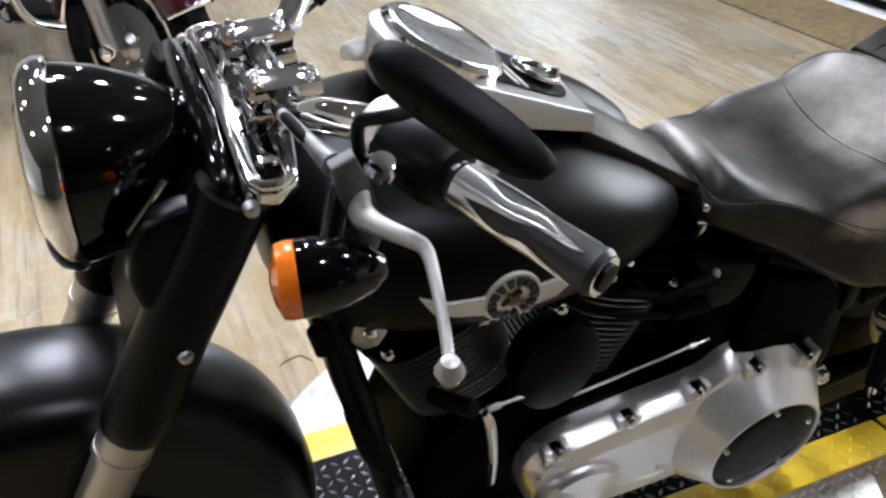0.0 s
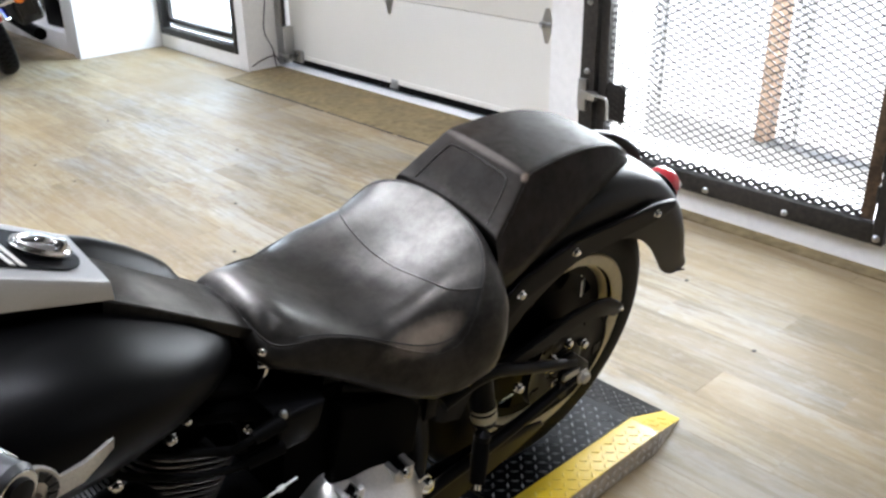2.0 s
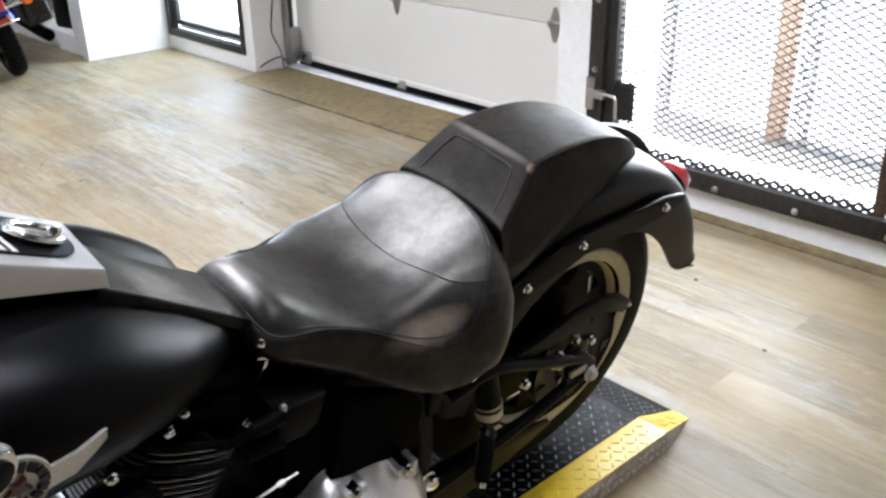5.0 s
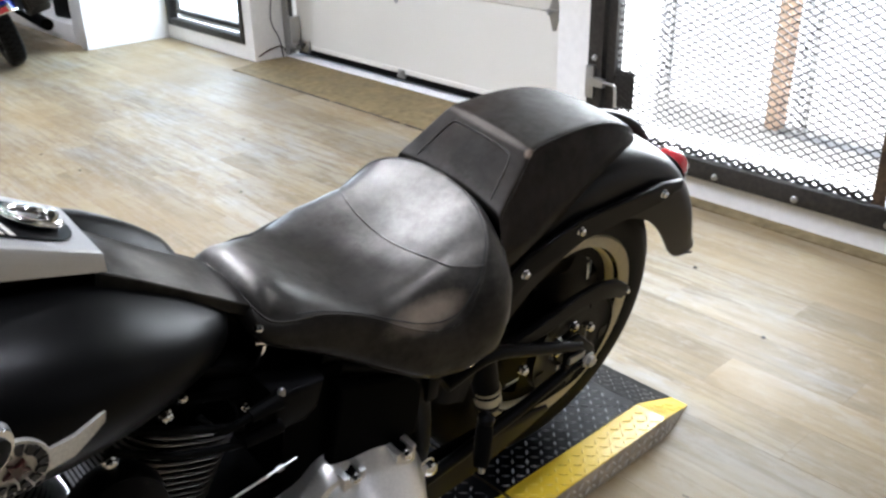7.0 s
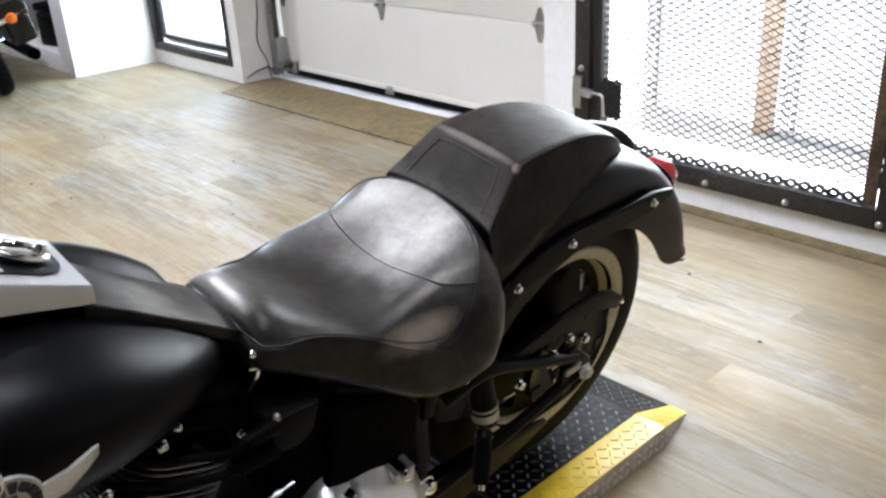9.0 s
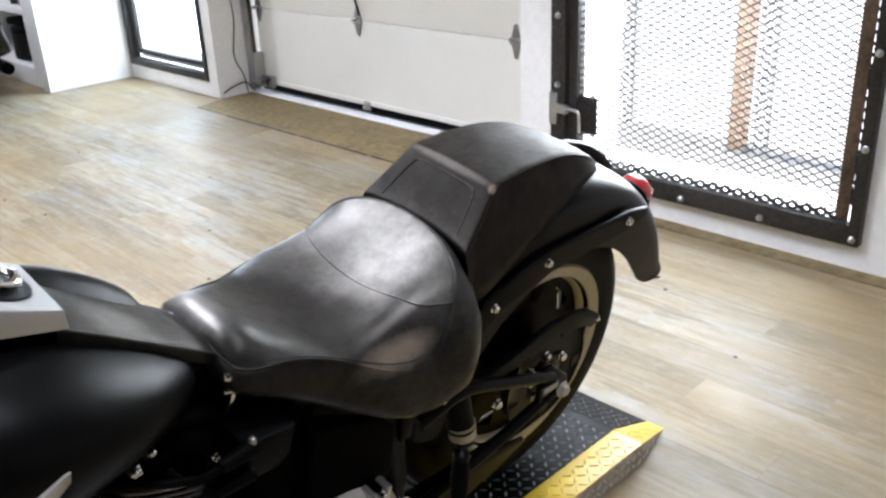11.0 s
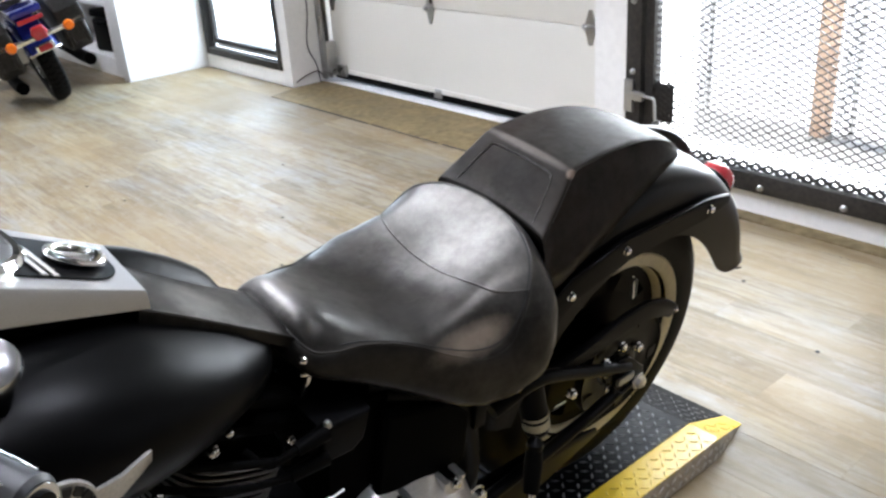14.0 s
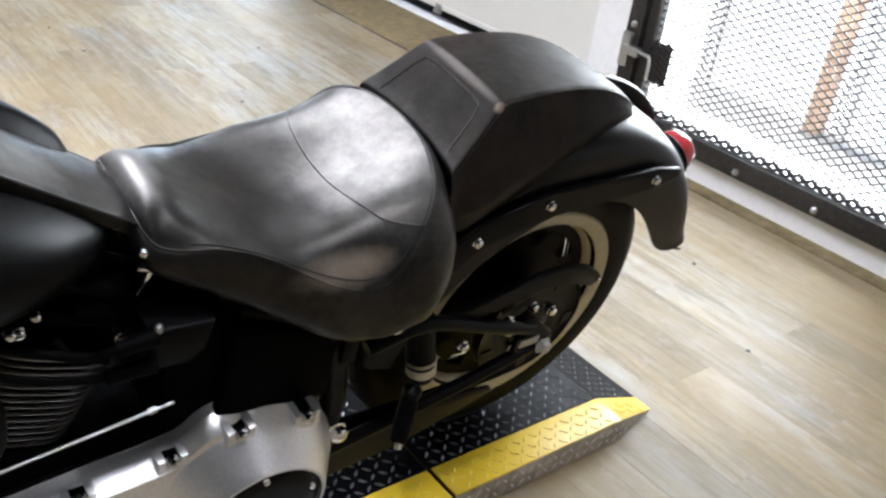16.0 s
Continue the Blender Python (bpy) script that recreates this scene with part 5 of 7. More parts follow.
part("inner_cover", slab_of([(fork_x(0.88) - 0.02, 0.88), (fork_x(0.88) + 0.03, 0.88), (fork_x(0.66) + 0.035, 0.66), (fork_x(0.66) - 0.01, 0.66)], -0.088, 0.088, 0.01), "black", bike)
part("lower_clamp", tube([tuple(fork_at(0.86, -0.13)), tuple(fork_at(0.86, 0.13))], 0.030, 14), "black", bike)
part("front_axle", tube([(FAX, -0.15, FAZ), (FAX, 0.15, FAZ)], 0.013, 16), "steel", bike)
for s in (-1, 1):
    part("axle_clamp", tube([tuple(fork_at(0.36, 0.122 * s)), (FAX, 0.122 * s, FAZ)], 0.033, 18), "fork", bike)
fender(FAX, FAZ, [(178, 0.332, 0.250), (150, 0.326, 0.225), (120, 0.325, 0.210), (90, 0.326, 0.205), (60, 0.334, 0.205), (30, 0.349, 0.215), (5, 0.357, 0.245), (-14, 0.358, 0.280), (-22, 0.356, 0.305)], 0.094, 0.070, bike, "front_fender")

# chrome upper clamp, risers and bars
clamp = part("upper_clamp", slab_of([(-1.306, -0.138), (-1.304, 0.0), (-1.306, 0.138), (-1.298, 0.152), (-1.280, 0.158), (-1.262, 0.150), (-1.254, 0.136), (-1.240, 0.06), (-1.240, -0.06), (-1.254, -0.136), (-1.262, -0.150), (-1.280, -0.158), (-1.298, -0.152)], 0.896, 0.916, 0.006, axis="z"), "chrome", bike, "chrome upper fork clamp")
for s in (-1, 1):
    part("raised_edge", tube([(-1.300, 0.05 * s, 0.919), (-1.300, 0.13 * s, 0.918), (-1.293, 0.147 * s, 0.917), (-1.279, 0.151 * s, 0.917), (-1.266, 0.145 * s, 0.917), (-1.259, 0.13 * s, 0.918), (-1.250, 0.08 * s, 0.919)], 0.0055, 10, 4), "chrome", clamp)
    part("web", boxed(-1.2835, -1.2775, min(0.06 * s, 0.110 * s), max(0.06 * s, 0.110 * s), 0.914, 0.923, 0.002), "chrome", clamp)
    part("pocket", slab_of([(-1.293, 0.055 * s), (-1.266, 0.055 * s), (-1.268, 0.138 * s), (-1.279, 0.144 * s), (-1.291, 0.138 * s)], 0.9155, 0.9165, axis="z"), "gloss", clamp)
    part("stem_bolt", turned([(0.011, 0.0), (0.011, 0.007), (0.008, 0.010), (0.001, 0.0105)], on((-1.280, 0.122 * s, 0.916), "z"), 6), "chrome", clamp)
    rz = part("riser", tube([(-1.268, 0.050 * s, 0.905), (-1.258, 0.052 * s, 0.918), (-1.246, 0.052 * s, 0.932)], [0.027, 0.023, 0.024], 20, 4), "chrome", bike, "chrome handlebar riser")
    part("riser_block", boxed(-1.284, -1.206, 0.052 * s - 0.021, 0.052 * s + 0.021, 0.912, 0.938, 0.007), "chrome", rz)
    part("riser_cap", boxed(-1.282, -1.208, 0.052 * s - 0.020, 0.052 * s + 0.020, 0.940, 0.964, 0.009), "chrome", rz)
    for dx in (-0.024, 0.024):
        for dy in (-0.009, 0.009):
            bolt(rz, (-1.245 + dx, 0.052 * s + dy, 0.962), "z", 0.005)
bar_half = [(-1.245, 0.0, 0.938), (-1.246, -0.055, 0.938), (-1.241, -0.10, 0.952), (-1.226, -0.165, 0.984), (-1.200, -0.228, 1.003), (-1.171, -0.302, 0.998), (-1.118, -0.421, 0.992)]
bar_pts = [(x, -y, z) for x, y, z in bar_half[:0:-1]] + bar_half
# the bars are turned a little to the left, so the far half lies further back and lower
TURN = Matrix.Translation((-1.245, 0, 0.938)) @ Matrix.Rotation(radians(-23), 4, "Z") @ Matrix.Rotation(radians(-5.5), 4, "X") @ Matrix.Translation((1.245, 0, -0.938))
bar_pts = [tuple(TURN @ Vector(p)) for p in bar_pts[:5]] + [(-1.243, 0.055, 0.937)] + bar_half
part("handlebar", tube(bar_pts, 0.0160, 22, 6), "chrome", bike, "polished chrome handlebar")
span_y = [-0.142, -0.136, -0.115, -0.06, 0.0, 0.06, 0.115, 0.136, 0.142]
crown = [0.908, 0.918, 0.930, 0.941, 0.945, 0.941, 0.930, 0.918, 0.908]
rings = [[(-1.322 + w * (0.6 if abs(y) > 0.141 else 1) * c2, y, zc - 0.040 + 0.040 * s2) for c2, s2 in ((math.cos(a), math.sin(a)) for a in (2 * math.pi * k / 20 for k in range(20)))] for y, zc, w in ((v.x, v.y, 0.0165) for v in spline([(y, z, 0) for y, z in zip(span_y, crown)], 3))]
shroud = part("headlight_visor", skin(bmesh.new(), rings), "gloss", bike, "gloss black headlight visor with bright bead")
part("bead", tube([(-1.3055, y, z - 0.006) for y, z in zip(span_y, crown)], 0.0032, 8, 3), "chrome", shroud)
for s in (-1, 1):
    tin = [(-1.412, 0.862), (-1.420, 0.825), (-1.415, 0.79), (-1.398, 0.765), (-1.375, 0.758), (-1.355, 0.775), (-1.318, 0.86), (-1.322, 0.885), (-1.36, 0.895), (-1.395, 0.885)]
    part("fork_tin", slab_of(tin, min(s * 0.100, s * 0.134), max(s * 0.100, s * 0.134), 0.010), "paint", bike, "matte black panel beside the fork")
# headlight
hx = on((-1.331, -0.004, 0.874), (-1, 0.05, 0.01))
hl = part("headlight", turned([(0.010, -0.040), (0.029, -0.030), (0.050, -0.006), (0.073, 0.032), (0.090, 0.074), (0.0975, 0.108), (0.099, 0.124)], hx, 48), "gloss", bike, "gloss black headlight shell with chrome rim")
part("rim", turned([(0.0985, 0.115), (0.1030, 0.117), (0.1048, 0.121), (0.1045, 0.128), (0.101, 0.138), (0.094, 0.144), (0.089, 0.142)], hx, 48, caps=False), "chrome", hl, "chrome headlight rim")
part("reflector", turned([(0.090, 0.140), (0.06, 0.120), (0.02, 0.112), (0.001, 0.112)], hx, 40, caps=False), "chrome", hl)
hlens = part("lens", turned([(0.090, 0.1415), (0.07, 0.150), (0.03, 0.155), (0.001, 0.156)], hx, 40, caps=False), "glass", hl)
hlens.visible_shadow = False
part("mount", tube([(-1.36, 0, 0.80), (-1.345, 0, 0.78), (-1.32, 0, 0.79)], 0.022, 12, 4), "black", hl)
part("trim_rod", tube([(-1.409, -0.118, 0.872), (-1.369, -0.118, 0.922)], 0.0035, 8), "chrome", bike)

# left and right controls
def controls(s):
    """Grip, lever, switch housing, mirror and turn signal of one side; s: -1 the near (left) side."""
    f = lambda x, y, z: (x, -s * y, z)  # noqa: E731
    d = (Vector(bar_half[-1]) - Vector(bar_half[-2])).normalized()
    d = Vector((d.x, -s * d.y, d.z))
    g0 = Vector(f(*bar_half[-2]))
    grip = part("grip", turned([(0.0165, 0.0), (0.0175, 0.005), (0.0168, 0.02), (0.0164, 0.055), (0.0168, 0.09), (0.0178, 0.123), (0.0190, 0.128), (0.0165, 0.133), (0.001, 0.134)], on(g0 - d * 0.004, d), 28), "griprubber", bike, "chrome-and-rubber handgrip")
    m = on(g0 - d * 0.004, d)
    for k in range(4):
        # a chrome flame laid on the rubber: a patch of the grip's surface, wide at its root, waved and tapering to its tip
        a0 = 2 * math.pi * k / 4 + 0.35
        bm = bmesh.new()
        rows = []
        for h, w, mid in [(v.x, v.y, v.z) for v in spline([(0.004, 0.80, 0.0), (0.018, 0.78, 0.02), (0.034, 0.52, 0.16), (0.048, 0.34, 0.26), (0.062, 0.40, 0.12), (0.078, 0.36, -0.08), (0.094, 0.20, 0.02), (0.108, 0.12, 0.10), (0.118, 0.02, 0.08)], 3)]:
            rows.append([m @ Vector(((0.0176 + 0.0016 * (1 - q * q)) * math.cos(a0 + mid + q * w), (0.0176 + 0.0016 * (1 - q * q)) * math.sin(a0 + mid + q * w), h)) for q in (-1, -0.7, -0.35, 0, 0.35, 0.7, 1)])
        skin(bm, rows, closed=False)
        part("flame_inlay", bm, "inlay", grip, "chrome flame inlay", 70)
    part("end_cap", turned([(0.012, 0.132), (0.011, 0.137), (0.001, 0.138)], m, 20), "plastic", grip)
    h0 = g0 - d * 0.050
    sw_box = part("switch_housing", turned([(0.020, -0.030), (0.028, -0.024), (0.030, 0.0), (0.030, 0.030), (0.026, 0.040), (0.018, 0.042)], on(h0, d), 20), "black", bike, "black switch housing")
    part("switch", turned([(0.008, 0.0), (0.008, 0.006), (0.004, 0.009), (0.001, 0.009)], on(h0 + Vector((0.028, 0, 0.010)), (1, 0, 0.4)), 12), "plastic", sw_box)
    part("switch", turned([(0.006, 0.0), (0.006, 0.006), (0.001, 0.007)], on(h0 + Vector((0.022, 0.02 * s, -0.015)) , (1, 0, -0.2)), 12), "plastic", sw_box)
    wedge = [(-1.266, 1.021), (-1.247, 1.027), (-1.235, 0.998), (-1.233, 0.960), (-1.242, 0.940), (-1.258, 0.974)]
    bm = slab_of(wedge, -0.007, 0.007, 0.003)
    for v in bm.verts:
        v.co = f(v.co.x, -0.280 - (1.0 - v.co.z) * 0.25 + v.co.y, v.co.z)
    perch = part("lever_perch", bm, "perch", bike, "satin grey lever perch")
    part("perch_clamp", turned([(0.021, -0.012), (0.025, -0.009), (0.025, 0.009), (0.021, 0.012)], on(Vector(f(-1.205, -0.228, 1.008)), d), 20), "satin", perch)
    part("pivot_cap", turned([(0.013, 0.0), (0.014, 0.006), (0.010, 0.011), (0.001, 0.013)], on(Vector(f(-1.226, -0.275, 1.006)), (0, s * 0.3, 1)), 18), "chrome", perch)
    part("lever", tube([f(-1.248, -0.285, 0.992), f(-1.250, -0.303, 0.992), f(-1.244, -0.325, 0.997), f(-1.232, -0.348, 1.001), f(-1.225, -0.362, 1.000), f(-1.229, -0.390, 0.994), f(-1.237, -0.425, 0.987), f(-1.243, -0.446, 0.983)], [0.0115, 0.0100, 0.0076, 0.0062, 0.0054, 0.0047, 0.0044, 0.0044], 14, 6, flat=0.55), "lever", perch, "cast aluminium hand lever")
    part("lever_ball", turned([(0.001, -0.0105), (0.006, -0.009), (0.0100, 0.0), (0.006, 0.009), (0.001, 0.0105)], on(Vector(f(-1.245, -0.452, 0.982)), "z"), 18), "lever", perch)
    # mirror
    long_ax = Vector(f(0.60, -0.76, -0.34)).normalized()
    face = Vector(f(0.80, 0.58, 0.12)).normalized()
    face = (face - long_ax * face.dot(long_ax)).normalized()
    high = face.cross(long_ax).normalized()
    centre = Vector(f(-1.204, -0.361, 1.107))
    mm = Matrix.Translation(centre) @ Matrix((long_ax, high, face)).transposed().to_4x4()
    bm = bmesh.new()
    rings = []
    for k, (w, depth) in enumerate(((0.50, -0.019), (0.80, -0.016), (0.95, -0.010), (1.0, 0.0), (0.97, 0.006), (0.94, 0.006))):
        rings.append([mm @ Vector((0.068 * w * math.copysign(abs(math.cos(a)) ** 0.8, math.cos(a)), 0.0170 * w * math.sin(a) * (1.0 - 0.18 * math.cos(a)), depth)) for a in (2 * math.pi * i / 40 for i in range(40))])
    mirror = part("mirror", skin(bm, rings), "plastic", bike, "black mirror shell on a bent stem")
    part("glass", turned([(1.0, 0.0), (0.001, 0.0005)], mm @ Matrix.Translation((0, 0, 0.0075)) @ Matrix.Diagonal((0.063, 0.0153, 1, 1)), 40), "chrome", mirror, "mirror glass")
    part("stem", tube([f(-1.235, -0.262, 1.000), f(-1.240, -0.264, 1.030), f(-1.239, -0.268, 1.047), f(-1.231, -0.280, 1.056), f(-1.222, -0.300, 1.070), tuple(centre - face * 0.016 - long_ax * 0.02)], 0.0052, 10, 4), "plastic", mirror)
    # turn signal
    sig = part("turn_signal", turned([(0.027, 0.0), (0.0300, 0.004), (0.0300, 0.016), (0.0275, 0.036), (0.019, 0.056), (0.009, 0.068), (0.001, 0.071)], on(Vector(f(-1.305, -0.306, 0.949)), (1, 0.18 * s, 0.04)), 28), "gloss", bike, "gloss black bullet turn signal")
    part("lens", turned([(0.0295, 0.003), (0.0300, -0.004), (0.028, -0.011), (0.016, -0.016), (0.001, -0.018)], on(Vector(f(-1.305, -0.306, 0.949)), (1, 0.18 * s, 0.04)), 28), "amber", sig, "amber signal lens")
    part("stalk", tube([f(-1.275, -0.300, 0.965), f(-1.262, -0.280, 0.985), f(-1.245, -0.262, 1.008)], 0.010, 10, 4), "gloss", sig)


controls(-1)
near_side = set(bike.children)
controls(1)
far_side = [o for o in bike.children if o not in near_side]
part("clutch_cable", tube([(-1.252, -0.245, 0.992), (-1.262, -0.12, 0.968), (-1.235, -0.03, 0.90), (-1.24, -0.06, 0.80), (-1.250, -0.13, 0.735), (-1.244, -0.148, 0.70), (-1.232, -0.150, 0.62), (-1.205, -0.148, 0.50), (-1.15, -0.13, 0.36)], 0.0052, 10, 6), "rubber", bike)
part("cable_boot", tube([(-1.222, -0.150, 0.57), (-1.200, -0.148, 0.49), (-1.172, -0.14, 0.41)], [0.008, 0.013, 0.010], 12, 4), "rubber", bike)
part("cable_clip", tube([(-1.250, -0.140, 0.712), (-1.244, -0.150, 0.685)], 0.013, 10), "rubber", bike)
part("cable_sleeve", tube([(-1.2625, -0.125, 0.970), (-1.257, -0.185, 0.982), (-1.252, -0.240, 0.993)], [0.006, 0.0065, 0.010], 12, 4), "steel", bike, "steel clutch cable ferrule")
head = part("head_bracket", slab_of([(-1.205, 0.640), (-1.198, 0.672), (-1.180, 0.684), (-1.166, 0.668), (-1.160, 0.640), (-1.172, 0.622), (-1.192, 0.622)], -0.112, -0.085, 0.006), "steel", bike, "bright engine mount")
bolt(head, (-1.183, -0.112, 0.652), "-y", 0.007)
for pts, boot in (([(-1.118, 0.208, 0.950), (-1.136, 0.199, 0.940), (-1.158, 0.180, 0.932), (-1.184, 0.145, 0.930), (-1.225, 0.10, 0.900), (-1.255, 0.06, 0.82)], ((-1.134, 0.200, 0.941), (-1.164, 0.174, 0.931))),
                  ([(-1.072, 0.247, 0.926), (-1.098, 0.236, 0.912), (-1.138, 0.200, 0.902), (-1.175, 0.160, 0.902), (-1.215, 0.11, 0.88), (-1.250, 0.07, 0.80)], ((-1.098, 0.236, 0.912), (-1.136, 0.202, 0.902)))):
    cable = part("throttle_cable", tube(pts, 0.0032, 8, 5), "rubber", bike, "black throttle cable")
    part("adjuster_boot", tube(list(boot), 0.0068, 10), "rubber", cable)
for o in far_side:
    for q in [o] + list(o.children):
        q.data.transform(TURN)

# --- frame and engine
fr_part = part("frame", tube([(-1.235, 0.0, 0.80), (-1.05, 0.0, 0.76), (-0.80, 0.0, 0.70), (-0.60, 0.0, 0.58)], 0.030, 14, 4), "black", bike, "black tubular frame")
for s in (-1, 1):
    part("downtube", tube([(-1.245, 0.04 * s, 0.76), (-1.215, 0.085 * s, 0.62), (-1.175, 0.105 * s, 0.42), (-1.130, 0.112 * s, 0.22), (-1.06, 0.115 * s, 0.155), (-0.80, 0.115 * s, 0.14), (-0.48, 0.115 * s, 0.16)], 0.019, 14, 6), "black", fr_part)
    part("seat_post", tube([(-0.60, 0.10 * s, 0.58), (-0.48, 0.122 * s, 0.52), (-0.43, 0.122 * s, 0.36), (-0.45, 0.118 * s, 0.16)], 0.020, 12, 5), "black", fr_part)
    part("rear_rail", tube([(-0.62, 0.09 * s, 0.60), (-0.46, 0.13 * s, 0.57), (-0.33, 0.132 * s, 0.545)], 0.016, 12, 4), "black", fr_part)
part("crankcase", slab_of([(-1.10, 0.20), (-1.125, 0.30), (-1.09, 0.40), (-1.02, 0.44), (-0.955, 0.45), (-0.88, 0.43), (-0.80, 0.40), (-0.62, 0.42), (-0.52, 0.40), (-0.48, 0.30), (-0.50, 0.19), (-0.62, 0.165), (-0.9, 0.15)], -0.105, 0.105, 0.02), "dark", bike, "black engine crankcase")


def cylinder(cx, cz, ang, name):
    """A finned cylinder leaning ang degrees back, its axis through (cx, cz)."""
    m = pose(cx, 0, cz, 0, ang, 0)
    body = part(name, turned([(0.052, -0.10), (0.056, -0.09), (0.056, 0.085), (0.070, 0.09)], m, 32), "dark", bike, "black finned cylinder")
    for k in range(14):
        h = -0.088 + 0.0104 * k
        hx2, hy = 0.086 + 0.0006 * k, 0.096
        rings = []
        for dz, g in ((-0.0009, -0.0012), (-0.0006, 0.0), (0.0006, 0.0), (0.0009, -0.0012)):
            rings.append([m @ Vector(((hx2 + g) * math.copysign(abs(math.cos(a)) ** 0.62, math.cos(a)), (hy + g) * math.copysign(abs(math.sin(a)) ** 0.62, math.sin(a)), h + dz)) for a in (2 * math.pi * i / 36 for i in range(36))])
        part("fin", skin(bmesh.new(), rings), "finedge", body, "machined bright fin edge")
        rings = [[m @ Vector(((hx2 - 0.004) * math.copysign(abs(math.cos(a)) ** 0.62, math.cos(a)), (hy - 0.004) * math.copysign(abs(math.sin(a)) ** 0.62, math.sin(a)), h + dz)) for a in (2 * math.pi * i / 36 for i in range(36))] for dz in (-0.0020, 0.0020)]
        part("fin_web", skin(bmesh.new(), rings), "dark", body)
    part("head", box(bmesh.new(), -0.086, 0.086, -0.096, 0.096, 0.098, 0.118, 0.008), "dark", body)
    hd = [o for o in body.children if o.name.startswith("head")][-1]
    hd.data.transform(m)
    part("rocker_cover", box(bmesh.new(), -0.070, 0.070, -0.075, 0.075, 0.119, 0.140, 0.008), "black", body)
    rc = [o for o in body.children if o.name.startswith("rocker_cover")][-1]
    rc.data.transform(m)
    for dx, dy in ((-0.06, -0.096), (0.06, -0.096)):
        bolt(body, m @ Vector((dx, dy, 0.088)), "-y", 0.0065)
    return body


cylinder(-0.830, 0.514, 22.5, "rear_cylinder")
cylinder(-1.066, 0.528, -22.5, "front_cylinder")
horn = part("horn_cover", turned([(0.030, 0.0), (0.058, 0.010), (0.064, 0.030), (0.060, 0.050), (0.044, 0.062), (0.02, 0.068), (0.001, 0.069)], on((-0.940, -0.098, 0.528), "-y") @ Matrix.Diagonal((1.0, 1.28, 1, 1)), 36), "plastic", bike, "black horn cover")
bolt(bike, (-0.940, -0.128, 0.619), "-y", 0.0070)
bolt(bike, (-0.865, -0.118, 0.640), "-y", 0.0055)
bolt(bike, (-0.838, -0.112, 0.652), "-y", 0.0050)
part("coil_cover", slab_of([(-0.725, 0.548), (-0.725, 0.612), (-0.645, 0.606), (-0.655, 0.560), (-0.675, 0.545)], -0.142, 0.10, 0.008), "plastic", bike)
for z0, pts in ((0.604, [(-0.718, -0.140, 0.606), (-0.765, -0.143, 0.604), (-0.800, -0.132, 0.590), (-0.820, -0.112, 0.610)]), (0.562, [(-0.718, -0.140, 0.562), (-0.775, -0.143, 0.564), (-0.86, -0.138, 0.590), (-0.94, -0.118, 0.628)])):
    lead = part("ignition_lead", tube(pts, 0.0055, 10, 5), "rubber", bike)
    part("boot", tube([pts[0], pts[1]], [0.012, 0.009], 12), "rubber", lead)
bolt(bike, (-0.716, -0.140, 0.618), "z", 0.0045, "steel")
part("gas_line", tube([(-0.905, -0.105, 0.628), (-0.83, -0.125, 0.604), (-0.77, -0.135, 0.584)], 0.006, 10, 4), "rubber", bike)
part("oil_tank", boxed(-0.70, -0.44, -0.120, 0.120, 0.36, 0.60, 0.035), "dark", bike, "black oil tank")
part("side_cover", slab_of([(-0.63, 0.43), (-0.62, 0.58), (-0.50, 0.54), (-0.46, 0.50), (-0.46, 0.40), (-0.55, 0.40)], -0.146, -0.122, 0.008), "dark", bike)
part("connector", boxed(-0.452, -0.428, -0.150, -0.132, 0.46, 0.52, 0.004), "plastic", bike)
tb = part("tank_bracket", tube([(-0.706, -0.085, 0.657), (-0.709, -0.085, 0.645), (-0.719, -0.085, 0.624)], [0.0066, 0.0085, 0.0055], 10, 4, flat=0.6), "chrome", bike, "small bright tank bracket")
part("arm", tube([(-0.722, -0.085, 0.664), (-0.706, -0.085, 0.660), (-0.694, -0.085, 0.656)], [0.0045, 0.0066, 0.0060], 10, 3), "chrome", tb)
bolt(tb, (-0.716, -0.088, 0.688), (-0.3, -0.8, 0.5), 0.0055)

# --- primary cover
outline = [(-0.955, 0.235), (-0.965, 0.285), (-0.950, 0.330), (-0.910, 0.358), (-0.860, 0.366), (-0.780, 0.376), (-0.712, 0.381), (-0.688, 0.386), (-0.664, 0.408), (-0.640, 0.428), (-0.605, 0.432), (-0.566, 0.416), (-0.52, 0.410), (-0.475, 0.396), (-0.455, 0.350), (-0.448, 0.280), (-0.470, 0.205), (-0.525, 0.158), (-0.60, 0.150), (-0.68, 0.165), (-0.80, 0.165), (-0.90, 0.180)]
outline = [(v.x, v.y) for v in spline([(x, z, 0) for x, z in outline + outline[:1]], 3)][:-1]
cxm, czm = -0.70, 0.285


def grown(f, k):
    return [(cxm + (x - cxm) * (1 - (1 - f) * 0.45), czm + (z - czm) * f) for x, z in outline]


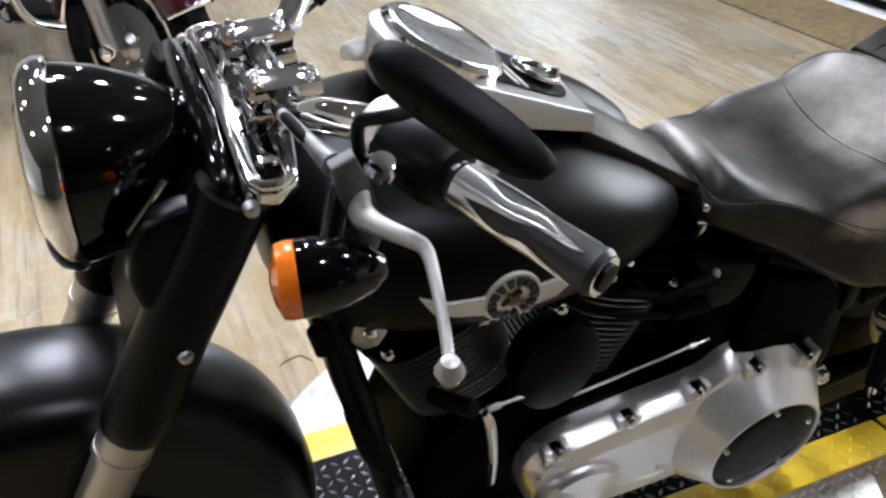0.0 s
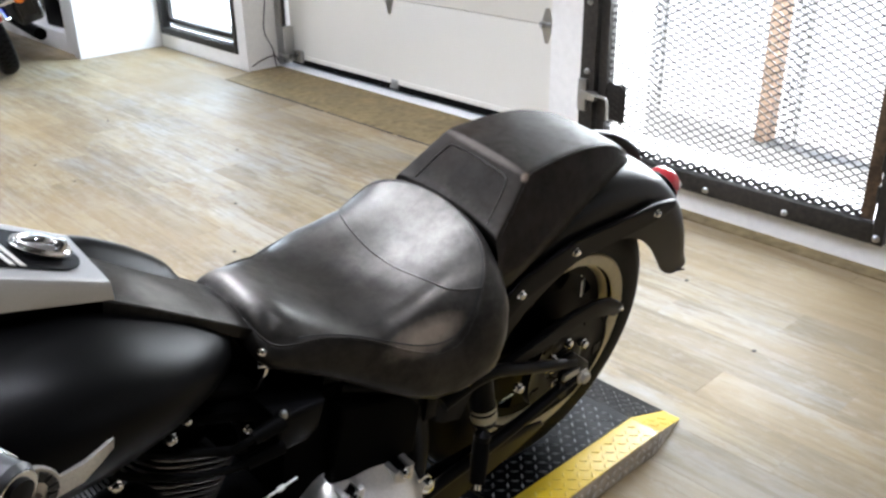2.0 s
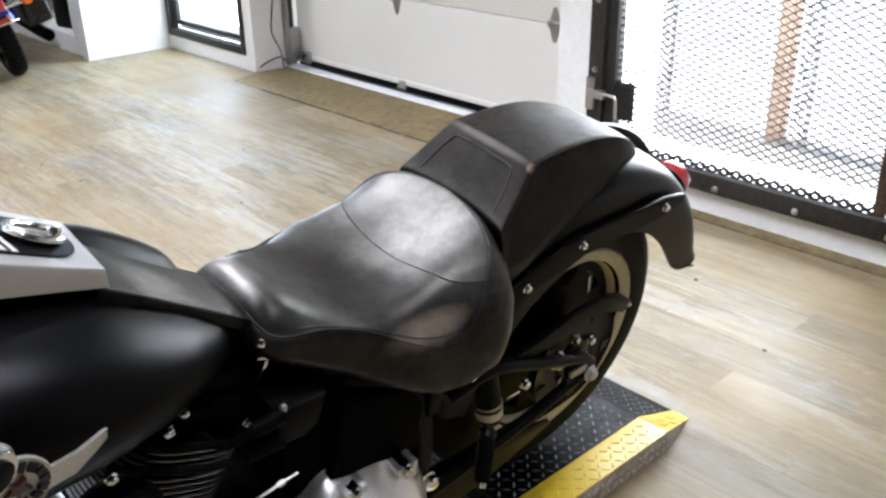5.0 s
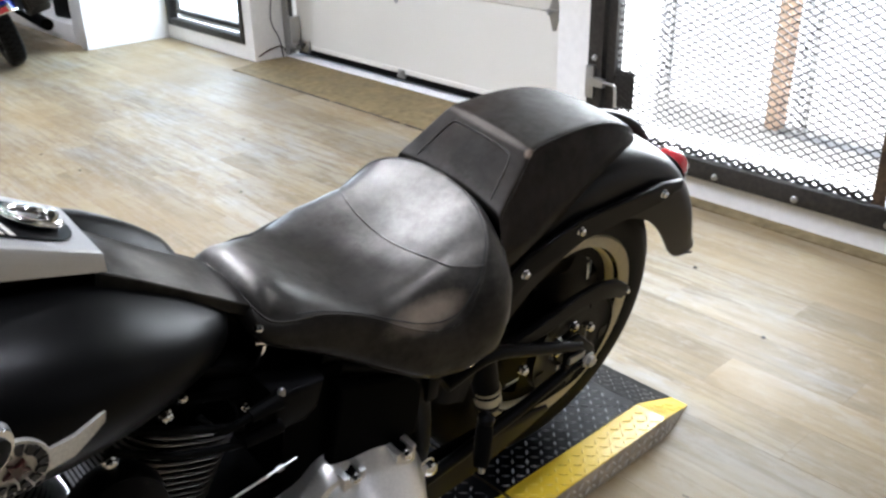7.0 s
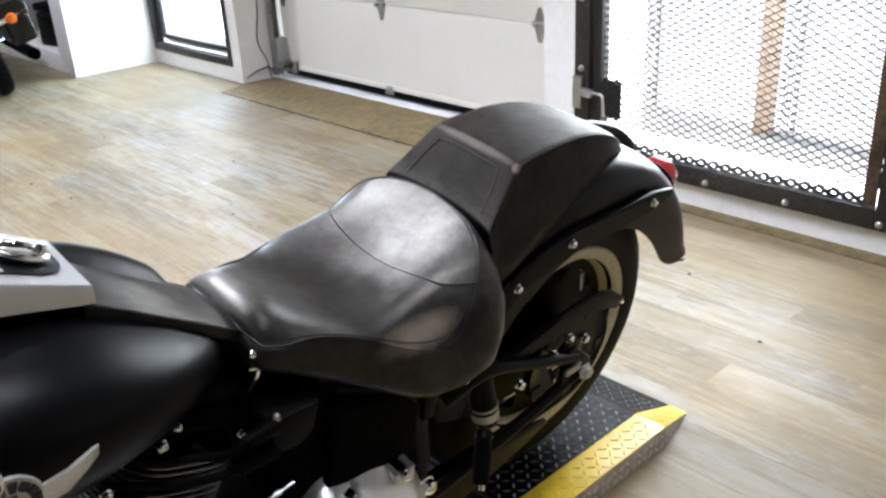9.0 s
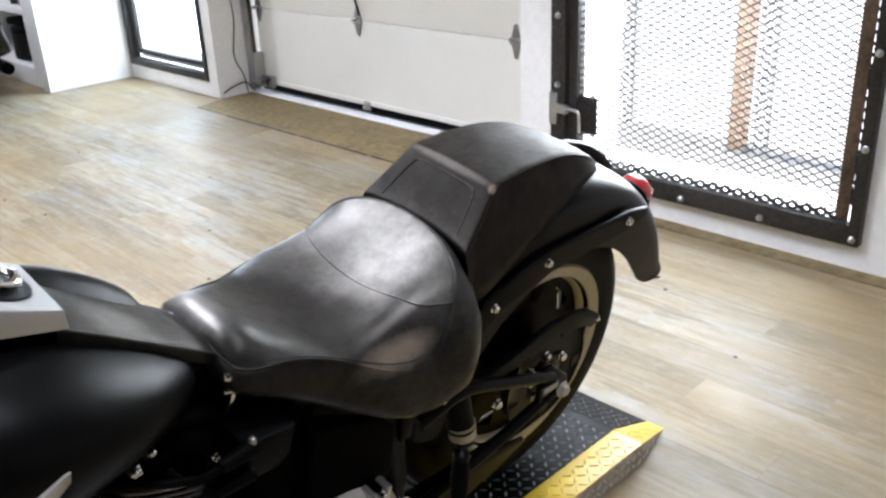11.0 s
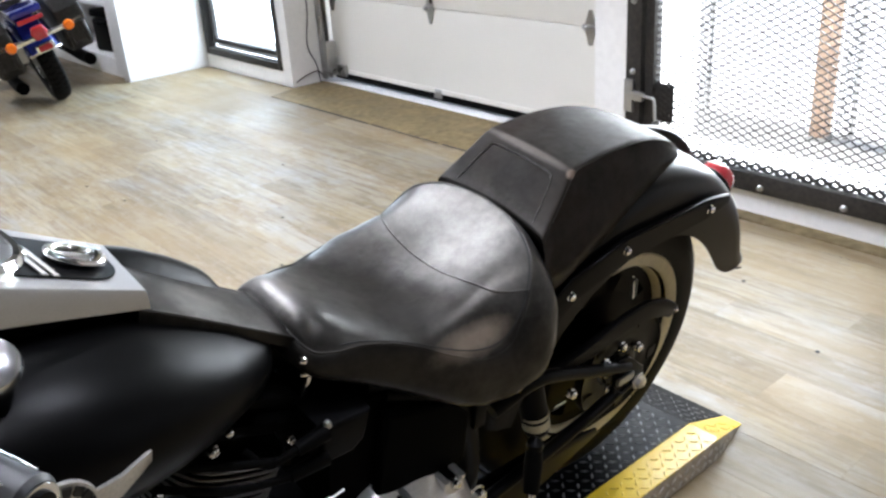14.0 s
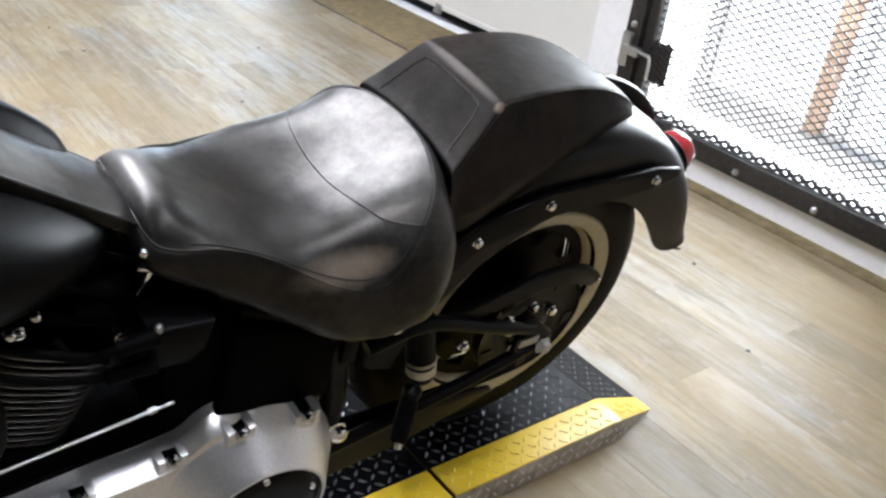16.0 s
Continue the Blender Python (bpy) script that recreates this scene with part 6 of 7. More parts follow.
bm = bmesh.new()
rings = []
for f, y in ((1.0, -0.105), (1.0, -0.134), (0.992, -0.138), (0.90, -0.160), (0.885, -0.1625), (0.60, -0.170), (0.56, -0.1705), (0.2, -0.171)):
    rings.append([(x, y, z) for x, z in grown(f, 0)])
primary = part("primary_cover", skin(bm, rings), "satin", bike, "satin silver primary cover", 16)
part("gasket_flange", slab_of([(cxm + (x - cxm) * 1.012, czm + (z - czm) * 1.03) for x, z in outline], -0.112, -0.104), "black", primary)
dm = on((-0.582, -0.150, 0.276), "-y")
part("derby_boss", turned([(0.150, -0.010), (0.140, 0.012), (0.124, 0.034), (0.110, 0.054), (0.102, 0.066), (0.0985, 0.070), (0.0945, 0.070), (0.093, 0.060)], dm, 64, caps=False), "satin", primary, "rolled satin boss round the derby cover")
derby = part("derby_cover", turned([(0.0935, 0.052), (0.0925, 0.062), (0.088, 0.066), (0.060, 0.0685), (0.001, 0.0695)], dm, 56), "black", primary, "black derby cover")
for k in range(5):
    a = 2 * math.pi * k / 5 + 0.35
    bolt(derby, (-0.582 + 0.080 * math.cos(a), -0.216, 0.276 + 0.080 * math.sin(a)), "-y", 0.0045)
part("inspection_cover", turned([(0.052, 0.0), (0.050, 0.018), (0.044, 0.024), (0.001, 0.026)], on((-0.880, -0.160, 0.262), "-y") @ Matrix.Diagonal((1.35, 1.0, 1, 1)), 40), "satin", primary)
for x, z in ((-0.922, 0.348), (-0.808, 0.370), (-0.692, 0.384), (-0.607, 0.414), (-0.507, 0.402)):
    out = 0.014 if x > -0.65 else 0.0
    lug = part("lug", slab_of([(x - 0.020, z - 0.022), (x + 0.020, z - 0.022), (x + 0.020, z + 0.010), (x + 0.010, z + 0.010), (x + 0.010, z - 0.010), (x - 0.010, z - 0.010), (x - 0.010, z + 0.010), (x - 0.020, z + 0.010)], -0.161 - out, -0.136, 0.003), "satin", primary, "cast lug round a bolt")
    part("recess", boxed(x - 0.010, x + 0.010, -0.1575 - out, -0.139, z - 0.008, z + 0.006, 0.001), "dark", lug)
    bolt(lug, (x, -0.1575 - out, z + 0.000), "-y", 0.0085)
part("rib", tube([(-0.83, -0.170, 0.232), (-0.74, -0.171, 0.222), (-0.72, -0.171, 0.232), (-0.74, -0.171, 0.242)], 0.004, 8, 3), "satin", primary)
bolt(bike, (-0.424, -0.143, 0.300), "-y", 0.014)

# --- controls low down
part("shift_rod", tube([(-1.065, -0.150, 0.492), (-0.984, -0.150, 0.497)], 0.0024, 8), "steel", bike)
part("rod_end", tube([(-1.040, -0.150, 0.4935), (-1.022, -0.150, 0.4945)], 0.0048, 8), "steel", bike)
part("shift_rod", tube([(-0.905, -0.142, 0.452), (-0.690, -0.142, 0.484)], 0.0021, 8), "steel", bike, "bright shift rod")
part("rod_end", tube([(-0.722, -0.142, 0.4795), (-0.712, -0.142, 0.481)], 0.0045, 8), "steel", bike)
part("shift_lever", tube([(-1.066, -0.19, 0.545), (-1.058, -0.192, 0.52), (-1.050, -0.194, 0.46), (-1.048, -0.194, 0.40)], [0.006, 0.010, 0.009, 0.008], 10, 5, flat=0.7), "chrome", bike, "chrome shift lever")
part("footboard", boxed(-1.22, -0.98, -0.33, -0.20, 0.22, 0.245, 0.008), "rubber", bike)
part("shift_bracket", tube([(-1.10, -0.11, 0.50), (-1.07, -0.17, 0.53)], 0.012, 10), "black", bike)
peg = part("passenger_peg", tube([(-0.298, -0.150, 0.335), (-0.307, -0.161, 0.305), (-0.320, -0.176, 0.262)], [0.014, 0.0165, 0.014], 14, 4), "rubber", bike, "folded rubber passenger peg")
part("peg_ball", turned([(0.001, -0.016), (0.014, -0.008), (0.016, 0.0), (0.014, 0.008), (0.001, 0.016)], on((-0.297, -0.150, 0.338), "z"), 14), "plastic", peg)
part("peg_tip", tube([(-0.319, -0.176, 0.262), (-0.323, -0.181, 0.250)], 0.0075, 10), "chrome", peg)
reservoir = part("shock_reservoir", tube([(-0.262, -0.086, 0.43), (-0.256, -0.094, 0.385), (-0.2445, -0.106, 0.318), (-0.242, -0.109, 0.300)], [0.025, 0.025, 0.024, 0.012], 20, 3), "black", bike)
part("cream_band", tube([(-0.2480, -0.1030, 0.340), (-0.2455, -0.1055, 0.324)], 0.0255, 22), "cream", reservoir, "cream printed band")
part("cream_band", tube([(-0.2495, -0.1013, 0.352), (-0.2487, -0.1023, 0.347)], 0.0260, 22), "cream", reservoir, "thin cream printed line")
part("jiffy_stand", tube([(-1.02, -0.11, 0.14), (-0.98, -0.20, 0.09), (-0.93, -0.275, 0.062)], 0.013, 12, 4), "black", bike)
for s in (-1, 1):
    part("exhaust", tube([(-1.08, 0.10, 0.52), (-1.13, 0.16, 0.40), (-1.0, 0.18, 0.24), (-0.6, 0.18, 0.22), (0.1, 0.18, 0.24 + 0.05 * (s + 1))], [0.022, 0.024, 0.026, 0.038, 0.040], 18, 5), "black", bike)


# ---------------------------------------------------------------- the other motorcycles
def parked(m, paint, label, bags, steer=0.0):
    """A touring cruiser, rear axle at x 0, front to -x, standing upright on the floor."""
    b = thing("motorcycle", m, label, "motorcycle")
    r = 0.325

    def tyre(x, w, nm):
        mw = on((x, 0, r), "y")
        h = w / 2
        prof = [(0.205, -h * 0.7), (0.235, -h), (0.285, -h * 0.98), (0.312, -h * 0.7), (0.325, 0), (0.312, h * 0.7), (0.285, h * 0.98), (0.235, h), (0.205, h * 0.7)]
        t = part(nm, turned(prof, mw, 56, caps=False), "tyre" if bags else "rubber", b, "black tyre")
        bm = bmesh.new()
        for k in range(44):
            for s in (-1, 1):
                a0 = 2 * math.pi * (k + 0.5 * (s > 0)) / 44
                pts = [(0.3262, 0.05, 0.0), (0.3215, 0.45, 0.05), (0.3120, 0.72, 0.02), (0.2980, 0.92, 0.07)]
                for (ra, ha, da), (rb, hb, db) in zip(pts, pts[1:]):
                    bm.faces.new([bm.verts.new(mw @ Vector((rr * math.cos(a0 + dd), rr * math.sin(a0 + dd), s * h * hh))) for rr, hh, dd in ((ra, ha, da), (ra, ha, da + 0.022), (rb, hb, db + 0.022), (rb, hb, db))])
        tagged(part("tread_groove", bm, "dark", t), kind="stuff")
        for s in (-1, 1):
            part("rim_line", turned([(0.204, s * h * 0.70), (0.210, s * h * 0.80), (0.214, s * h * 0.78)], mw, 48, caps=False), "chrome", t)
            part("disc_rotor", turned([(0.095, s * h * 0.62), (0.145, s * h * 0.62), (0.145, s * h * 0.68), (0.095, s * h * 0.68)], mw, 40), "perch", t, "dull brake disc")
            for k in range(5):
                part("rotor_bolt", turned([(0.008, 0), (0.007, 0.006), (0.001, 0.008)], mw @ pose(0.062 * math.cos(1.2566 * k), 0.062 * math.sin(1.2566 * k), s * h * 0.70, 0 if s > 0 else 180, 0, 0), 10), "chrome", t)
        part("rim", turned([(0.206, -h * 0.7), (0.19, -h * 0.5), (0.185, 0), (0.19, h * 0.5), (0.206, h * 0.7)], mw, 48, caps=False), "black", t)
        for k in range(9):
            a = 2 * math.pi * k / 9
            c, s2 = math.cos(a), math.sin(a)
            part("spoke", tube([(x + 0.05 * c, 0, r + 0.05 * s2), (x + 0.19 * c, 0, r + 0.19 * s2)], [0.024, 0.017], 8), "black", t)
        if not bags:
            for s in (-1, 1):
                part("rim_stripe", turned([(0.196, s * h * 0.72), (0.201, s * h * 0.76), (0.206, s * h * 0.74)], mw, 48, caps=False), "cream", t, "cream pinstripe on the rim")
        part("hub", turned([(0.03, -0.07), (0.05, -0.05), (0.05, 0.05), (0.03, 0.07)], mw, 20), "steel", t)
        return t

    tyre(0.0, 0.130, "rear_wheel")
    tyre(-1.62, 0.130, "front_wheel")

    def guard(cx, arc, hw, nm, tip):
        bm = bmesh.new()
        rings = []
        for deg, rad in [(v.x, v.y) for v in spline([(d, q, 0) for d, q in arc], 5)]:
            a = radians(deg)
            half = [(0, rad), (hw * 0.5, rad - 0.008), (hw * 0.85, rad - 0.030), (hw, rad - 0.065), (hw * 1.02, rad - 0.11)]
            rings.append([(cx + math.cos(a) * q, y, r + math.sin(a) * q) for y, q in [(-y, q) for y, q in half[:0:-1]] + half])
        skin(bm, rings, closed=False)
        bmesh.ops.solidify(bm, geom=bm.faces, thickness=0.004)
        g = part(nm, bm, paint, b, "gloss painted mudguard")
        a0 = radians(tip)
        for s in (-1, 1):
            pts = [(cx + math.cos(radians(d)) * (q - 0.108), s * hw * 1.06, r + math.sin(radians(d)) * (q - 0.108)) for d, q in arc]
            part("chrome_trim", tube(pts, 0.008, 8, 4), "chrome", g)
        part("chrome_tip", tube([(cx + math.cos(a0) * (arc[-1][1] - 0.09), -hw, r + math.sin(a0) * (arc[-1][1] - 0.09)), (cx + math.cos(a0) * (arc[-1][1] - 0.004), 0, r + math.sin(a0) * (arc[-1][1] - 0.004)), (cx + math.cos(a0) * (arc[-1][1] - 0.09), hw, r + math.sin(a0) * (arc[-1][1] - 0.09))], 0.013, 10, 6), "chrome", g)
        return g

    guard(-1.62, [(12, 0.372), (40, 0.378), (70, 0.380), (100, 0.376), (125, 0.370), (148, 0.366)], 0.092, "front_fender", 148)
    guard(0.0, [(165, 0.39), (120, 0.40), (80, 0.405), (50, 0.425), (32, 0.462), (16, 0.505)] if bags else [(165, 0.39), (120, 0.40), (80, 0.405), (45, 0.41), (18, 0.415)], 0.105, "rear_fender", 16)
    for s in (-1, 1):
        leg = part("fork_leg", tube([(-1.62, s * 0.115, 0.32), (-1.56, s * 0.115, 0.46), (-1.50, s * 0.115, 0.60)], [0.034, 0.032, 0.032], 18, 3), "fork", b, "bright fork slider")
        part("fork_tube", tube([(-1.50, s * 0.115, 0.60), (-1.33, s * 0.115, 1.0)], 0.026, 16), "chrome", leg)
        part("axle_cap", turned([(0.03, 0), (0.028, 0.02), (0.012, 0.03), (0.001, 0.031)], on((-1.62, s * 0.135, 0.325), "y" if s > 0 else "-y"), 18), "chrome", leg)
        part("caliper", boxed(-1.50, -1.40, s * 0.075 - 0.03, s * 0.075 + 0.03, 0.30, 0.44, 0.015), "black", leg)
        bar = part("crash_bar", tube([(-1.16, s * 0.12, 0.62), (-1.20, s * 0.30, 0.60), (-1.17, s * 0.36, 0.46), (-1.12, s * 0.30, 0.30), (-1.10, s * 0.13, 0.24)], 0.016, 12, 6), "chrome", b, "dark chrome engine guard")
        fb = part("footboard", slab_of([(-1.02, s * 0.20), (-0.76, s * 0.19), (-0.72, s * 0.30), (-0.79, s * 0.37), (-0.98, s * 0.37)], 0.27, 0.295, 0.006, axis="z"), "rubber", b)
        part("board_rim", tube([(-1.02, s * 0.205, 0.268), (-0.98, s * 0.375, 0.268), (-0.79, s * 0.375, 0.268), (-0.72, s * 0.30, 0.268)], 0.007, 8, 4), "chrome", fb)
        sg = part("front_signal", turned([(0.034, 0), (0.036, 0.02), (0.028, 0.05), (0.001, 0.06)], on((-1.46, s * 0.27, 0.90), "x"), 18), "chrome", b)
        part("lens", turned([(0.034, 0.001), (0.03, -0.014), (0.001, -0.02)], on((-1.46, s * 0.27, 0.90), "x"), 18), "amber", sg)
        part("stalk", tube([(-1.45, s * 0.25, 0.90), (-1.42, s * 0.14, 0.90)], 0.009, 8), "chrome", sg)
        part("handlebar_half", tube([(-1.28, s * 0.02, 1.08), (-1.27, s * 0.20, 1.14), (-1.18, s * 0.36, 1.13), (-1.06, s * 0.42, 1.10)], 0.0145, 12, 5), "chrome", b)
        part("exhaust", tube([(-1.0, s * 0.16, 0.30), (-0.6, s * 0.22, 0.26), (0.0, s * 0.25, 0.25), (0.36, s * 0.25, 0.26)], [0.024, 0.030, 0.042, 0.044], 16, 4), "dark" if bags else "chrome", b)
    hl = part("headlight", turned([(0.03, -0.10), (0.07, -0.06), (0.092, 0.0), (0.096, 0.02)], on((-1.44, 0, 0.93), "-x"), 28), "chrome", b)
    part("lens", turned([(0.09, 0.02), (0.05, 0.03), (0.001, 0.034)], on((-1.44, 0, 0.93), "-x"), 28), "white", hl)
    part("fuel_tank", lofted([(-1.27, 0.86, 0.82, 0.80, 0.05), (-1.22, 0.96, 0.86, 0.76, 0.14), (-1.05, 0.99, 0.86, 0.74, 0.18), (-0.85, 0.94, 0.83, 0.74, 0.15), (-0.72, 0.86, 0.80, 0.75, 0.07)], 4, 12), paint, b)
    part("seat", lofted([(-0.78, 0.84, 0.80, 0.74, 0.08), (-0.65, 0.79, 0.75, 0.66, 0.15), (-0.45, 0.78, 0.74, 0.66, 0.19), (-0.30, 0.87, 0.79, 0.70, 0.16), (-0.05, 0.90, 0.83, 0.74, 0.14), (0.12, 0.86, 0.81, 0.75, 0.08)], 4, 12, 2.8), "leather", b)
    part("frame", tube([(-1.33, 0, 0.85), (-1.22, 0.0, 0.5), (-1.12, 0, 0.22), (-0.5, 0, 0.2), (-0.4, 0, 0.6)], 0.04, 12, 5), "black", b)
    part("engine", slab_of([(-1.10, 0.22), (-1.15, 0.40), (-1.12, 0.66), (-0.98, 0.70), (-0.80, 0.68), (-0.66, 0.62), (-0.5, 0.42), (-0.5, 0.24)], -0.15, 0.15, 0.03), "satin", b)
    for k in range(8):
        part("fin", boxed(-1.13, -0.70, -0.165, 0.165, 0.45 + 0.022 * k, 0.456 + 0.022 * k, 0.001), "steel", b)
    if not bags:
        for s in (-1, 1):
            sp = part("spot_lamp", turned([(0.02, -0.06), (0.05, -0.03), (0.058, 0.0), (0.055, 0.008)], on((-1.45, s * 0.20, 0.84), "-x"), 22), "chrome", b)
            part("lens", turned([(0.052, 0.008), (0.001, 0.016)], on((-1.45, s * 0.20, 0.84), "-x"), 22), "white", sp)
        turn = Matrix.Translation((-1.62, 0, 0)) @ Matrix.Rotation(radians(steer), 4, "Z") @ Matrix.Translation((1.62, 0, 0))
        for o in b.children:
            if o.name.split(".")[0] in ("front_wheel", "front_fender", "fork_leg", "headlight"):
                for q in [o] + list(o.children):
                    q.data.transform(turn)
        return b
    for s in (-1, 1):
        bag = part("saddlebag", slab_of([(-0.28, 0.66), (0.26, 0.70), (0.34, 0.62), (0.36, 0.40), (0.30, 0.34), (-0.22, 0.34), (-0.30, 0.42)], s * 0.165, s * 0.345, 0.03), "leather", b, "black studded leather saddlebag")
        part("flap", slab_of([(-0.30, 0.60), (-0.28, 0.685), (0.27, 0.725), (0.36, 0.64), (0.37, 0.54), (0.30, 0.50), (-0.2, 0.50)], s * 0.158, s * 0.358, 0.022), "leather", bag)
        for k in range(9):
            y = s * (0.175 + 0.02 * k)
            part("stud", turned([(0.006, 0), (0.004, 0.004), (0.001, 0.005)], on((0.368, y, 0.555 + 0.004 * math.sin(k)), "x"), 8), "chrome", bag)
        for y in (0.20, 0.31):
            part("strap", boxed(0.352, 0.366, s * y - 0.012, s * y + 0.012, 0.38, 0.52, 0.003), "leather", bag)
    bar = part("signal_bar", boxed(0.500, 0.520, -0.19, 0.19, 0.545, 0.580, 0.008), "chrome", b, "bright rear signal bar")
    for s in (-1, 1):
        part("signal", turned([(0.030, -0.03), (0.037, 0.0), (0.037, 0.012), (0.030, 0.03), (0.001, 0.036)], on((0.515, s * 0.203, 0.562), "x"), 22), "amber", bar, "amber rear signal")
    tl = part("tail_light", slab_of([(-0.055, 0.0), (-0.040, 0.045), (0.040, 0.045), (0.055, 0.0), (0.040, -0.045), (-0.040, -0.045)], 0.523, 0.580, 0.012, axis="x"), "red", b, "red tail light")
    tl.data.transform(pose(0, 0, 0.595))
    part("red_panel", boxed(0.44, 0.46, -0.09, 0.09, 0.660, 0.690, 0.006), "red", b)
    part("plate_holder", boxed(0.500, 0.507, -0.062, 0.062, 0.452, 0.512, 0.004), "chrome", b)
    part("plate_reflector", boxed(0.508, 0.513, -0.045, 0.045, 0.462, 0.500, 0.003), "red", b)
    part("luggage_rail", tube([(0.25, -0.12, 0.80), (0.32, -0.10, 0.83), (0.34, 0.0, 0.83), (0.32, 0.10, 0.83), (0.25, 0.12, 0.80)], 0.010, 10, 5), "chrome", b)
    part("top_case", boxed(0.14, 0.42, -0.11, 0.11, 0.70, 0.755, 0.02), "blue", b)
    return b


def heading(px, py, hx, hy, lean=8.0, axle=0.0):
    """Pose for a parked bike whose point x=axle stands at (px, py) and that faces (hx, hy)."""
    turn = math.degrees(math.atan2(-hy, -hx))
    base = pose(px, py, 0.0, 0, 0, turn) @ pose(0, 0, 0.004, lean, 0, 0)
    return base @ pose(-axle, 0, 0)


parked(heading(-1.262, 2.15, 0.08, -1.0, 5.0, -1.62), "maroon", "maroon cruiser motorcycle with bright engine guards", False, 33)
parked(heading(0.634, 4.863, 0.133, 0.991, 15.0, 0.0) @ Matrix.Scale(0.86, 4), "blue", "blue touring motorcycle with studded leather saddlebags", True)
parked(heading(-2.02, 2.55, 0.10, -1.0, 6.0, -1.62), "gloss", "black cruiser motorcycle beside a maroon one", False)

# ---------------------------------------------------------------- marks on the floor
crack = thing("floor_scratch", pose(-0.10, -0.33, 0.0), "dark torn scratch in the floor beside the ramp", "scratch", kind="structure")
crack["kind"] = "structure"
part("line", tube([(-0.025, 0.09, 0.0006), (0.001, 0.056, 0.0006), (0.018, 0.037, 0.0006), (0.016, 0.007, 0.0006), (-0.009, -0.028, 0.0006), (-0.026, -0.067, 0.0006), (-0.019, -0.095, 0.0006), (-0.032, -0.13, 0.0006), (-0.04, -0.186, 0.0006)], [0.001, 0.0012, 0.0018, 0.0022, 0.0028, 0.0022, 0.0030, 0.0022, 0.0012], 6, 4), "scuff", crack)
part("line", tube([(0.272, -0.007, 0.0006), (0.276, -0.038, 0.0006), (0.285, -0.049, 0.0006)], [0.0006, 0.0016, 0.0006], 6, 3), "scuff", crack)
part("line", tube([(0.128, -0.151, 0.0006), (0.123, -0.17, 0.0006), (0.124, -0.188, 0.0006)], [0.001, 0.0028, 0.0008], 6, 3), "scuff", crack)
part("line", tube([(-0.179, -0.027, 0.0006), (-0.136, -0.025, 0.0006), (-0.109, -0.027, 0.0006)], [0.0006, 0.0012, 0.0006], 6, 3), "scuff", crack)
part("line", tube([(-1.066, 0.952, 0.0006), (-1.05, 0.965, 0.0006), (-1.014, 0.973, 0.0006), (-1.0, 0.955, 0.0006), (-0.99, 0.94, 0.0006)], [0.001, 0.0025, 0.002, 0.0025, 0.001], 6, 4), "scuff", crack)
specks = bmesh.new()
for sx, sy in ((1.134, 0.255), (0.888, -0.123), (0.054, 2.957), (0.094, 2.621), (0.819, 2.493), (0.75, 1.2), (0.45, 1.9), (1.2, 0.9), (1.05, -0.9), (0.6, 3.4), (0.2, 1.5), (1.25, 1.7)):
    turned([(0.007, 0.0003), (0.006, 0.002), (0.001, 0.003)], pose(sx, sy, 0.0), 7, specks)
tagged(part("floor_grit", specks, "speck", None, "dark specks of grit lying on the floor"), "dark specks of grit lying on the floor", "grit", kind="stuff")


# ---------------------------------------------------------------- floor boards
PW, PL = 0.152, 1.22
rng = random.Random(5)
plank_meshes = {}


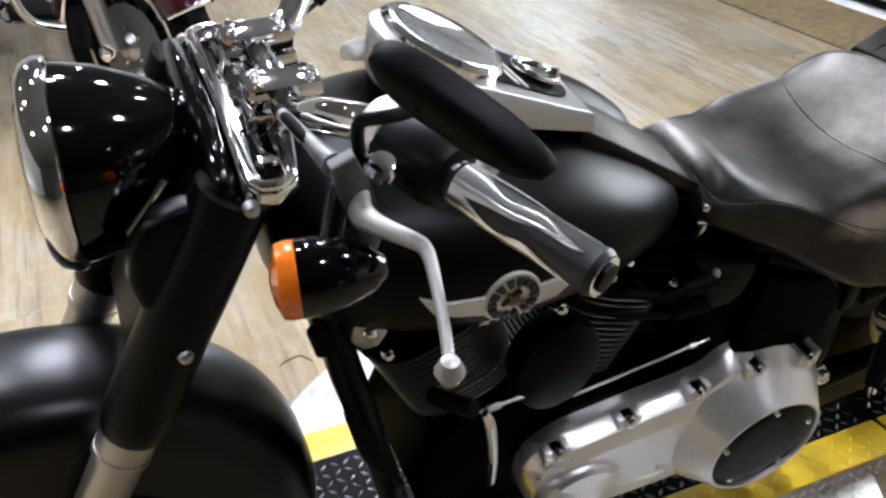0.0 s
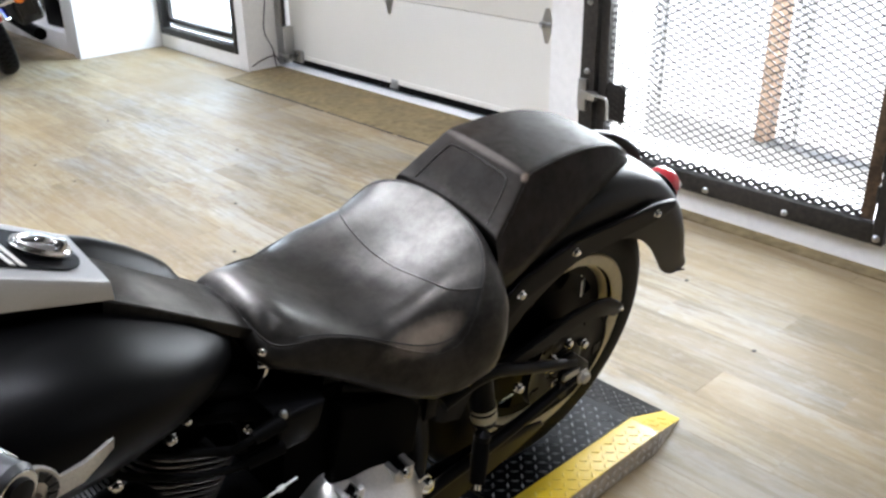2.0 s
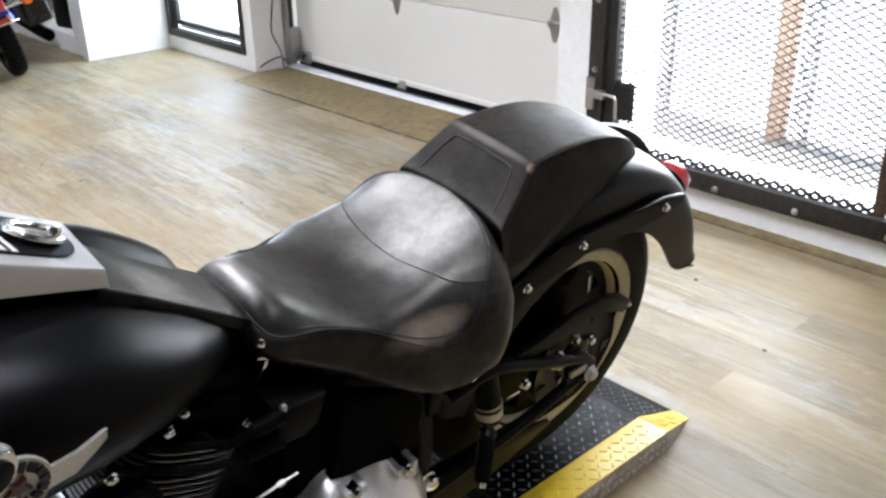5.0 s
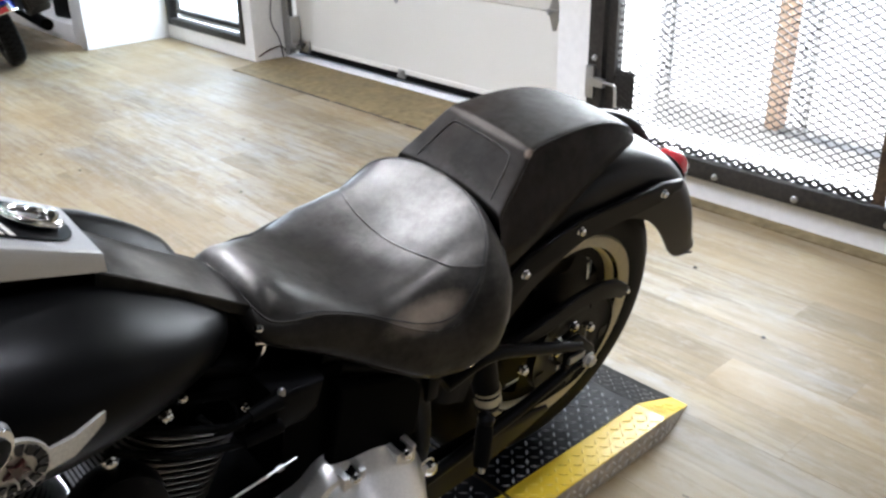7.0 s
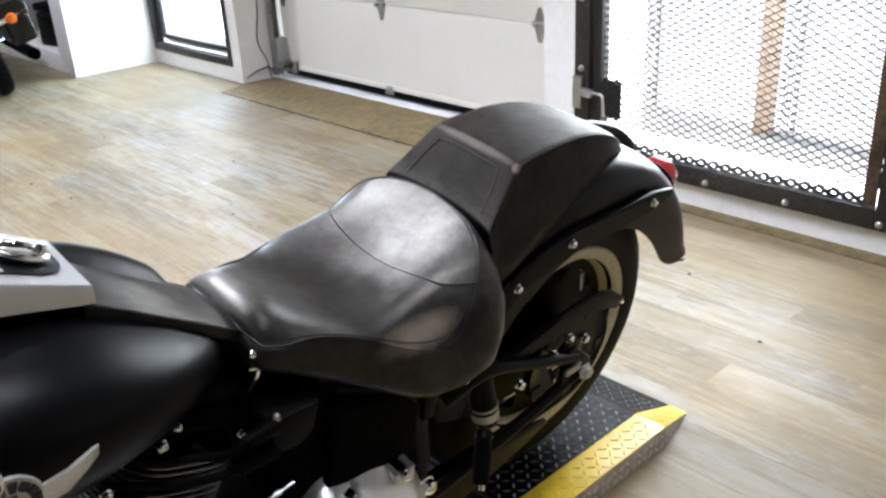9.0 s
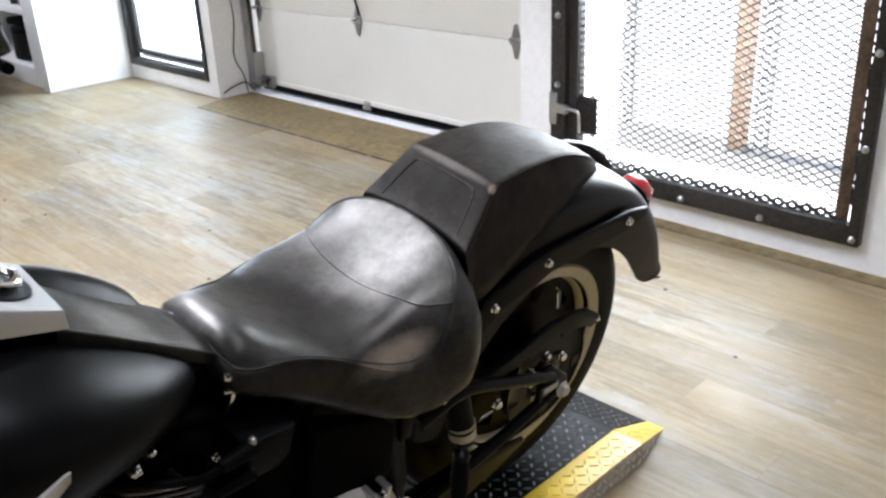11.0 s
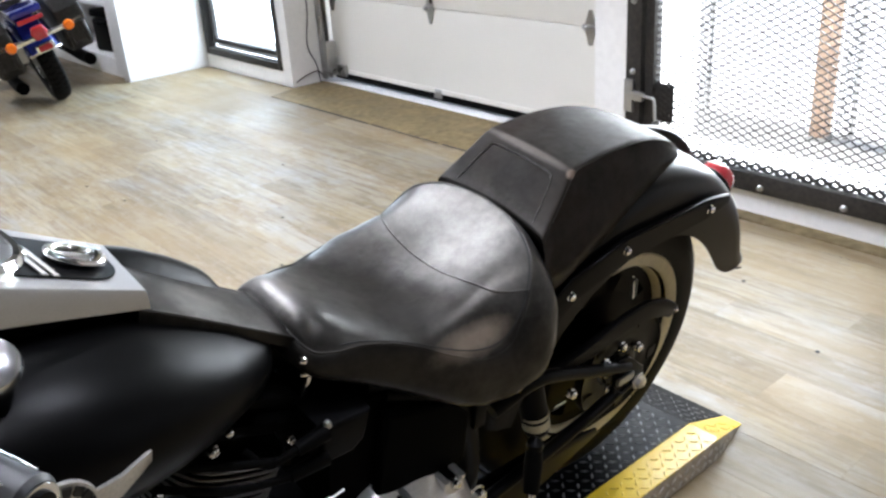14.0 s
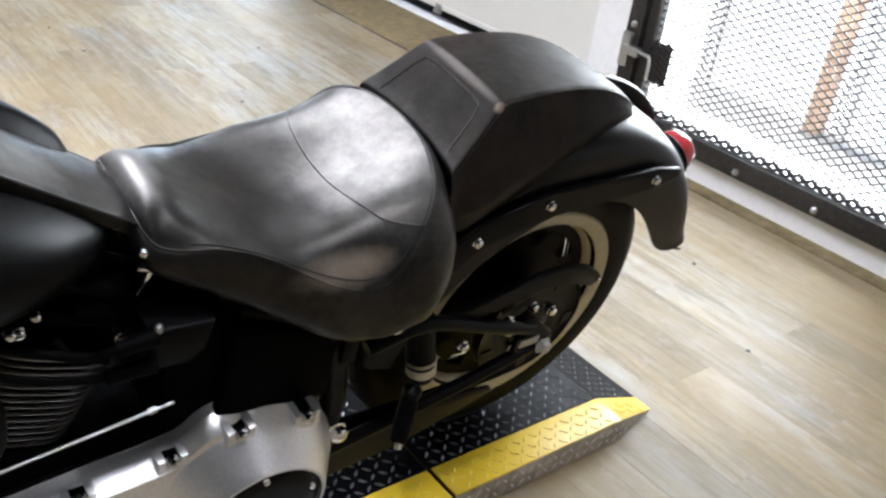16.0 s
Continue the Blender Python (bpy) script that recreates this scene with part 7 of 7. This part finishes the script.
def plank_mesh(length):
    key = round(length, 2)
    if key not in plank_meshes:
        bm = bmesh.new()
        g = 0.0001
        vs = [(g, g, -0.006), (PW - g, g, -0.006), (PW - g, key - g, -0.006), (g, key - g, -0.006), (g, g, -0.00025), (PW - g, g, -0.00025), (PW - g, key - g, -0.00025), (g, key - g, -0.00025)]
        b = 0.0006
        vs += [(b, b, 0), (PW - b, b, 0), (PW - b, key - b, 0), (b, key - b, 0)]
        v = [bm.verts.new(p) for p in vs]
        for q in ((8, 9, 10, 11), (4, 5, 9, 8), (5, 6, 10, 9), (6, 7, 11, 10), (7, 4, 8, 11), (0, 1, 5, 4), (1, 2, 6, 5), (2, 3, 7, 6), (3, 0, 4, 7)):
            bm.faces.new([v[i] for i in q])
        plank_meshes[key] = mesh_of("plank", bm, "floor", 10)
    return plank_meshes[key]


rest = bmesh.new()
col = 0
x = 1.495 - PW
count = 0
while x > -7.0 - PW:
    y = -5.0 - rng.choice((0.0, 0.3, 0.6, 0.9))
    while y < 7.6:
        n0, n1 = max(y, -5.0), min(y + PL, 7.6)
        if n1 - n0 > 0.05:
            near = -2.3 < x < 1.5 and -1.6 < (n0 + n1) / 2 < 5.6
            if near and count < 300:
                ob = new("plank", plank_mesh(n1 - n0))
                ob.location = (x, n0, 0)
                ob.parent = floor
                count += 1
            else:
                b = rest
                g = 0.0003
                vs = [b.verts.new(p) for p in ((x + g, n0 + g, 0), (x + PW - g, n0 + g, 0), (x + PW - g, n1 - g, 0), (x + g, n1 - g, 0), (x + g, n0 + g, -0.006), (x + PW - g, n0 + g, -0.006), (x + PW - g, n1 - g, -0.006), (x + g, n1 - g, -0.006))]
                for q in ((0, 1, 2, 3), (0, 4, 5, 1), (1, 5, 6, 2), (2, 6, 7, 3), (3, 7, 4, 0)):
                    b.faces.new([vs[i] for i in q])
        y += PL
    x -= PW
# cut boards between the concrete strip and the walls either side of it
for a, c, x1 in ((-5.0, 1.2995, 1.5745), (3.735, 7.6, 1.70)):
    y = a
    while y < c - 0.01:
        n1 = min(y + PL, c)
        if a < 0 or y < 4.9:
            xa, xb = 1.4955, x1
            if a > 0:
                n1 = min(n1, 4.929)
            vs = [rest.verts.new(p) for p in ((xa, y, 0), (xb, y, 0), (xb, n1 - 0.001, 0), (xa, n1 - 0.001, 0))]
            rest.faces.new(vs)
        y += PL
other = part("planks", rest, "floor", floor)
tagged(other, kind="stuff")
